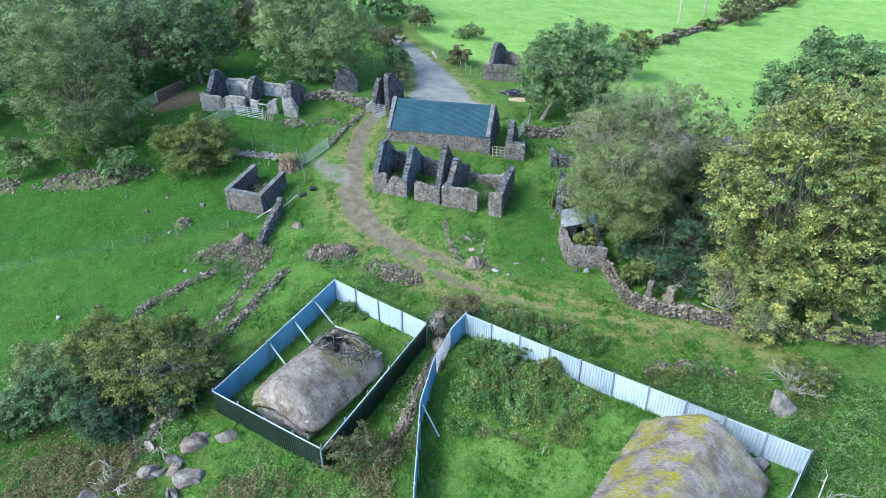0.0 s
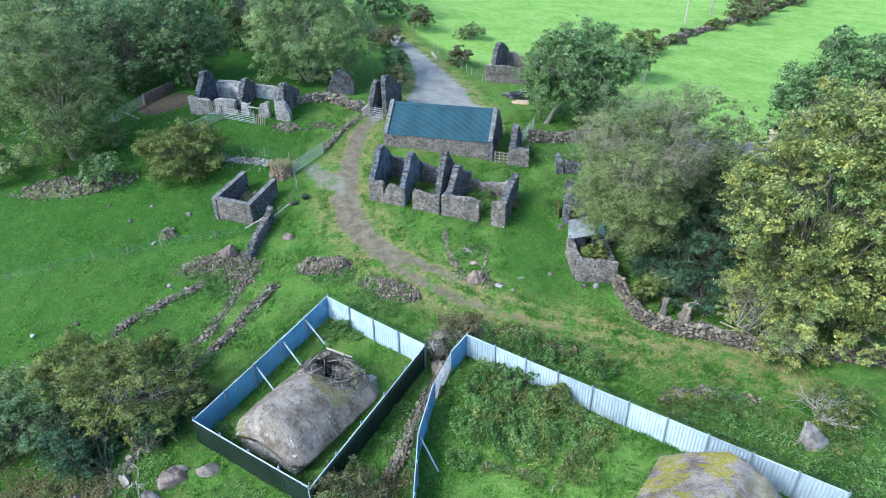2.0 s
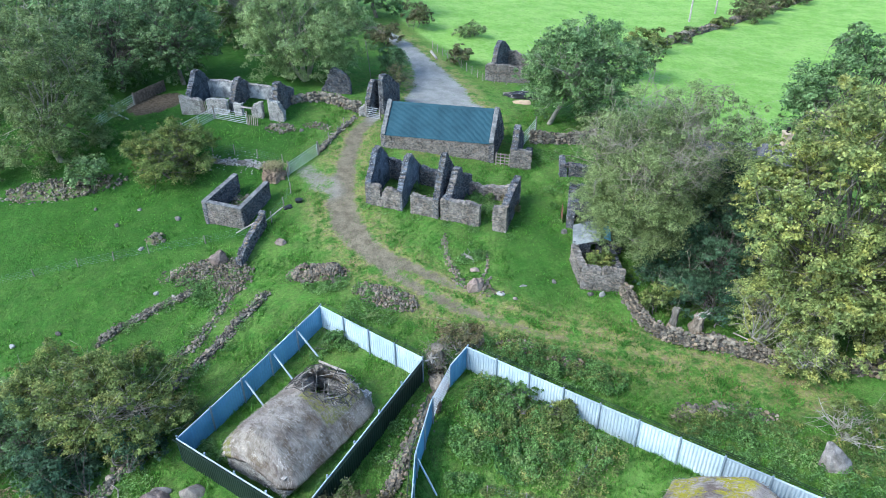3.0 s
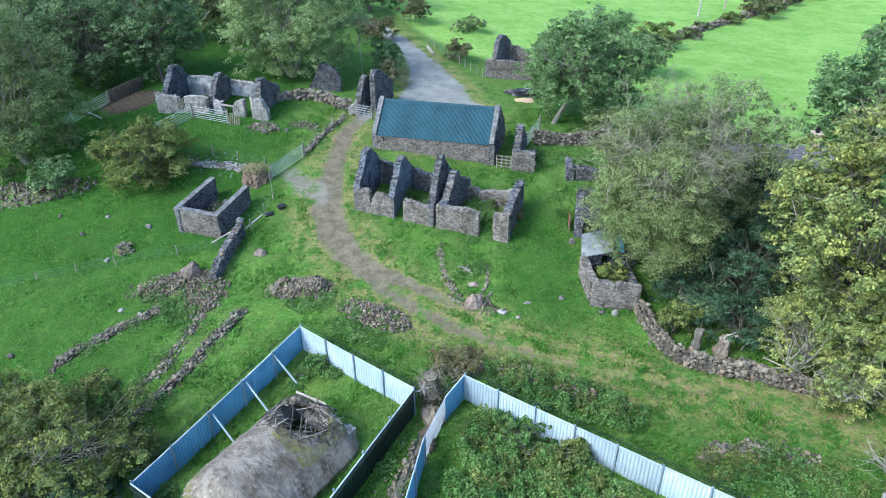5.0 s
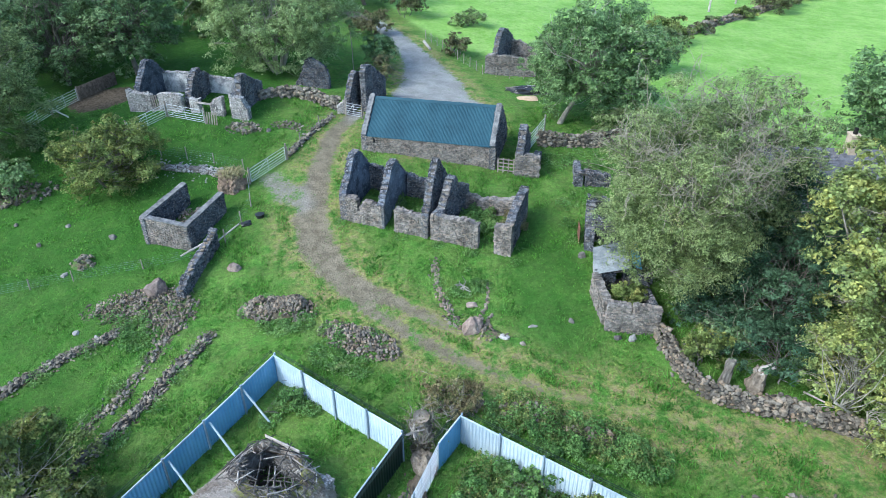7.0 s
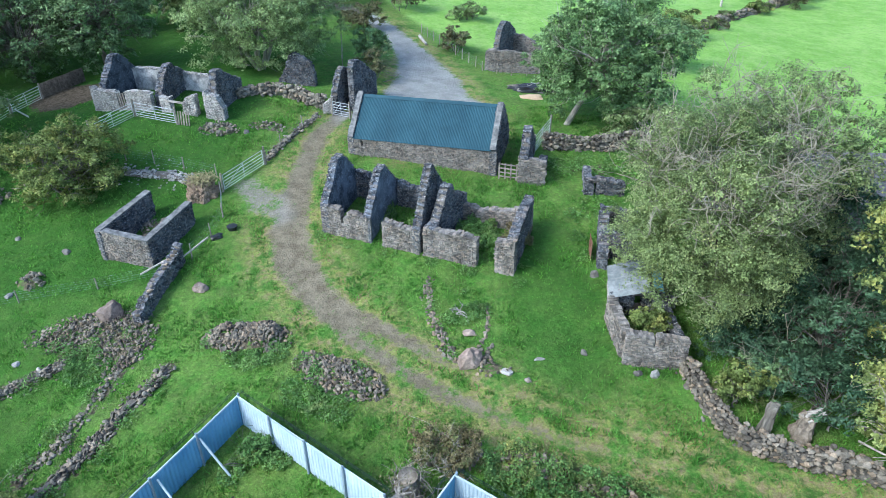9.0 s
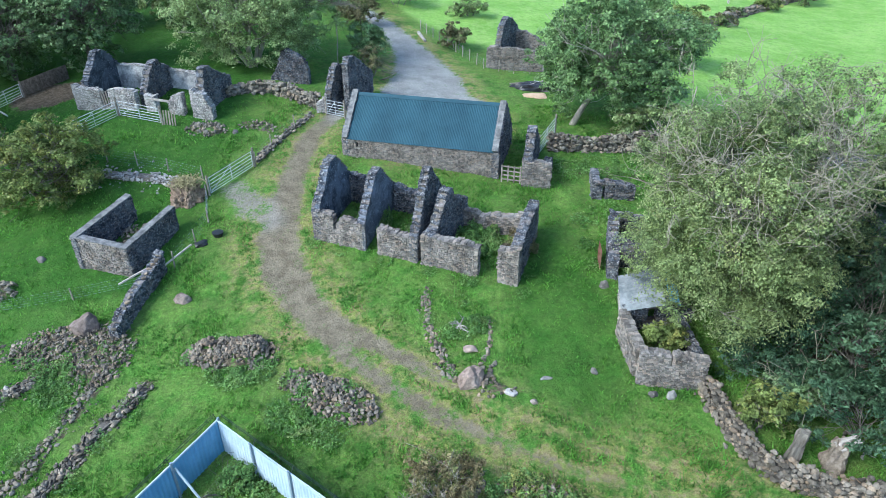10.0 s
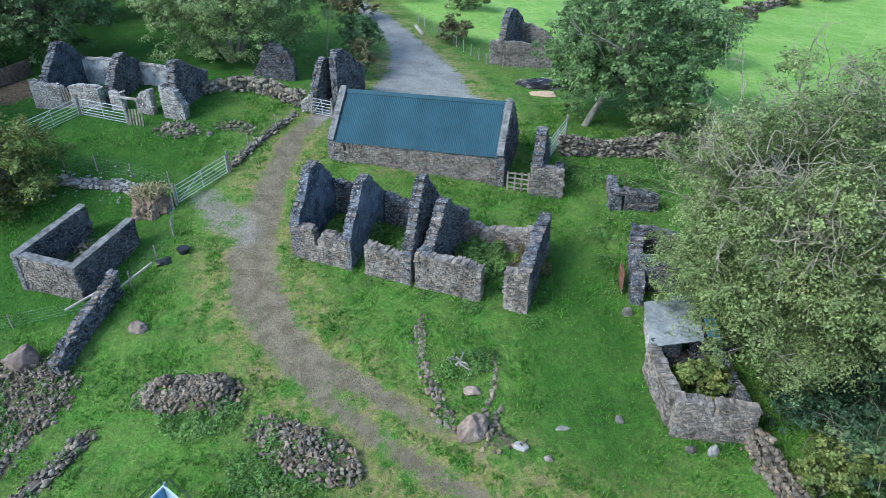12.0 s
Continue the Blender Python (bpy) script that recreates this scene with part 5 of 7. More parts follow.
def bare_branches(label, x, y, reach, height, count, seed, mat=BLEACHED, rise_to=None, name="fallen_branches", thick=0.05):
    rng = np.random.default_rng(seed)
    ob = thing(name, label, "branches")
    g = gz(x, y) if rise_to is None else rise_to
    for _ in range(count):
        ang = rng.uniform(0, 2 * math.pi)
        a = Vector((x + rng.normal() * reach * 0.15, y + rng.normal() * reach * 0.15, g + 0.05))
        b = a + Vector((math.cos(ang) * reach * rng.uniform(0.4, 1), math.sin(ang) * reach * rng.uniform(0.4, 1), height * rng.uniform(0.15, 1)))
        shape = Build()
        pts = limb(shape, rng, a, b, thick, thick * 0.35, sag=0.1, steps=5)
        for q in pts[2:5]:
            limb(shape, rng, q, q + Vector(rng.normal(size=3)) * reach * 0.25, thick * 0.45, 0.008, steps=3, sides=4)
        part("branch", shape, mat, ob, smooth=True)
    return ob


def weeds(label, spots, mat, count, leaf, seed, tall=0.5, name="weeds"):
    """Low rank growth over round spots (x, y, radius): stuff."""
    rng = np.random.default_rng(seed)
    share = np.array([s[2] ** 2 for s in spots])
    pick = rng.choice(len(spots), count, p=share / share.sum())
    s = np.array([t[:3] for t in spots])[pick]
    r = np.sqrt(rng.random(count)) * s[:, 2]
    ang = rng.uniform(0, 2 * math.pi, count)
    x, y = s[:, 0] + r * np.cos(ang), s[:, 1] + r * np.sin(ang)
    lump = np.array([0.5 + 0.9 * noise.noise(Vector((a * 0.9, b * 0.9, seed))) + 0.5 * noise.noise(Vector((a * 2.7, b * 2.7, seed))) for a, b in zip(x, y)])
    keep = lump > 0.24
    x, y, lump = x[keep], y[keep], lump[keep]
    z = rise(x, y) + np.clip(lump, 0.1, 1.2) * tall * rng.uniform(0.25, 1.0, len(x)) ** 0.6
    facing = rng.normal(scale=0.5, size=(len(x), 3)) + np.array([0, 0, 0.9])
    ob = new(name, leaf_mesh(name, mat, np.stack([x, y, z], -1), facing, leaf, seed, 0.6))
    return tagged(ob, label, "weeds", kind="stuff")


def grass(label, count, region, seed, tall=0.16):
    """Blades of grass in tufts over the hillside: stuff."""
    rng = np.random.default_rng(seed)
    x = rng.uniform(region[0], region[1], count)
    y = rng.uniform(region[2], region[3], count)
    patch = np.array([noise.noise(Vector((a * 0.35, b * 0.35, seed))) + 0.6 * noise.noise(Vector((a * 1.4, b * 1.4, seed))) for a, b in zip(x, y)])
    keep = (gravel_at(x, y) < rng.uniform(0.1, 0.5, count)) & (patch > rng.uniform(-0.8, 0.3, count)) & (soil_at(x, y) < 0.5) & ((lush_shade_at(x, y) < 0.5) | (rng.random(count) < 0.4))
    x, y, patch = x[keep], y[keep], patch[keep]
    k = len(x)
    blades = 3
    base = np.repeat(np.stack([x, y, rise(x, y) - 0.02], -1), blades, 0)
    base[:, :2] += rng.normal(scale=0.06, size=(k * blades, 2))
    ang = rng.uniform(0, 2 * math.pi, k * blades)
    h = tall * rng.uniform(0.5, 1.5, k * blades) * np.repeat(np.clip(0.8 + patch, 0.4, 1.8), blades)
    lean = rng.normal(scale=0.6, size=(k * blades, 2)) * h[:, None]
    w = 0.028 * rng.uniform(0.6, 1.6, k * blades)
    side = np.stack([np.cos(ang) * w, np.sin(ang) * w, np.zeros_like(w)], -1)
    tip = base + np.concatenate([lean, h[:, None]], 1)
    co = np.stack([base - side, base + side, tip], 1).reshape(-1, 3)
    m = k * blades
    data = bpy.data.meshes.new("grass")
    data.vertices.add(3 * m)
    data.vertices.foreach_set("co", co.astype(np.float32).ravel())
    data.loops.add(3 * m)
    data.loops.foreach_set("vertex_index", np.arange(3 * m, dtype=np.int32))
    data.polygons.add(m)
    data.polygons.foreach_set("loop_start", np.arange(0, 3 * m, 3, dtype=np.int32))
    data.update(calc_edges=True)
    data.materials.append(GRASS)
    tagged(new("grass", data), label, "grass", kind="stuff")


def plant_all():
    # along the lane
    tree("tall airy ash tree with many pale bare twigs", 17.2, 53.6, 14, 7.3, (5.6, 5.4, 7.2), LEAF_ASH, 0.105, 125000, 260, 1.1, 0.2, BARK, 11, stems=3, slim=0.42, twigs=0.25, lean=(-1.3, 0.0), low=-0.95, bare=150)
    tree("slim ash tree with yellowing leaves beside the slated house", 20.8, 56.0, 14, 7.4, (3.9, 3.2, 6.6), LEAF_ASH, 0.12, 36000, 120, 1.0, 0.16, BARK, 111, stems=2, slim=0.42, low=-0.95, bare=26, twigs=0.3)
    tree("big tree with yellow-green turning leaves above the wall", 28.2, 45.6, 17, 9.2, (7.6, 5.8, 9.4), LEAF_GOLD, 0.16, 96000, 380, 1.0, 0.3, BARK, 312, stems=2, low=-0.95, twigs=0.5, bare=34)
    tree("yellowing willow bush leaning over the lane wall", 23.4, 43.9, 8, 3.0, (2.9, 2.3, 3.4), LEAF_GOLD, 0.13, 16000, 90, 0.75, 0.12, BARK_PALE, 112, stems=4, low=-0.95, bare=14, name="bush", category="bush")
    tree("turning tree overhanging the lane wall", 32.0, 42.6, 15, 5.6, (6.4, 4.6, 5.6), LEAF_GOLD, 0.17, 42000, 190, 1.0, 0.3, BARK, 13, low=-0.97, bare=12)
    tree("yellow-green bough hanging low over the lane wall", 24.6, 40.6, 5, 1.9, (2.4, 2.0, 2.0), LEAF_GOLD, 0.13, 9000, 50, 0.7, 0.08, BARK_PALE, 113, stems=3, low=-0.95, bare=8, name="bush", category="bush")
    tree("dark rounded tree at the field edge", 40.5, 67.0, 17, 8.2, (7.0, 6.5, 7.6), LEAF_MID, 0.22, 40000, 190, 1.3, 0.4, BARK, 14, low=-0.9)
    tree("dense dark shrub under the ash tree", 22.2, 50.8, 7, 3.2, (4.2, 3.8, 4.2), LEAF_DARK, 0.17, 17000, 90, 0.9, 0.16, BARK, 15, stems=3, slim=0.3, name="shrub", category="shrub")
    tree("tall dark shrub beside the slated house", 24.9, 54.8, 8, 4.2, (3.3, 2.6, 4.5), LEAF_DARK, 0.18, 13000, 80, 0.9, 0.16, BARK, 115, stems=3, slim=0.3, name="shrub", category="shrub", low=-0.9)
    tree("dark ivy-green shrub behind the lane wall", 20.0, 47.2, 4, 1.5, (3.4, 2.4, 2.0), LEAF_DARK, 0.17, 9000, 56, 0.75, 0.1, BARK, 16, stems=3, slim=0.3, name="shrub", category="shrub")
    tree("dark brambles behind the ruined shell", 17.6, 50.6, 3, 1.3, (2.3, 2.0, 1.6), LEAF_DARK, 0.14, 7000, 46, 0.6, 0.08, BARK, 116, stems=3, slim=0.3, name="shrub", category="shrub")
    tree("tangled brown-green scrub behind the wall", 17.8, 47.9, 3, 1.0, (1.6, 1.3, 1.2), LEAF_WOOD, 0.13, 4000, 34, 0.5, 0.06, BARK, 117, stems=3, name="shrub", category="shrub", bare=8)
    tree("pale green bush growing beside the dry-stone wall", 16.2, 47.0, 3, 1.0, (1.3, 1.3, 1.3), LEAF_BUSH, 0.14, 2600, 26, 0.5, 0.06, BARK, 17, stems=3, name="bush", category="bush")
    tree("slender bare-topped sapling by the slated house", 29.5, 66.0, 9, 5.0, (2.6, 2.2, 3.4), LEAF_OLIVE, 0.16, 2600, 40, 0.8, 0.12, BARK_PALE, 18, slim=0.4)
    tree("leafy shrub growing inside the ruined shell", 13.0, 51.6, 3, 0.9, (1.1, 1.2, 0.9), LEAF_BUSH, 0.16, 2500, 24, 0.55, 0.05, BARK, 19, stems=2, name="shrub", category="shrub")
    # round tree behind the barn
    tree("round-headed green tree with a curved pale trunk", 12.0, 78.0, 12, 6.0, (6.5, 5.6, 5.7), LEAF_MID, 0.18, 50000, 240, 1.1, 0.3, BARK_PALE, 121, low=-0.82, lean=(2.9, 0.9), bow=-0.9)
    tree("small pale thorn tree by the pasture", 26.0, 93.5, 7, 2.8, (2.6, 2.6, 2.8), LEAF_OLIVE, 0.2, 6000, 56, 0.8, 0.16, BARK, 22)
    tree("low green bush at the foot of the round tree", 18.0, 74.0, 4, 1.6, (3.4, 2.4, 2.0), LEAF_OLIVE, 0.2, 5000, 40, 0.9, 0.1, BARK, 23, stems=3, name="bush", category="bush")
    # trees by the wood cottage
    tree("broad pale-leaved willow behind the ruined walls", -17.2, 88.6, 17, 6.4, (8.6, 6.0, 7.6), LEAF_WILLOW, 0.19, 62000, 260, 1.25, 0.24, BARK_PALE, 31, stems=6, slim=0.35, low=-0.95, twigs=0.3)
    tree("tall grey-green tree with hanging leaves", -41.0, 71.5, 17, 7.4, (6.4, 5.6, 8.8), LEAF_OLIVE, 0.18, 52000, 220, 1.15, 0.26, BARK_PALE, 32, stems=3, slim=0.35, low=-0.97, bare=8, twigs=0.25)
    tree("rounded dark tree beside the cattle yard", -33.0, 88.5, 13, 6.0, (5.0, 4.6, 5.6), LEAF_WOOD, 0.2, 20000, 120, 1.15, 0.3, BARK, 33, low=-0.95)
    tree("rounded dark tree beside the cattle yard", -40.5, 87.5, 13, 6.0, (5.0, 4.6, 5.8), LEAF_WOOD, 0.2, 18000, 120, 1.15, 0.3, BARK, 34, low=-0.95)
    tree("leafy hawthorn bush on the slope, yellowing on top", -27.2, 66.9, 6, 2.3, (4.8, 3.6, 3.2), LEAF_BUSH, 0.15, 22000, 120, 0.85, 0.16, BARK, 35, stems=3, name="bush", category="bush", low=-0.9)
    tree("small dark bush below the tall tree", -35.5, 66.0, 4, 1.6, (2.0, 1.8, 1.8), LEAF_MID, 0.18, 3600, 34, 0.75, 0.08, BARK, 36, stems=2, name="bush", category="bush")
    tree("shrub with grey-green leaves at the bank", -47.5, 68.5, 4, 2.0, (2.2, 2.0, 2.2), LEAF_OLIVE, 0.18, 3600, 34, 0.8, 0.08, BARK, 37, stems=2, name="bush", category="bush")
    wood = [(-58, 82, 15), (-51, 91, 16), (-60, 100, 17), (-46, 101, 16), (-38, 104, 17), (-29, 103, 16), (-54, 112, 18), (-42, 116, 18), (-30, 117, 17), (-21, 110, 16), (-72, 108, 18), (-64, 122, 19), (-50, 128, 19), (-34, 132, 19), (-18, 126, 16), (-62, 74, 13), (-11, 119, 12), (-47, 82, 14), (-43, 94, 15), (-75, 84, 16), (-80, 98, 18), (-28, 109, 16)]
    for i, (x, y, h) in enumerate(wood):
        tree("woodland tree with dense dull-green foliage", x, y, h, h * 0.44, (5.8, 5.4, h * 0.46), (LEAF_WOOD, LEAF_MID, LEAF_OLIVE)[i % 3], 0.3, 7000, 100, 1.35, 0.3, (BARK, BARK_PALE)[i % 2], 200 + i, group="trees of the wood", low=-0.9, far=True)
    # roadside
    tree("reddish-brown bush beside the road", -6.3, 86.6, 3, 1.3, (1.4, 1.7, 1.4), LEAF_RUST, 0.15, 3200, 30, 0.6, 0.06, BARK, 41, stems=3, name="bush", category="bush")
    tree("dark green bush beside the road", -6.6, 91.5, 4, 1.7, (1.8, 1.9, 1.8), LEAF_MID, 0.17, 4200, 36, 0.7, 0.08, BARK, 42, stems=3, name="bush", category="bush")
    tree("russet hedge bush at the bend of the road", -8.5, 103.5, 3, 1.3, (2.6, 1.8, 1.4), LEAF_RUST, 0.2, 3000, 30, 0.8, 0.06, BARK, 43, stems=3, name="bush", category="bush")
    tree("purple-brown bush at the pasture's edge", -4.6, 112.5, 4, 1.6, (2.8, 1.8, 1.9), LEAF_RUST, 0.22, 2600, 30, 0.9, 0.06, BARK, 44, stems=3, name="bush", category="bush")
    tree("scrubby bush in the rough pasture", 4.2, 109.5, 3, 1.0, (2.6, 1.6, 1.2), LEAF_OLIVE, 0.2, 2200, 28, 0.8, 0.06, BARK, 45, stems=3, name="bush", category="bush")
    tree("reddish bush by the fence", 2.6, 97.5, 3, 1.2, (1.6, 1.5, 1.4), LEAF_RUST, 0.18, 2200, 26, 0.65, 0.06, BARK, 46, stems=3, name="bush", category="bush")
    for i in range(9):
        f = i / 8
        x, y = 31 + 52 * f + 1.5 * math.sin(i * 2.1), 108.5 + 56 * f
        size = (1.25, 0.6, 0.45, 0.7, 1.2, 1.35, 0.9, 1.1, 1.0)[i]
        tree("thorn bush in the field boundary", x, y, 3, (0.9 + 0.6 * f) * size, (2.8 * size, 2.4 * size, (1.3 + 0.8 * f) * size), (LEAF_BUSH, LEAF_RUST, LEAF_OLIVE)[i % 3] if i < 4 else LEAF_RUST, 0.26, int(2400 * size), 26, 0.9 * size, 0.07, BARK, 60 + i, stems=2, name="bush", category="bush", group="hedge along the field")
    # thickets near the huts
    tree("dense thorn thicket with yellow-green leaves", -21.6, 38.0, 5, 2.4, (4.8, 4.4, 3.2), LEAF_BUSH, 0.13, 32000, 170, 0.75, 0.14, BARK_PALE, 51, stems=4, name="thicket", category="bush", low=-0.9)
    tree("dark lower thicket on the bank", -28.6, 36.4, 4, 1.7, (4.0, 2.8, 2.1), LEAF_WOOD, 0.13, 15000, 90, 0.75, 0.12, BARK, 52, stems=4, name="thicket", category="bush", low=-0.9)
    tree("dark lower thicket on the bank", -24.6, 34.6, 4, 1.3, (2.8, 2.2, 1.7), LEAF_DARK, 0.13, 10000, 64, 0.7, 0.12, BARK, 53, stems=4, name="thicket", category="bush", low=-0.9)
    tree("dense thorn thicket with dull green leaves", -26.4, 40.0, 5, 2.2, (4.2, 3.4, 2.9), LEAF_BUSH, 0.13, 24000, 130, 0.75, 0.12, BARK_PALE, 151, stems=4, name="thicket", category="bush", low=-0.9)
    tree("grey-green thorn thicket at the edge of the grass", -31.0, 39.4, 4, 1.6, (3.4, 2.6, 2.2), LEAF_OLIVE, 0.13, 14000, 80, 0.75, 0.1, BARK_PALE, 152, stems=4, name="thicket", category="bush", low=-0.9)
    tree("dark lower thicket on the bank", -32.6, 35.6, 4, 1.5, (3.0, 2.4, 1.9), LEAF_WOOD, 0.13, 11000, 64, 0.7, 0.1, BARK, 153, stems=4, name="thicket", category="bush", low=-0.9)
    tree("dark low bush beside the tumbled stones", -20.0, 36.0, 3, 1.2, (1.8, 1.6, 1.4), LEAF_DARK, 0.13, 5000, 36, 0.6, 0.08, BARK, 154, stems=3, name="bush", category="bush", low=-0.9)
    tree("grey-green bush against the hoarding", -5.7, 29.6, 3, 1.1, (2.3, 1.7, 1.4), LEAF_RUST, 0.11, 5000, 50, 0.55, 0.06, BARK, 54, stems=4, name="bush", category="bush", low=-0.9)
    tree("straggling dry bush beside the ivied stump", 1.0, 43.6, 2, 0.8, (1.9, 1.7, 1.0), LEAF_BRACKEN, 0.10, 3600, 34, 0.5, 0.05, BARK_PALE, 55, stems=4, name="bush", category="bush")
    tree("straggling half-bare bush by the standing stone", 25.2, 34.6, 3, 1.2, (2.0, 1.7, 1.3), LEAF_BUSH, 0.13, 2600, 40, 0.5, 0.05, BARK_PALE, 56, stems=4, name="bush", category="bush", twigs=1.3)
    weeds("nettles and brambles filling the hoarded plot", [(3.2, 37.6, 2.2), (6.0, 35.5, 2.4), (8.2, 33.8, 2.0), (2.0, 34.8, 1.8), (4.5, 33.0, 1.6), (0.9, 32.0, 1.0)], LEAF_WEED, 20000, 0.16, 71, 1.1)
    weeds("rank weeds along the outside of the hoarding", [(4.3, 42.9, 1.5), (6.8, 41.6, 1.7), (9.0, 40.6, 1.8), (11.0, 39.6, 1.4)], LEAF_WEED, 11000, 0.15, 72, 1.0)
    weeds("docks and nettles behind the low wall", [(17.0, 34.5, 2.2), (20.0, 33.5, 2.4), (23.5, 30.5, 2.4), (26.0, 32.0, 2.0), (18.5, 36.0, 1.5), (24, 27, 2.2), (27.5, 28.5, 2.6), (29.5, 32.5, 2.6), (26.5, 24.8, 2.2), (31.5, 29.0, 2.4)], LEAF_WEED, 30000, 0.15, 73, 0.6)
    weeds("nettles growing inside the roofless rooms", [(-3.6, 63.0, 1.3), (-0.3, 61.8, 1.2), (3.2, 60.9, 1.6), (2.4, 59.9, 1.2), (-1.9, 61.0, 0.9), (-4.4, 62.2, 0.9), (3.9, 62.4, 1.0)], LEAF_WEED, 20000, 0.13, 74, 0.95)
    weeds("dry yellow stalks in the end room", [(6.4, 60.2, 0.7), (6.0, 61.0, 0.8), (6.6, 61.6, 0.6)], LEAF_BRACKEN, 4200, 0.13, 274, 1.0)
    weeds("nettles round the rubble heaps", [(-10.0, 51.0, 1.2), (-8.8, 51.2, 1.0), (-6.4, 48.4, 1.5), (-4.9, 47.4, 1.5), (-19.6, 50.8, 1.4), (-20.6, 52.0, 1.2), (-11.6, 52.8, 0.9), (-9.6, 52.6, 0.9), (-5.6, 49.9, 1.0), (-3.8, 49.0, 1.0), (-10.6, 51.5, 1.3), (-8.4, 52.0, 0.6), (-12.8, 52.2, 0.6), (-7.0, 50.2, 0.6)], LEAF_WEED, 11000, 0.14, 75, 0.45)
    weeds("weeds along the base of the lane ruins", [(10.3, 59.0, 0.7), (10.2, 61.0, 0.7), (10.6, 63.5, 1.0), (12.5, 64.5, 1.5), (13.2, 70.5, 1.8), (10.5, 70.0, 1.4), (16, 71, 2)], LEAF_WEED, 4500, 0.14, 76, 0.35)
    weeds("thistle patch beside the stone ring", [(2.2, 53.6, 0.9), (3.2, 54.0, 0.8), (1.3, 53.4, 0.5)], LEAF_WEED, 1500, 0.12, 77, 0.35)
    weeds("weeds among the garden stones", [(0.0, 56.0, 0.5), (0.3, 54.4, 0.5), (0.5, 52.6, 0.6), (0.9, 51.2, 0.5), (2.0, 55.8, 0.6), (1.4, 50.4, 0.4), (3.6, 50.6, 0.4)], LEAF_WEED, 1500, 0.11, 277, 0.28)
    weeds("weeds along the foot of the cottage walls", [(-7.4, 61.2, 0.5), (-5.5, 60.3, 0.5), (-2.6, 59.4, 0.5), (0.2, 58.4, 0.5), (2.6, 57.5, 0.6), (5.8, 56.4, 0.5), (6.3, 58.2, 0.5), (7.0, 60.4, 0.5)], LEAF_WEED, 1800, 0.11, 278, 0.25)
    weeds("long growth along the inside of the hoarding", [(-8.4, 44.8, 0.9), (-7.2, 44.2, 0.8), (-9.3, 43.5, 0.7), (-13.8, 35.6, 1.0), (-15.2, 36.0, 0.8), (-6.9, 32.2, 0.9)], LEAF_WEED, 3600, 0.15, 78, 0.55)
    weeds("brown bracken and brambles on the bank", [(-22, 30.5, 2.6), (-26.5, 31.5, 2.6), (-30, 33, 2.6), (-25, 27.5, 2.6), (-12, 28, 2.0), (-9.5, 26.5, 2.0), (-5, 26.8, 1.8)], LEAF_BRACKEN, 13000, 0.14, 79, 0.5)
    weeds("rough growth on the bank below the hoarding", [(-13, 30.0, 2.0), (-10, 28.2, 2.0), (-6.3, 27.5, 1.8), (-3.4, 33.8, 1.0), (-2.9, 36.5, 0.8), (-28, 29, 2.4), (-20, 33, 2)], LEAF_WEED, 9000, 0.14, 80, 0.45)
    weeds("brambles with olive leaves in the hoarded plot", [(2.6, 38.6, 1.4), (4.8, 36.8, 1.8), (7.2, 34.8, 1.6), (3.0, 35.6, 1.3), (9.6, 33.0, 1.2), (5.6, 32.2, 1.2), (8.0, 30.6, 1.2)], LEAF_BUSH, 9000, 0.14, 171, 1.2)
    weeds("brown seeding docks in the hoarded plot", [(4.0, 35.2, 1.8), (6.6, 33.4, 1.8), (2.0, 37.0, 1.4), (8.6, 32.0, 1.4), (6.9, 30.4, 0.9)], LEAF_BRACKEN, 1100, 0.12, 172, 0.8)
    weeds("tall weeds along the sagging wire", [(9.0, 33.6, 0.5), (8.3, 32.5, 0.5), (7.6, 31.4, 0.5), (6.9, 30.4, 0.5), (6.2, 29.4, 0.5), (5.4, 30.0, 0.5), (4.6, 30.6, 0.5), (3.5, 30.9, 0.5), (2.4, 31.2, 0.5)], LEAF_BUSH, 3200, 0.12, 272, 0.8)
    weeds("ragged growth on the heaps along the hoarding", [(4.6, 43.0, 1.2), (7.0, 42.0, 1.2), (9.2, 40.9, 1.3), (11.2, 39.8, 1.0), (1.2, 44.4, 1.3)], LEAF_BUSH, 6000, 0.13, 173, 1.0)
    weeds("brown stalks on the heaps along the hoarding", [(5.6, 43.0, 1.4), (8.4, 41.5, 1.4), (2.0, 43.6, 1.0)], LEAF_BRACKEN, 1500, 0.12, 174, 0.6)
    weeds("pale-flowering weeds round the low wall", [(15.2, 35.9, 1.2), (17.2, 36.2, 1.2), (19.3, 35.9, 1.2), (21.4, 34.6, 1.4), (24.5, 33.0, 1.6)], LEAF_BUSH, 9000, 0.11, 175, 0.6)
    weeds("tufts and nettles along the tumbled walls", [(-15.0, 49.2, 0.7), (-16.0, 47.2, 0.7), (-16.6, 45.2, 0.7), (-18.0, 42.9, 0.8), (-18.6, 48.9, 0.6), (-19.6, 46.6, 0.7), (-20.4, 44.6, 0.7), (-22.6, 49.9, 0.8), (-25.2, 48.0, 0.8), (-17.6, 53.4, 0.7), (-20.2, 51.2, 1.3), (-22.5, 53.0, 1.0)], LEAF_WEED, 4200, 0.13, 176, 0.45)
    weeds("bracken turning brown on the rocky bank", [(-24, 31.0, 2.4), (-27.5, 30.5, 2.6), (-21, 28.0, 2.2), (-29, 27.5, 2.4), (-25, 26.0, 2.4), (-13.5, 27.5, 1.8), (-4.5, 28.0, 1.4), (-3.0, 30.8, 1.0)], LEAF_BRACKEN, 19000, 0.15, 177, 0.75)
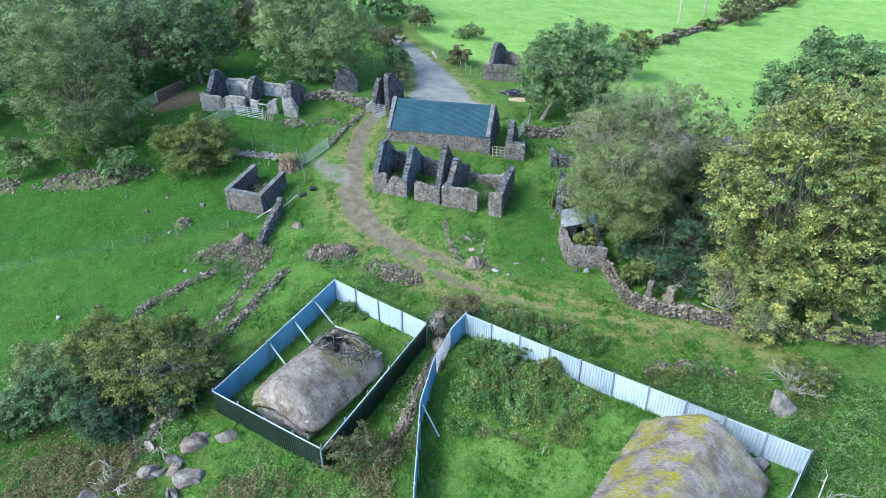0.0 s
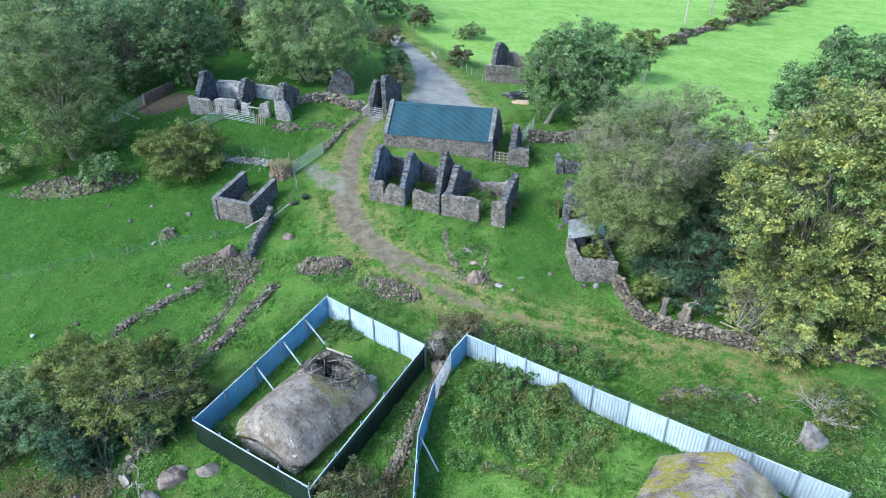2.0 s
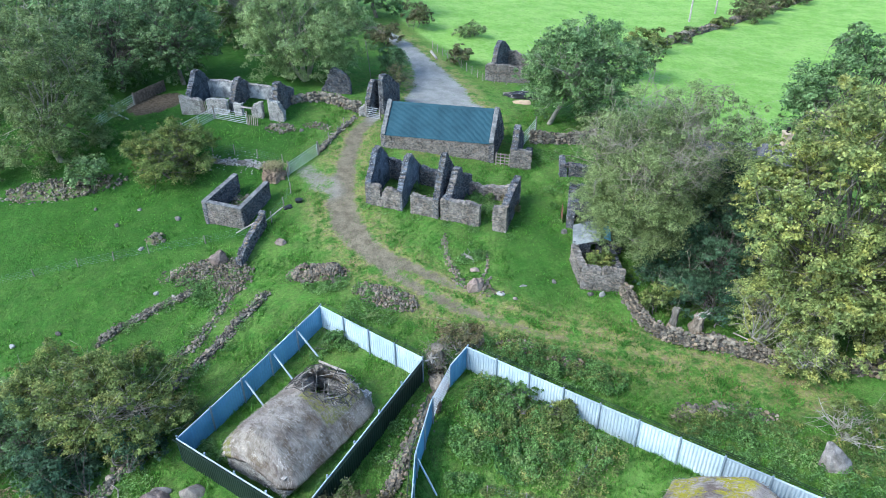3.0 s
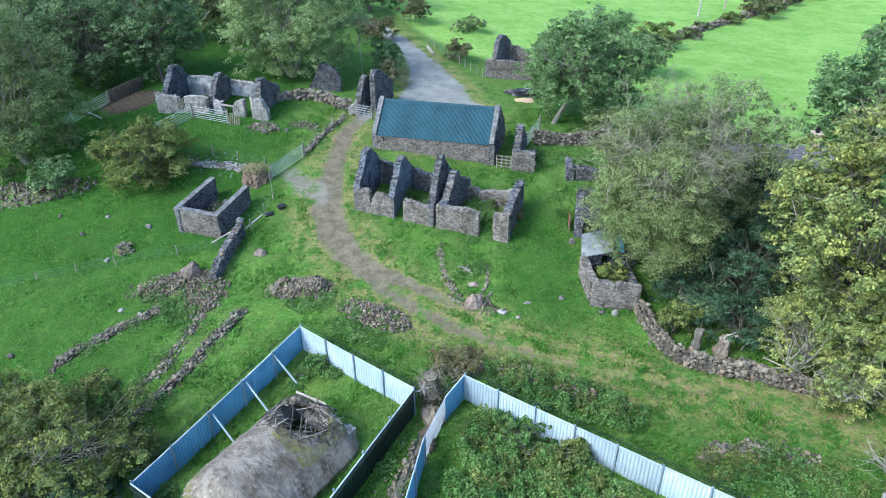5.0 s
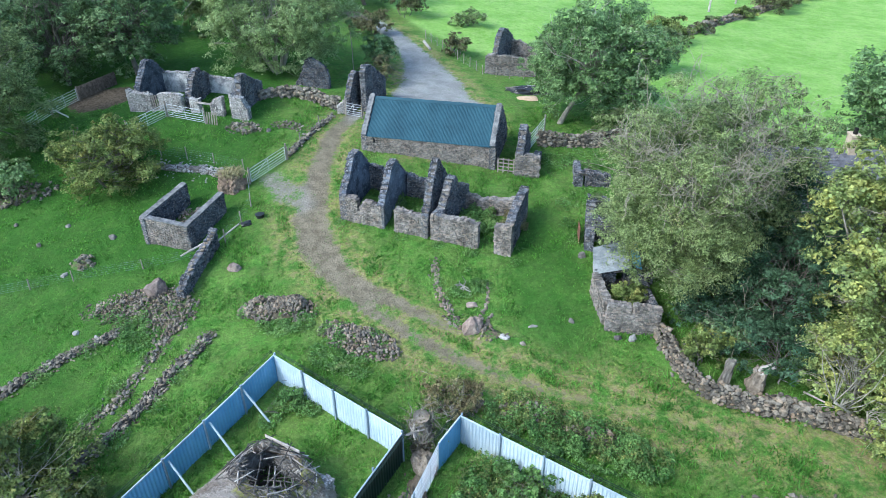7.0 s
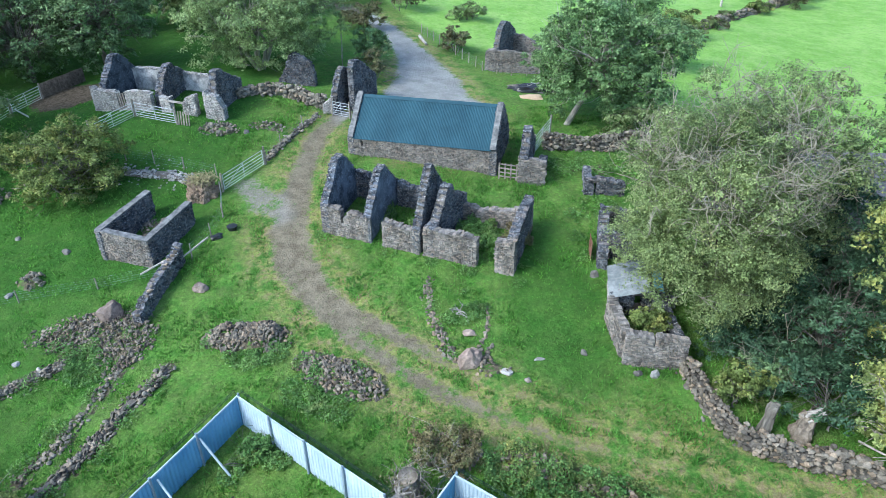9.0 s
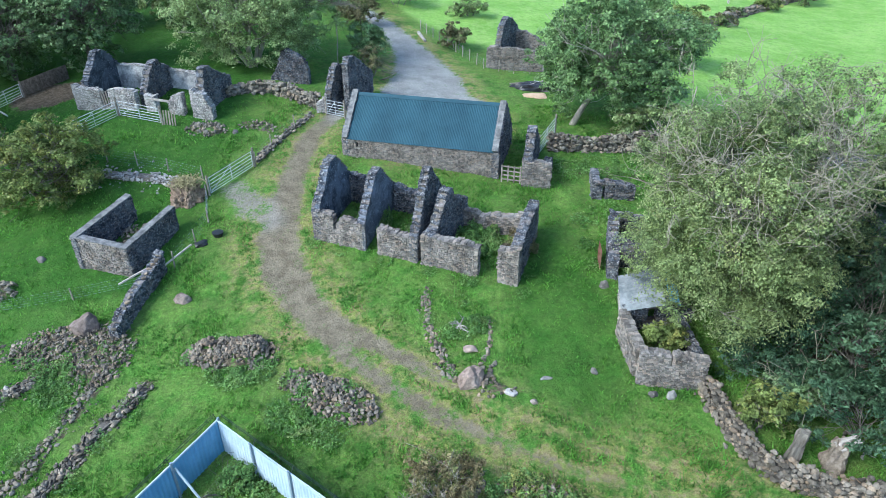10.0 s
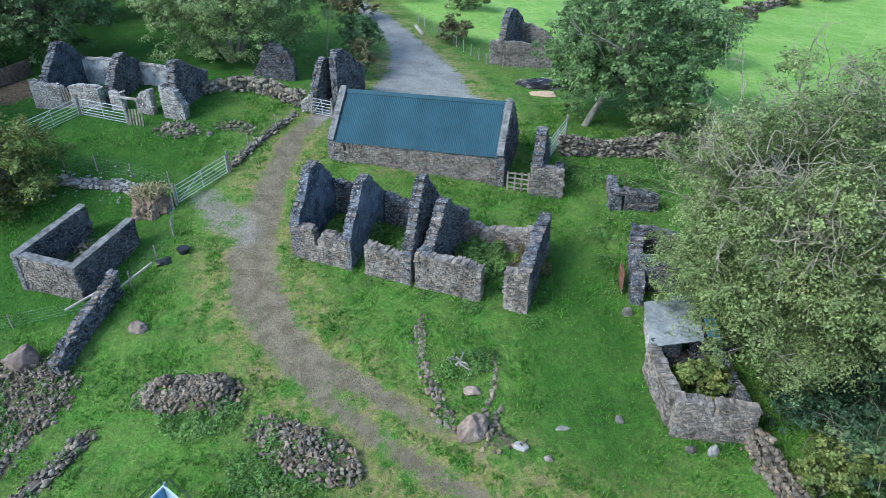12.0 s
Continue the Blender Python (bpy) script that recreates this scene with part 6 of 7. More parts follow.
    tree("leafy elder bush in the hoarded plot", 4.6, 38.0, 2, 0.9, (1.3, 1.1, 0.9), LEAF_WEED, 0.13, 1800, 24, 0.45, 0.05, BARK, 178, stems=3, name="bush", category="bush")
    tree("leafy bramble bush in the hoarded plot", 7.4, 36.1, 2, 0.8, (1.4, 1.0, 0.8), LEAF_BUSH, 0.13, 1800, 24, 0.45, 0.05, BARK, 179, stems=3, name="bush", category="bush")
    tree("leafy shrub inside the hoarding's corner", -8.2, 44.5, 2, 0.6, (0.9, 0.7, 0.6), LEAF_WEED, 0.12, 1000, 16, 0.35, 0.04, BARK, 180, stems=3, name="bush", category="bush")
    grass("tufts of green meadow grass", 160000, (-38, 28, 23, 82), 91)
    grass("long grass inside the hoardings", 9000, (-16, 20, 26, 46), 92, 0.3)


plant_all()


# ---- dry-stone walls, heaps and boulders ----
def along(points, step):
    """Places at even steps along a line, with the way there."""
    out = []
    for (x0, y0), (x1, y1) in zip(points, points[1:]):
        run = math.hypot(x1 - x0, y1 - y0)
        k = max(1, int(run / step))
        for i in range(k):
            f = i / k
            out.append((x0 + (x1 - x0) * f, y0 + (y1 - y0) * f, (x1 - x0) / run, (y1 - y0) / run))
    return out


def dry_wall(label, points, high, wide, stones=RUBBLE, single=150, size=0.36, seed=0, gappy=0.0, name="dry_stone_wall", spill=0):
    rng = random.Random(seed)
    ob = thing(name, label, "stone wall")
    core = Build()
    ring = []
    line = along(points, 0.5)
    for k, (x, y, dx, dy) in enumerate(line):
        g = gz(x, y)
        h = high * (0.72 + 0.35 * noise.noise(Vector((x * 0.5, y * 0.5, seed)))) * (0.3 if k in (0, len(line) - 1) else 1)
        for off, z in ((-0.42, -0.3), (-0.30, h * 0.8 - (0.15 if high < 0.16 else 0)), (0.30, h * 0.8 - (0.15 if high < 0.16 else 0)), (0.42, -0.3)):
            ring.append((x - dy * off * wide, y + dx * off * wide, g + z))
    count = len(line)
    faces = [(4 * i + j, 4 * i + (j + 1) % 4, 4 * i + 4 + (j + 1) % 4, 4 * i + 4 + j) for i in range(count - 1) for j in range(4)]
    core.add(ring, faces + [(3, 2, 1, 0), (4 * count - 4, 4 * count - 3, 4 * count - 2, 4 * count - 1)])
    heart = part("core", core, MORTAR, ob)
    places = []
    for x, y, dx, dy in along(points, size * 0.62):
        g = gz(x, y)
        h = high * (0.85 + 0.4 * noise.noise(Vector((x * 0.5, y * 0.5, seed))))
        if gappy and noise.noise(Vector((x * 0.8, y * 0.8, seed + 9))) > 0.55 - gappy:
            h *= 0.35
        z = 0.05
        while z < h:
            for side in (-1, 1):
                w = size * rng.choice((0.5, 0.7, 0.85, 1.0, 1.2, 1.5))
                off = side * wide * (0.46 - 0.16 * z / max(high, 0.1)) + rng.gauss(0, 0.09)
                m = Matrix.Translation((x - dy * off + rng.uniform(-0.1, 0.1), y + dx * off + rng.uniform(-0.1, 0.1), g + z + rng.uniform(-0.04, 0.06))) @ pose(0, 0, 0, rng.uniform(-25, 25), rng.uniform(-25, 25), math.degrees(math.atan2(dy, dx)) + rng.uniform(-40, 40))
                places.append(m @ Matrix.Diagonal((w, w * rng.uniform(0.7, 0.95), w * rng.uniform(0.5, 0.8), 1)))
            z += size * 0.48
        for _ in range(spill):
            off, slip = rng.gauss(0, wide * 0.62), rng.uniform(-0.3, 0.3)
            w = size * rng.choice((0.3, 0.4, 0.5, 0.7, 1.0))
            px, py = x - dy * off + dx * slip, y + dx * off + dy * slip
            m = Matrix.Translation((px, py, gz(px, py) + max(0.0, h * (1 - abs(off) / wide)) + rng.uniform(-0.03, 0.05))) @ pose(0, 0, 0, rng.uniform(0, 360), rng.uniform(-40, 40), rng.uniform(0, 360))
            places.append(m @ Matrix.Diagonal((w, w * 0.8, w * 0.62, 1)))
        w = size * rng.uniform(0.8, 1.4)
        m = Matrix.Translation((x + rng.uniform(-0.1, 0.1), y + rng.uniform(-0.1, 0.1), g + h)) @ pose(0, 0, 0, rng.uniform(-30, 30), rng.uniform(-30, 30), rng.uniform(0, 360))
        places.append(m @ Matrix.Diagonal((w, w * 0.85, w * 0.65, 1)))
    rng.shuffle(places)
    stones.lay(places, heart, single, rest="stonework")
    return ob


def heap(label, x, y, rx, ry, turn, high, count, stones=RUBBLE, single=150, size=0.3, seed=0, name="rubble_heap", facing=0.0):
    """A grassed bank with stones showing through; facing: how far the stones keep to its southern side."""
    rng = random.Random(seed)
    ob = thing(name, label, "rubble")
    c, s = math.cos(radians(turn)), math.sin(radians(turn))

    def form(u, v):
        px, py = x + c * u * rx - s * v * ry, y + s * u * rx + c * v * ry
        k = max(0.0, 1 - (u * u + v * v) * (1 + 0.7 * noise.noise(Vector((px * 0.55, py * 0.55, seed + 3)))))
        return px, py, gz(px, py) + high * k ** 0.6 * (0.8 + 0.5 * noise.noise(Vector((px * 0.8, py * 0.8, seed))))
    core = Build()
    rings, sides = 6, 20
    v = [form(0, 0)]
    for i in range(1, rings + 1):
        for j in range(sides):
            a = 2 * math.pi * j / sides
            r = i / rings
            p = form(r * math.cos(a), r * math.sin(a))
            v.append((p[0], p[1], p[2] - 0.08 if i < rings else p[2] - 0.25))
    f = [(0, 1 + j, 1 + (j + 1) % sides) for j in range(sides)]
    f += [(1 + (i - 1) * sides + j, 1 + i * sides + j, 1 + i * sides + (j + 1) % sides, 1 + (i - 1) * sides + (j + 1) % sides) for i in range(1, rings) for j in range(sides)]
    core.add(v, f)
    mound = part("mound", core, BANK, ob, smooth=True)
    places = []
    tries = 0
    while len(places) < count and tries < count * 12:
        tries += 1
        a, r = rng.uniform(0, 2 * math.pi), math.sqrt(rng.random()) * 1.15
        u, v = r * math.cos(a), r * math.sin(a)
        p = form(u, v)
        if noise.noise(Vector((p[0] * 1.1, p[1] * 1.1, seed + 7))) + rng.uniform(-0.25, 0.25) < r * 0.7 - 0.85 or v * facing > rng.uniform(0.0, 0.5):
            continue
        w = size * rng.choice((0.45, 0.6, 0.8, 1.0, 1.0, 1.4)) * rng.uniform(0.8, 1.2)
        m = Matrix.Translation((p[0], p[1], p[2] + rng.uniform(-0.06, 0.1))) @ pose(0, 0, 0, rng.uniform(0, 360), rng.uniform(-40, 40), rng.uniform(0, 360))
        places.append(m @ Matrix.Diagonal((w, w * 0.8, w * 0.62, 1)))
    stones.lay(places, mound, single, rest="loose_rubble")
    return ob


def lump(seed, sx, sy, sz, rough=0.22, detail=3, crumble=0.0, cuts=0):
    """A weathered lump of rock or earth, its foot at the origin. cuts: how many broken flat faces it has."""
    rng = random.Random(seed * 31 + 5)
    planes = [(Vector((rng.gauss(0, 1), rng.gauss(0, 1), rng.gauss(0, 0.8))).normalized(), rng.uniform(0.58, 0.82)) for _ in range(cuts)]
    bm = bmesh.new()
    bmesh.ops.create_icosphere(bm, subdivisions=detail, radius=1.0)
    for v in bm.verts:
        d = v.co.copy()
        r = 1 + rough * noise.noise(d * 1.3 + Vector((seed, 0, 0))) * 1.6 + rough * 0.5 * noise.noise(d * 3.5 + Vector((0, seed, 0)))
        r += crumble * (noise.noise(d * 6 + Vector((seed, 3, 0))) + 0.6 * noise.noise(d * 13 + Vector((seed, 8, 0))))
        facet = max(abs(d.x), abs(d.y), abs(d.z))
        r *= 1 - 0.25 * (facet - 0.6)
        d *= r
        for face, reach in planes:
            d -= face * max(0.0, d.dot(face) - reach) * 0.92
        v.co = Vector((d.x * sx / 2, d.y * sy / 2, max(-0.3, d.z) * sz * 0.75))
    data = bpy.data.meshes.new("rock")
    bm.to_mesh(data)
    bm.free()
    return data


def boulder(label, x, y, sx, sy, sz, turn, mat, seed, name="boulder"):
    data = lump(seed, sx * 1.12, sy * 1.12, sz * 1.12, 0.2, 4 if max(sx, sz) > 0.9 else 3, 0.03, 9)
    data.materials.append(mat)
    ob = tagged(new(name, data), label, "boulder")
    ob.matrix_basis = pose(x, y, gz(x, y) + 0.02, 0, 0, turn)
    return ob


def bank_paint():
    p = Paint("grassed_bank")
    green = p.mix(p.span(p.noise(1.2, 5.0, 0.7), 0.4, 0.62), (0.050, 0.125, 0.020), (0.100, 0.195, 0.040))
    c = p.mix(p.span(p.noise(2.2, 6.0, 0.75), 0.42, 0.54), green, p.mix(p.span(p.noise(5.0), 0.4, 0.6), (0.085, 0.070, 0.048), (0.150, 0.125, 0.088)))
    c = p.vary(p.vary(c, p.noise(24.0, 4.0), 0.5, 1.5), p.noise(8.0, 4.0), 0.6, 1.4)
    return p.finish(c, 0.95, p.noise(14.0, 5.0), 0.9, 0.08, spec=0.15)


BANK = bank_paint()
EARTH = plain_paint("bare_earth", (0.075, 0.060, 0.042), (0.150, 0.125, 0.090), 2.0, 0.95, strength=0.8, dist=0.05, fine=9.0)
ROCK = stone_paint("weathered_rock", (0.110, 0.100, 0.095), (0.260, 0.245, 0.230), (0.44, 0.43, 0.40), 0.42)
ROCK_PINK = stone_paint("pinkish_rock", (0.180, 0.140, 0.118), (0.335, 0.268, 0.230), (0.42, 0.39, 0.35), 0.34, (0.22, 0.155, 0.12))
ROCK_WHITE = stone_paint("white_rock", (0.27, 0.265, 0.25), (0.42, 0.41, 0.39), (0.22, 0.22, 0.19), 0.35)


LICHENED = stone_paint("lichened_rock", (0.150, 0.135, 0.125), (0.300, 0.275, 0.260), (0.62, 0.60, 0.55), 0.42)


def standing_stone(x, y):
    """A leaning wedge of rock, broad at the foot and drawn to a blunt point."""
    data = lump(8, 2.0, 1.4, 1.0, 0.16, 4, 0.03)
    for v in data.vertices:
        up = max(0.0, v.co.z) / 0.75
        pull = 1 - 0.55 * min(1, up) ** 1.3
        v.co = Vector((v.co.x * pull - 0.95 * up, v.co.y * pull + 0.1 * up, v.co.z * 2.75))
    data.materials.append(LICHENED)
    ob = tagged(new("standing_stone", data), "tall pointed standing stone patched with white lichen", "boulder")
    ob.matrix_basis = pose(x, y, gz(x, y) + 0.02, 0, 0, 8)


def stonework():
    lane = [(14.3, 49.2), (14.6, 47.8), (14.9, 45.8), (16.0, 44.2), (18.3, 43.3), (20.4, 42.7), (22.2, 41.8), (24.6, 41.1), (28.0, 40.8), (34.0, 39.9), (44.0, 38.6)]
    dry_wall("curving dry-stone wall of pale rounded stones beside the lane", lane, 1.05, 0.8, RUBBLE_WARM, 300, 0.3, 1)
    dry_wall("arc of half-buried garden stones by the boulder", [(0.6, 51.2), (1.1, 50.5), (1.9, 50.0), (2.9, 49.9), (3.5, 50.5), (3.8, 51.4)], 0.05, 0.3, RUBBLE_WARM, 60, 0.3, 16, 0.2)
    dry_wall("tumbled dry-stone wall running down the slope", [(-14.7, 50.5), (-16.2, 48.0), (-17.1, 45.8), (-18.4, 43.6), (-19.2, 42.4), (-20.8, 39.5)], 0.32, 0.7, RUBBLE, 220, 0.27, 2, 0.3, spill=3)
    dry_wall("tumbled dry-stone wall sunk in the grass", [(-17.2, 52.0), (-18.4, 48.3), (-19.2, 45.6), (-20.4, 43.8)], 0.14, 0.7, RUBBLE, 150, 0.25, 3, 0.35, spill=3)
    dry_wall("remains of a stone wall above the thicket", [(-21.2, 51.4), (-24.1, 49.6), (-26.4, 47.8), (-27.4, 46.4)], 0.25, 0.7, RUBBLE, 150, 0.27, 4, 0.35, spill=3)
    ob = thing("ruined_wall_end", "dark rubble wall with pale capstones running down from the pen", "stone wall")
    masonry(ob, "wall", (-17.45, 54.0), (-16.4, 59.3), 0.55, ragged([(0, gz(-17.4, 54) + 0.7), (1.5, gz(-17.1, 55.5) + 1.1), (5.4, gz(-16.4, 59.3) + 1.25)], 55, 0.2), GREY, (), 120, 0.95, 55)
    rng = random.Random(56)
    for i in range(15):
        f = i / 14
        x, y = -17.65 + 1.0 * f, 54.1 + 5.1 * f
        m = Matrix.Translation((x + rng.uniform(-0.05, 0.05), y, gz(x, y) + (0.72 + 0.42 * min(1, f * 3.4)) + 0.08 * f)) @ pose(0, 0, 0, rng.uniform(-15, 15), rng.uniform(-15, 15), rng.uniform(60, 100))
        stone = new("capstone", RUBBLE_WARM.kinds[i % 5])
        stone.parent = ob
        w = rng.uniform(0.3, 0.45)
        stone.matrix_basis = m @ Matrix.Diagonal((w, w * 1.2, w * 0.6, 1))
    dry_wall("low line of stones marking an old garden", [(0.05, 57.0), (0.1, 54.7), (0.45, 53.0), (1.0, 51.6), (1.7, 50.4)], 0.08, 0.4, RUBBLE_WARM, 120, 0.26, 6, 0.3, spill=2)
    dry_wall("half-buried stone kerb of an old garden", [(3.75, 54.3), (3.6, 52.6), (3.0, 50.8), (2.6, 50.2)], 0.05, 0.3, RUBBLE_WARM, 60, 0.24, 7, 0.2, spill=1)
    dry_wall("mossy low wall with weeds beside the lane", [(14.6, 36.2), (15.8, 37.0), (18.0, 37.1), (20.0, 36.4), (21.2, 35.9)], 0.28, 0.9, RUBBLE_WARM, 150, 0.27, 8, 0.6, spill=2)
    dry_wall("rough field wall between the ruins and the road gate", [(-18.3, 79.8), (-16.5, 81.4), (-14.5, 81.7), (-11.8, 80.6), (-9.4, 78.9)], 1.1, 0.7, RUBBLE, 200, 0.42, 9)
    dry_wall("low wall of whitish stones behind the bush", [(-24.0, 68.7), (-21.5, 68.3), (-19.6, 68.1), (-18.2, 67.6)], 0.28, 1.2, Stones(ROCK_WHITE, False, 6, 5), 80, 0.26, 10, 0.3, spill=3)
    dry_wall("old boundary wall across the pasture", [(30.5, 107.5), (42.4, 121.8), (60, 140.4), (82, 163)], 0.9, 0.9, RUBBLE_WARM, 120, 0.75, 11)
    dry_wall("straight rubble wall behind the byre stub", [(9.4, 73.0), (12.6, 73.1), (15.9, 73.2), (19, 73.0)], 1.6, 0.6, RUBBLE, 120, 0.32, 12)
    dry_wall("overgrown boundary stones between the hoardings", [(-0.4, 39.3), (-1.9, 36.0), (-2.9, 32.8), (-4.0, 29.6)], 0.25, 0.8, RUBBLE_WARM, 150, 0.28, 13, 0.25, spill=2)
    dry_wall("tumbled stones along the bank below the thicket", [(-18.8, 39.6), (-19.8, 37.0), (-20.9, 34.4), (-22.2, 31.4)], 0.25, 0.8, RUBBLE, 120, 0.34, 14, 0.3, spill=2)
    dry_wall("stone edging at the foot of the wire fence", [(-13.0, 70.2), (-12.4, 72.0), (-11.2, 75.0), (-10.0, 77.8)], 0.25, 0.5, RUBBLE, 80, 0.3, 15, 0.1)
    heap("large heap of grey field stones by the track", -10.6, 52.4, 2.5, 1.0, -4, 0.9, 900, RUBBLE_WARM, 160, 0.26, 21)
    heap("spread heap of field stones with nettles", -4.8, 49.3, 2.7, 1.1, -28, 0.55, 680, RUBBLE_WARM, 150, 0.26, 22)
    heap("sprawling rubble from a fallen building", -21.0, 53.8, 3.3, 1.3, 8, 0.35, 760, RUBBLE_WARM, 150, 0.21, 23)
    heap("sprawling rubble from a fallen wall", -17.9, 52.6, 1.5, 2.2, -10, 0.25, 520, RUBBLE_WARM, 120, 0.21, 24)
    heap("rubble lying inside the pen", -19.3, 62.0, 1.3, 1.6, 0, 0.35, 150, RUBBLE, 80, 0.3, 25)
    heap("stones fallen from the ruined cottage", -17.8, 74.2, 1.5, 0.9, 0, 0.4, 110, RUBBLE, 80, 0.32, 26)
    heap("scattered stones in the small paddock", -14.0, 75.2, 1.6, 0.8, -20, 0.2, 60, RUBBLE, 60, 0.26, 27)
    heap("stones scattered below the boulder", 3.2, 49.7, 1.5, 0.6, -12, 0.2, 60, RUBBLE_WARM, 60, 0.3, 28)
    heap("weedy stone heap along the hoarding", 5.4, 43.2, 1.9, 0.8, -26, 0.5, 130, RUBBLE_WARM, 90, 0.32, 29)
    heap("weedy stone heap along the hoarding", 8.9, 41.3, 1.9, 0.8, -26, 0.45, 120, RUBBLE_WARM, 90, 0.32, 30)
    heap("stone heap under the dry bush", 1.2, 44.2, 1.5, 1.1, 0, 0.55, 120, RUBBLE_WARM, 90, 0.32, 31)
    heap("bank of loose grey stones under the tall tree", -39.0, 66.5, 6.0, 1.7, 4, 0.6, 520, RUBBLE, 120, 0.34, 32)
    heap("loose stones in the boggy corner", -49.0, 66.0, 2.0, 1.4, 4, 0.5, 110, RUBBLE, 60, 0.34, 33)
    heap("small heap of stones in the meadow", -26.6, 58.2, 0.9, 0.7, 4, 0.4, 50, RUBBLE, 50, 0.3, 34)
    boulder("pinkish angular boulder beside the track", 2.4, 50.0, 1.5, 1.2, 1.1, 20, ROCK_PINK, 1)
    boulder("rounded grey boulder on the verge", -14.65, 56.8, 1.0, 0.9, 0.55, 0, ROCK_PINK, 2)
    boulder("upright pinkish boulder on the rubble", -19.7, 54.8, 1.6, 1.1, 1.4, 30, ROCK_PINK, 3)
    boulder("flat pale stone in the grass", 4.5, 49.2, 0.8, 0.5, 0.22, -20, ROCK_WHITE, 4)
    boulder("flat pale stone in the grass", 6.4, 50.1, 0.8, 0.35, 0.14, 0, ROCK_WHITE, 5)
    boulder("small stone in the grass", 5.6, 48.6, 0.4, 0.35, 0.2, 0, ROCK, 6)
    boulder("well-shaped grey stone in the garden ring", 2.5, 52.2, 0.9, 0.6, 0.25, 0, ROCK_PINK, 7)
    standing_stone(22.85, 32.5)
    boulder("broad pinkish boulder below the hoarding", -17.7, 32.4, 2.0, 1.5, 0.9, 10, ROCK_PINK, 9)
    boulder("blocky grey boulder below the hoarding", -15.3, 32.7, 1.5, 1.2, 0.95, -20, ROCK, 10)
    boulder("smooth grey boulder on the bank", -20.2, 30.2, 1.5, 1.3, 1.1, 40, ROCK, 11)
    boulder("broad pale boulder on the bank", -17.2, 29.5, 2.3, 1.6, 0.9, 0, ROCK, 12)
    boulder("grey boulder half sunk in bracken", -23.6, 28.4, 1.8, 1.4, 0.9, 0, ROCK, 13)
    boulder("slab of grey rock on the bank", -18.6, 31.0, 1.6, 1.0, 0.5, -30, ROCK, 14)
    boulder("grey boulder half hidden by weeds", 19.4, 27.9, 1.1, 0.9, 0.8, 0, ROCK, 15)
    rng = random.Random(78)
    for i in range(22):
        x, y = rng.uniform(-26, -16.5), rng.uniform(26.5, 33.5)
        boulder("grey rock lying on the bracken bank", x, y, rng.uniform(0.5, 1.5), rng.uniform(0.4, 1.1), rng.uniform(0.35, 0.8), rng.uniform(0, 180), (ROCK, ROCK_PINK, ROCK)[i % 3], 130 + i, "field_stone")
    rng = random.Random(77)
    for i, (x, y) in enumerate(((-31.2, 48.0), (-34.5, 47.0), (-29.8, 42.4), (-31.0, 38.3), (-27.5, 57.2), (-31.0, 60.5), (-34.0, 63.0), (-24.3, 51.6), (-25.2, 60.8), (-29.4, 62.4), (-22.6, 51.0), (-15.5, 74.0), (-33.6, 35.6), (-10.6, 53.4), (10.7, 57.2), (11.6, 49.0), (12.5, 48.9), (8.9, 50.5))):
        boulder("stone lying loose in the grass", x, y, rng.uniform(0.35, 0.75), rng.uniform(0.3, 0.6), rng.uniform(0.2, 0.45), rng.uniform(0, 180), (ROCK, ROCK_WHITE, ROCK)[i % 3], 30 + i, "field_stone")


stonework()


# ---- gates and fences ----
def field_gate(label, a, b, high=1.15, rails=6, mat=GALVANISED, posts=TIMBER, lift=0.12):
    ob = thing("field_gate", label, "gate", "field gates")
    a, b = Vector(a), Vector(b)
    za, zb = gz(*a) + lift, gz(*b) + lift

    def p(f, h):
        c = a.lerp(b, f)
        return (c.x, c.y, za + (zb - za) * f + h)
    for k in range(rails):
        h = high * (k / (rails - 1)) ** 1.15
        shape = Build()
        shape.tube([p(0, h), p(1, h)], [0.026, 0.026], 6)
        part("rail", shape, mat, ob)
    for f in (0, 0.5, 1):
        shape = Build()
        shape.tube([p(f, 0), p(f, high)], [0.03, 0.03], 6)
        part("upright", shape, mat, ob)
    shape = Build()
    shape.tube([p(0.02, 0.05), p(0.5, high - 0.05)], [0.02, 0.02], 5)
    part("brace", shape, mat, ob)
    for f in (-0.04, 1.04):
        shape = Build()
        c = p(f, 0)
        shape.tube([(c[0], c[1], c[2] - 0.5), (c[0], c[1], c[2] + high + 0.25)], [0.085, 0.075], 8)
        part("gate_post", shape, posts, ob)
    return ob


def wire_fence(label, points, step=2.4, high=1.15, strands=4, mat=TIMBER):
    ob = thing("wire_fence", label, "fence")
    rng = random.Random(len(points) + int(points[0][0] * 10))
    marks = [(x, y) for x, y, _, _ in along(points, step)] + [points[-1]]
    tops = []
    for x, y in marks:
        g = gz(x, y)
        lean = (rng.uniform(-0.06, 0.06), rng.uniform(-0.06, 0.06))
        shape = Build()
        shape.tube([(x, y, g - 0.3), (x + lean[0], y + lean[1], g + high * rng.uniform(0.95, 1.1))], [0.055, 0.045], 6)
        part("post", shape, mat, ob)
        tops.append((x, y, g, lean))
    for k in range(strands):
        shape = Build()
        f = (k + 0.7) / strands
        line = [(x0 + l0[0] * f, y0 + l0[1] * f, g0 + high * f * 0.95) for x0, y0, g0, l0 in tops]
        shape.tube(line, [0.003] * len(line), 4)
        part("strand", shape, POST_GREY, ob)
    return ob


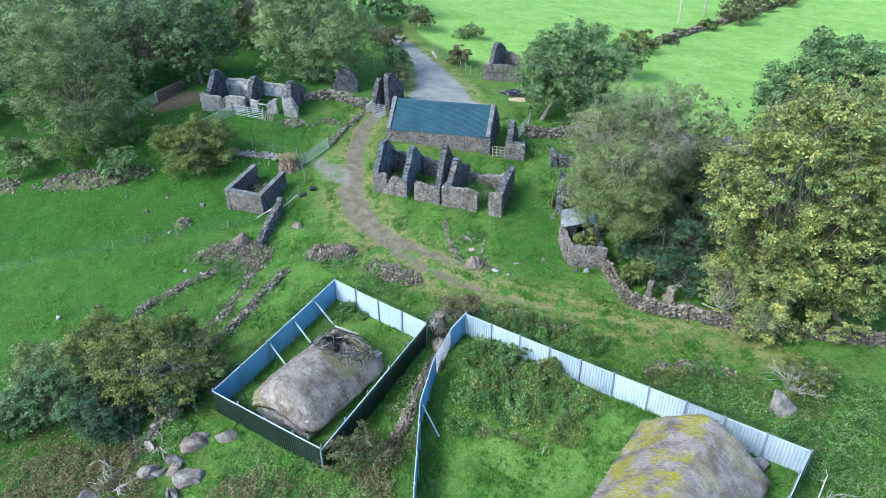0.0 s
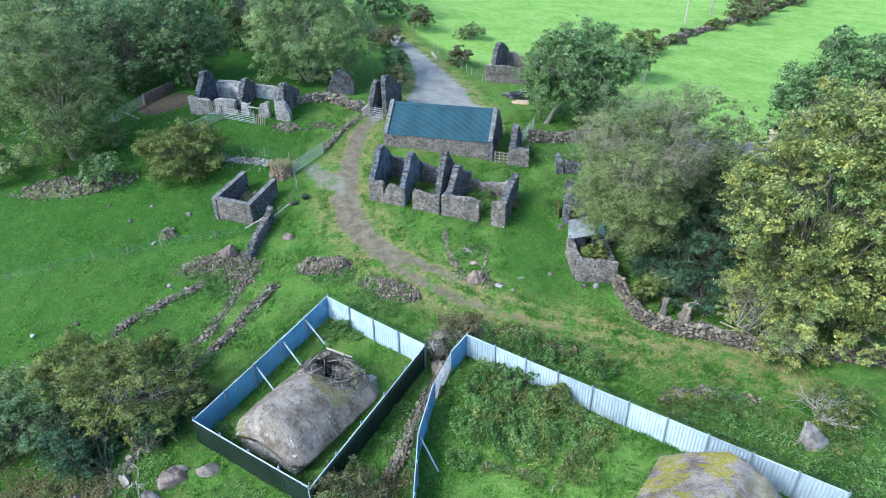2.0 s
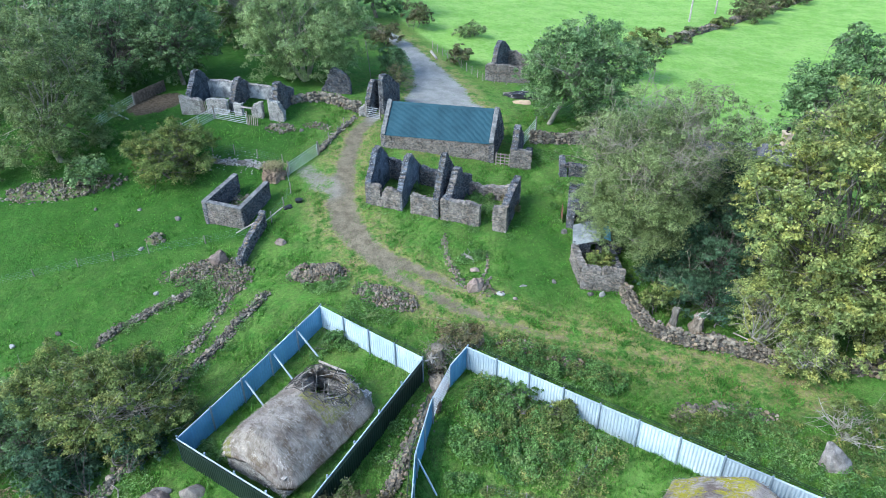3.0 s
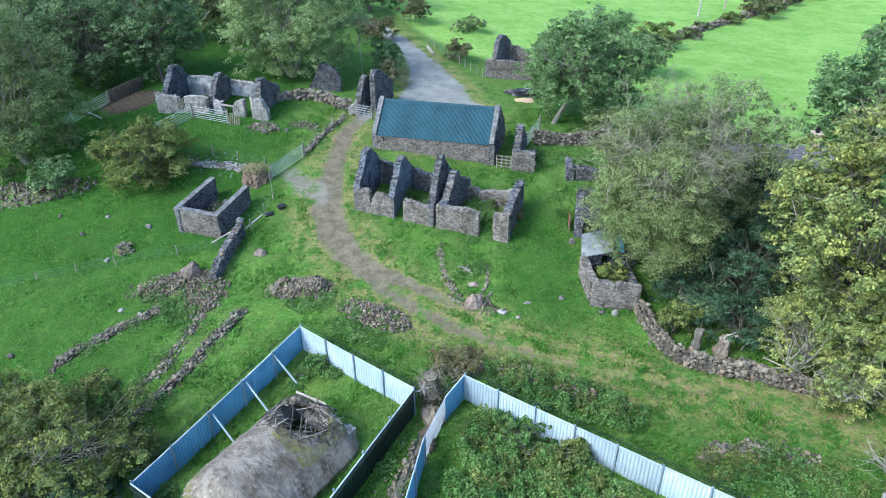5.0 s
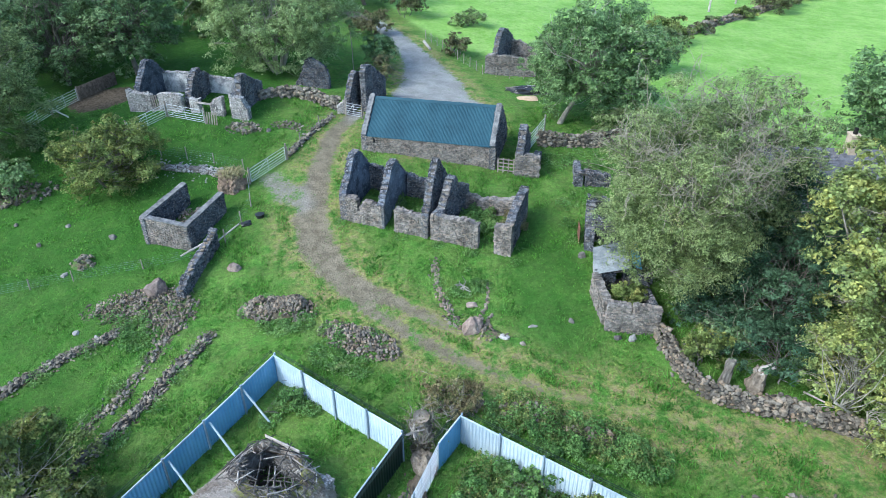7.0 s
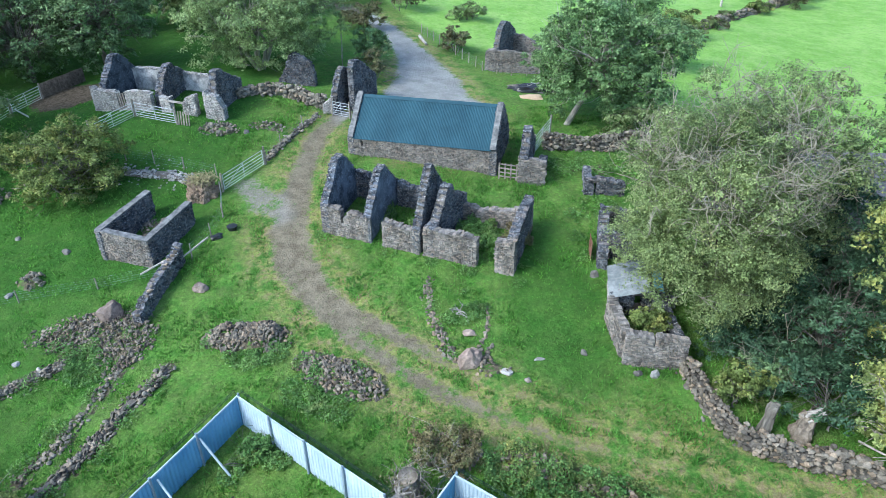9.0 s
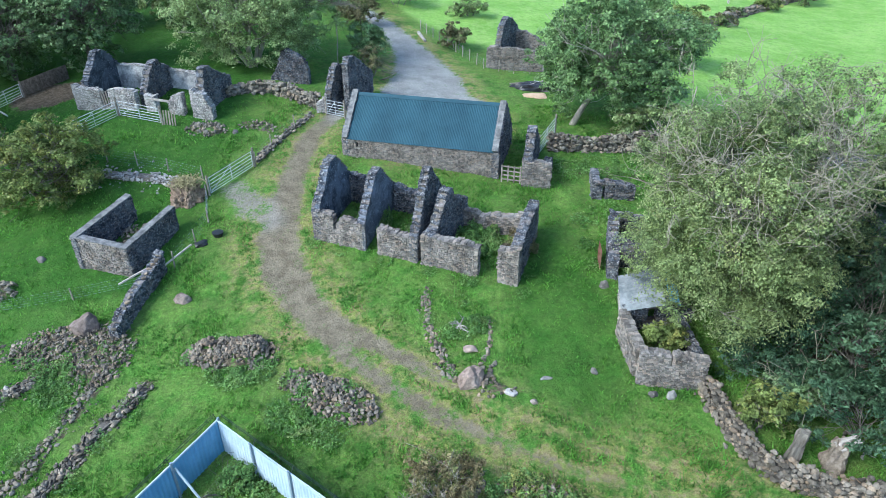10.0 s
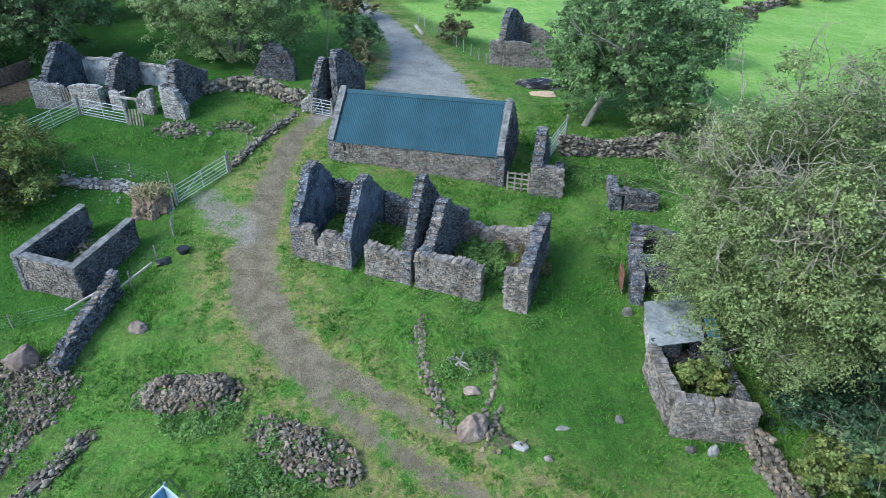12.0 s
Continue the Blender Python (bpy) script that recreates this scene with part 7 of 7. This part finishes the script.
def enclosure():
    field_gate("galvanised field gate at the gravel spur", (-15.45, 66.5), (-13.15, 69.6))
    field_gate("galvanised field gate in front of the ruined cottage", (-25.2, 75.8), (-21.5, 74.6))
    field_gate("galvanised field gate beside the bush", (-28.0, 73.2), (-25.4, 75.7))
    field_gate("galvanised gate of the cattle yard", (-39.8, 76.9), (-38.7, 79.8))
    field_gate("galvanised gate of the cattle yard, standing open", (-38.6, 80.1), (-37.2, 82.7))
    field_gate("galvanised gate closing the track", (-8.75, 77.9), (-7.25, 77.4))
    field_gate("galvanised gate leaning beside the byre", (8.5, 72.2), (10.2, 75.8), 1.3)
    ob = thing("wooden_gate", "weathered brown wooden gate between barn and byre", "gate")
    a, b = Vector((5.25, 68.2)), Vector((6.65, 67.85))
    for k in range(4):
        shape = Build()
        z = 2.75 + k * 0.33
        shape.bar((*a, z), (*b, z - 0.05), 0.10, 0.035, bevel=0.005)
        part("rail", shape, TIMBER, ob)
    for f in (0.03, 0.35, 0.66, 0.97):
        c = a.lerp(b, f)
        shape = Build()
        shape.bar((c.x, c.y - 0.04, 2.5), (c.x, c.y - 0.04, 3.85), 0.11, 0.04, bevel=0.005)
        part("stile", shape, TIMBER, ob)
    ob = thing("wooden_hurdle", "short dark wooden hurdle at the gate end", "hurdle")
    for k in range(5):
        shape = Build()
        x, y = -21.2 + k * 0.22, 74.5 - k * 0.02
        shape.bar((x, y, gz(x, y) - 0.1), (x + 0.12, y, gz(x, y) + 1.2), 0.11, 0.03)
        part("pale", shape, TIMBER, ob)
    ob = thing("rail_barrier", "white rails lying by the yard gate", "barrier")
    for k, (p, q) in enumerate((((-38.4, 80.2, 0.3), (-36.2, 78.4, 0.25)), ((-38.8, 80.4, 0.9), (-37.8, 79.0, 0.8)), ((-38.8, 80.4, 1.2), (-37.8, 79.0, 1.1)))):
        shape = Build()
        shape.bar((p[0], p[1], gz(p[0], p[1]) + p[2]), (q[0], q[1], gz(q[0], q[1]) + q[2]), 0.16, 0.05)
        part("rail", shape, GALVANISED, ob)
    yard = thing("board_fence", "dark close-boarded fence of the cattle yard", "fence")
    for k in range(19):
        f = k / 18
        x, y = -37.2 + 2.4 * f, 83.0 + 3.6 * f
        shape = Build()
        shape.bar((x, y, gz(x, y) - 0.1), (x, y, gz(x, y) + 1.35), 0.25, 0.03)
        part("board", shape, OLD_POLE, yard)
    wire_fence("post-and-wire fence across the meadow", [(-46, 53.0), (-40, 54.0), (-32.7, 55.5), (-26.6, 56.6), (-21.6, 57.3), (-17.5, 58.2)], 2.6, 0.85, 5)
    wire_fence("post-and-wire fence behind the pen", [(-16.0, 59.6), (-15.2, 61.6), (-14.9, 63.6), (-15.6, 66.0)], 1.7, 1.15, 6)
    wire_fence("post-and-wire fence above the white stones", [(-29, 71.4), (-24.1, 70.0), (-19.2, 68.9), (-16.4, 68.0)], 2.2, 1.1, 5)
    wire_fence("post-and-wire fence beside the track", [(-13.0, 69.9), (-12.3, 72.2), (-11.0, 75.3), (-9.7, 78.4)], 2.0, 1.1, 5)
    wire_fence("wooden post fence at the pasture's edge", [(-1.6, 103.0), (0.6, 99.5), (2.4, 96.6), (5.2, 92.0), (8.2, 91.1), (11.5, 90.8)], 1.3, 1.1, 5)
    wire_fence("wooden post fence at the edge of the wood", [(-9.4, 90.0), (-10.4, 97.0), (-11.4, 103.5)], 1.8, 1.1, 4)
    rail = thing("wooden_rail", "pale wooden rail on the fence by the pen", "rail")
    shape = Build()
    shape.bar((-18.8, 57.7, gz(-18.8, 57.7) + 0.55), (-16.6, 59.0, gz(-16.6, 59.0) + 0.95), 0.09)
    part("pole", shape, BLEACHED, rail)
    shape = Build()
    shape.bar((-16.4, 59.2, gz(-16.4, 59.2) + 0.5), (-15.1, 60.7, gz(-15.1, 60.7) + 0.7), 0.09)
    part("pole", shape, BLEACHED, rail)
    for x, y in ((45.9, 133.2), (54.2, 142.7)):
        ob = thing("utility_pole", "grey wooden utility pole in the pasture", "pole", "poles in the field")
        shape = Build()
        g = gz(x, y)
        shape.tube([(x, y, g - 0.5), (x, y, g + 9)], [0.2, 0.14], 8)
        part("shaft", shape, BLEACHED, ob)
    tub = thing("feed_bucket", "black rubber feed tub lying in the grass", "tub")
    shape = Build()
    shape.tube([(-13.9, 62.3, gz(-13.9, 62.3)), (-13.9, 62.3, gz(-13.9, 62.3) + 0.28)], [0.3, 0.38], 14)
    part("shell", shape, BLACK_SHEET, tub)
    sack = thing("rubber_tyre_heap", "black sacking heaped beside the fence", "sacking")
    data = lump(91, 1.0, 0.7, 0.4)
    data.materials.append(BLACK_SHEET)
    m = part("cover", data, BLACK_SHEET, sack)
    m.matrix_basis = pose(-14.8, 61.5, gz(-14.8, 61.5), 0, 0, 30)


enclosure()


# ---- odd things ----
STUMP_WOOD = plain_paint("torn_wood", (0.130, 0.105, 0.078), (0.270, 0.232, 0.185), 3.0, 0.9, strength=0.8, dist=0.04, fine=14.0)


def oddments():
    rng = np.random.default_rng(5)
    # earth bank with hay on top
    ob = thing("earth_mound", "cut earth mound topped with dry grass", "mound")
    data = lump(61, 2.5, 1.9, 1.9, 0.3, 5, 0.16)
    data.materials.append(plain_paint("red_earth", (0.13, 0.095, 0.065), (0.30, 0.225, 0.165), 3.5, 0.95, strength=0.8, dist=0.06, fine=8.0))
    m = part("earth", data, None, ob)
    m.matrix_basis = pose(-16.9, 65.9, gz(-16.9, 65.9), 0, 0, 20)
    p = rng.normal(scale=(0.55, 0.45, 0.12), size=(700, 3)) + np.array([-16.9, 66.1, gz(-16.9, 66.1) + 1.3])
    hay = part("hay", leaf_mesh("hay", plain_paint("dry_hay", (0.22, 0.20, 0.10), (0.34, 0.30, 0.16), 2.0, 0.9), p, rng.normal(size=(700, 3)) + np.array([0, 0, 0.8]), 0.4, 7, 0.15), None, ob, "dry yellow grass")
    hay["kind"] = "stuff"
    # ivied stump between the hoardings
    x, y = -0.55, 41.3
    g = gz(x, y)
    ob = thing("dead_stump", "dead grey tree stump wrapped in withered ivy", "stump")
    shape = Build()
    shape.tube([(x, y, g - 0.2), (x + 0.05, y, g + 0.7), (x - 0.05, y + 0.05, g + 1.5), (x, y, g + 2.2)], [0.75, 0.55, 0.6, 0.45], 12)
    part("trunk", shape, STUMP_WOOD, ob, smooth=True)
    twigs = Build()
    for _ in range(130):
        a = rng.uniform(0, 2 * math.pi)
        h = rng.uniform(0.2, 2.2)
        q = Vector((x + math.cos(a) * 0.6, y + math.sin(a) * 0.6, g + h))
        limb(twigs, rng, q, q + Vector((rng.normal() * 0.35, rng.normal() * 0.35, rng.normal() * 0.45)), 0.03, 0.01, steps=3, sides=4)
    t = part("dead_ivy", twigs, BARK, ob)
    t["kind"] = "stuff"
    root = Build()
    for _ in range(14):
        q = Vector((x - 0.35, y - 0.45, g + 1.6))
        limb(root, rng, q, q + Vector((rng.normal() * 0.4, rng.normal() * 0.3, rng.uniform(-0.7, 0.7))), 0.10, 0.03, steps=4)
    part("bleached_root", root, BLEACHED, ob, "bleached twisted root")
    data = lump(71, 1.3, 1.2, 1.2, 0.2, 4)
    data.materials.append(BARK_PALE)
    m = part("root_plate", data, None, ob)
    m.matrix_basis = pose(-0.7, 42.4, gz(-0.7, 42.4), 0, 0, 0)
    for k, (px, py, sx, sy, sz) in enumerate(((-0.4, 40.0, 1.3, 1.9, 1.0), (-0.75, 38.4, 1.0, 1.9, 0.7))):
        data = lump(73 + k, sx, sy, sz, 0.3, 5, 0.12)
        data.materials.append(STUMP_WOOD if k == 0 else EARTH)
        m = part("root_bank", data, None, ob)
        m.matrix_basis = pose(px, py, gz(px, py), 0, 0, 12)
    p = rng.normal(scale=(0.5, 0.5, 0.7), size=(900, 3)) + np.array([x, y, g + 1.2])
    h = part("withered_ivy", leaf_mesh("withered_ivy", LEAF_RUST, p, rng.normal(size=(900, 3)), 0.12, 8), None, ob)
    h["kind"] = "stuff"
    # broken stumps behind the lane wall
    for x, y, high, r, mat, label in ((18.6, 44.9, 1.35, 0.45, STUMP_WOOD, "broken pale stump with a splintered top"), (16.9, 45.2, 1.75, 0.27, BARK, "sawn grey stump behind the wall")):
        ob = thing("tree_stump", label, "stump")
        g = gz(x, y)
        shape = Build()
        rings, sides = 9, 16
        v = []
        for i in range(rings + 1):
            f = i / rings
            for k in range(sides):
                a = 2 * math.pi * k / sides
                w = r * (1.25 - 0.45 * f + 0.5 * noise.noise(Vector((math.cos(a) * 1.2, math.sin(a) * 1.2, f * 3 + x))) + 0.12 * math.cos(5 * a + f))
                v.append((x + 0.25 * f + w * math.cos(a), y + 0.1 * f + w * math.sin(a), g - 0.2 + (high + 0.2) * f + (0.25 * noise.noise(Vector((k * 0.9, 1.0, x))) if i == rings else 0)))
        shape.add(v, [(i * sides + k, i * sides + (k + 1) % sides, (i + 1) * sides + (k + 1) % sides, (i + 1) * sides + k) for i in range(rings) for k in range(sides)] + [tuple(range(rings * sides, (rings + 1) * sides))])
        part("trunk", shape, mat, ob)
        if high < 1.6:
            shards = Build()
            for k in range(9):
                a = k * 0.7
                q = Vector((x + 0.2 + math.cos(a) * r * 0.6, y + 0.1 + math.sin(a) * r * 0.6, g + high - 0.15))
                limb(shards, rng, q, q + Vector((rng.uniform(0.1, 0.8), rng.normal() * 0.15, rng.uniform(0.1, 0.45))), 0.13, 0.02, steps=3)
            part("splintered_top", shards, BLEACHED, ob)
    bare_branches("bleached fallen branch reaching out of the shrubs", 21.5, 45.0, 3.4, 1.4, 4, 3, thick=0.07)
    bare_branches("bleached dead branches below the thicket", -22.3, 29.6, 1.8, 1.0, 12, 4)
    bare_branches("bleached dead branches below the thicket", -19.9, 32.4, 1.6, 0.5, 5, 5)
    bare_branches("bare bleached branches by the hoarding end", 21.9, 25.0, 1.6, 1.2, 9, 6)
    bare_branches("tangle of dry branches by the standing stone", 24.6, 34.8, 2.4, 1.4, 18, 7, mat=BARK_PALE)
    bare_branches("bleached branches hanging over the lane wall", 23.8, 39.6, 1.8, 1.6, 9, 8, rise_to=0.4)
    bare_branches("dead branches beside the ivied stump", 1.3, 42.6, 1.7, 0.9, 10, 9, mat=BARK_PALE)
    bare_branches("cut branches in the garden ring", 1.9, 53.9, 1.4, 0.3, 6, 10)
    # scrap by the road
    ob = thing("scrap_heap", "heap of scrap under black plastic by the road", "scrap")
    data = lump(81, 5.2, 1.7, 0.9, 0.35, 4)
    data.materials.append(BLACK_SHEET)
    m = part("plastic_sheet", data, None, ob)
    m.matrix_basis = pose(9.8, 86.5, gz(9.8, 86.5), 0, 0, -14)
    for k in range(7):
        shape = Build()
        f = rng.uniform(-1.8, 1.8)
        c = Vector((9.8 + f, 86.5 - f * 0.25 + rng.normal() * 0.3, gz(9.8, 86.5) + 0.5))
        d = Vector((rng.uniform(0.5, 1.3), rng.normal() * 0.3, rng.normal() * 0.1))
        shape.bar(c - d, c + d, 0.12, 0.05)
        part("plank", shape, (GALVANISED, BLEACHED, TIMBER)[k % 3], ob)
    data = lump(82, 2.6, 1.6, 0.22, 0.2, 4)
    data.materials.append(SAND)
    m = tagged(new("sand_pile", data), "low pile of tan sand in the grass", "sand")
    m.matrix_basis = pose(9.6, 84.6, gz(9.6, 84.6) + 0.01, 0, 0, 0)
    log = thing("fallen_log", "pale log lying beside the road", "log")
    shape = Build()
    shape.tube([(-1.8, 101.6, gz(-1.8, 101.6) + 0.15), (-1.0, 98.9, gz(-1.0, 98.9) + 0.2)], [0.2, 0.15], 8)
    part("trunk", shape, BLEACHED, log)
    # netting plot fence inside the hoarding
    wire_fence("sagging wire fence across the hoarded plot", [(9.0, 33.6), (7.6, 31.4), (6.2, 29.4), (4.6, 30.6), (2.4, 31.2)], 1.6, 0.7, 3)


oddments()
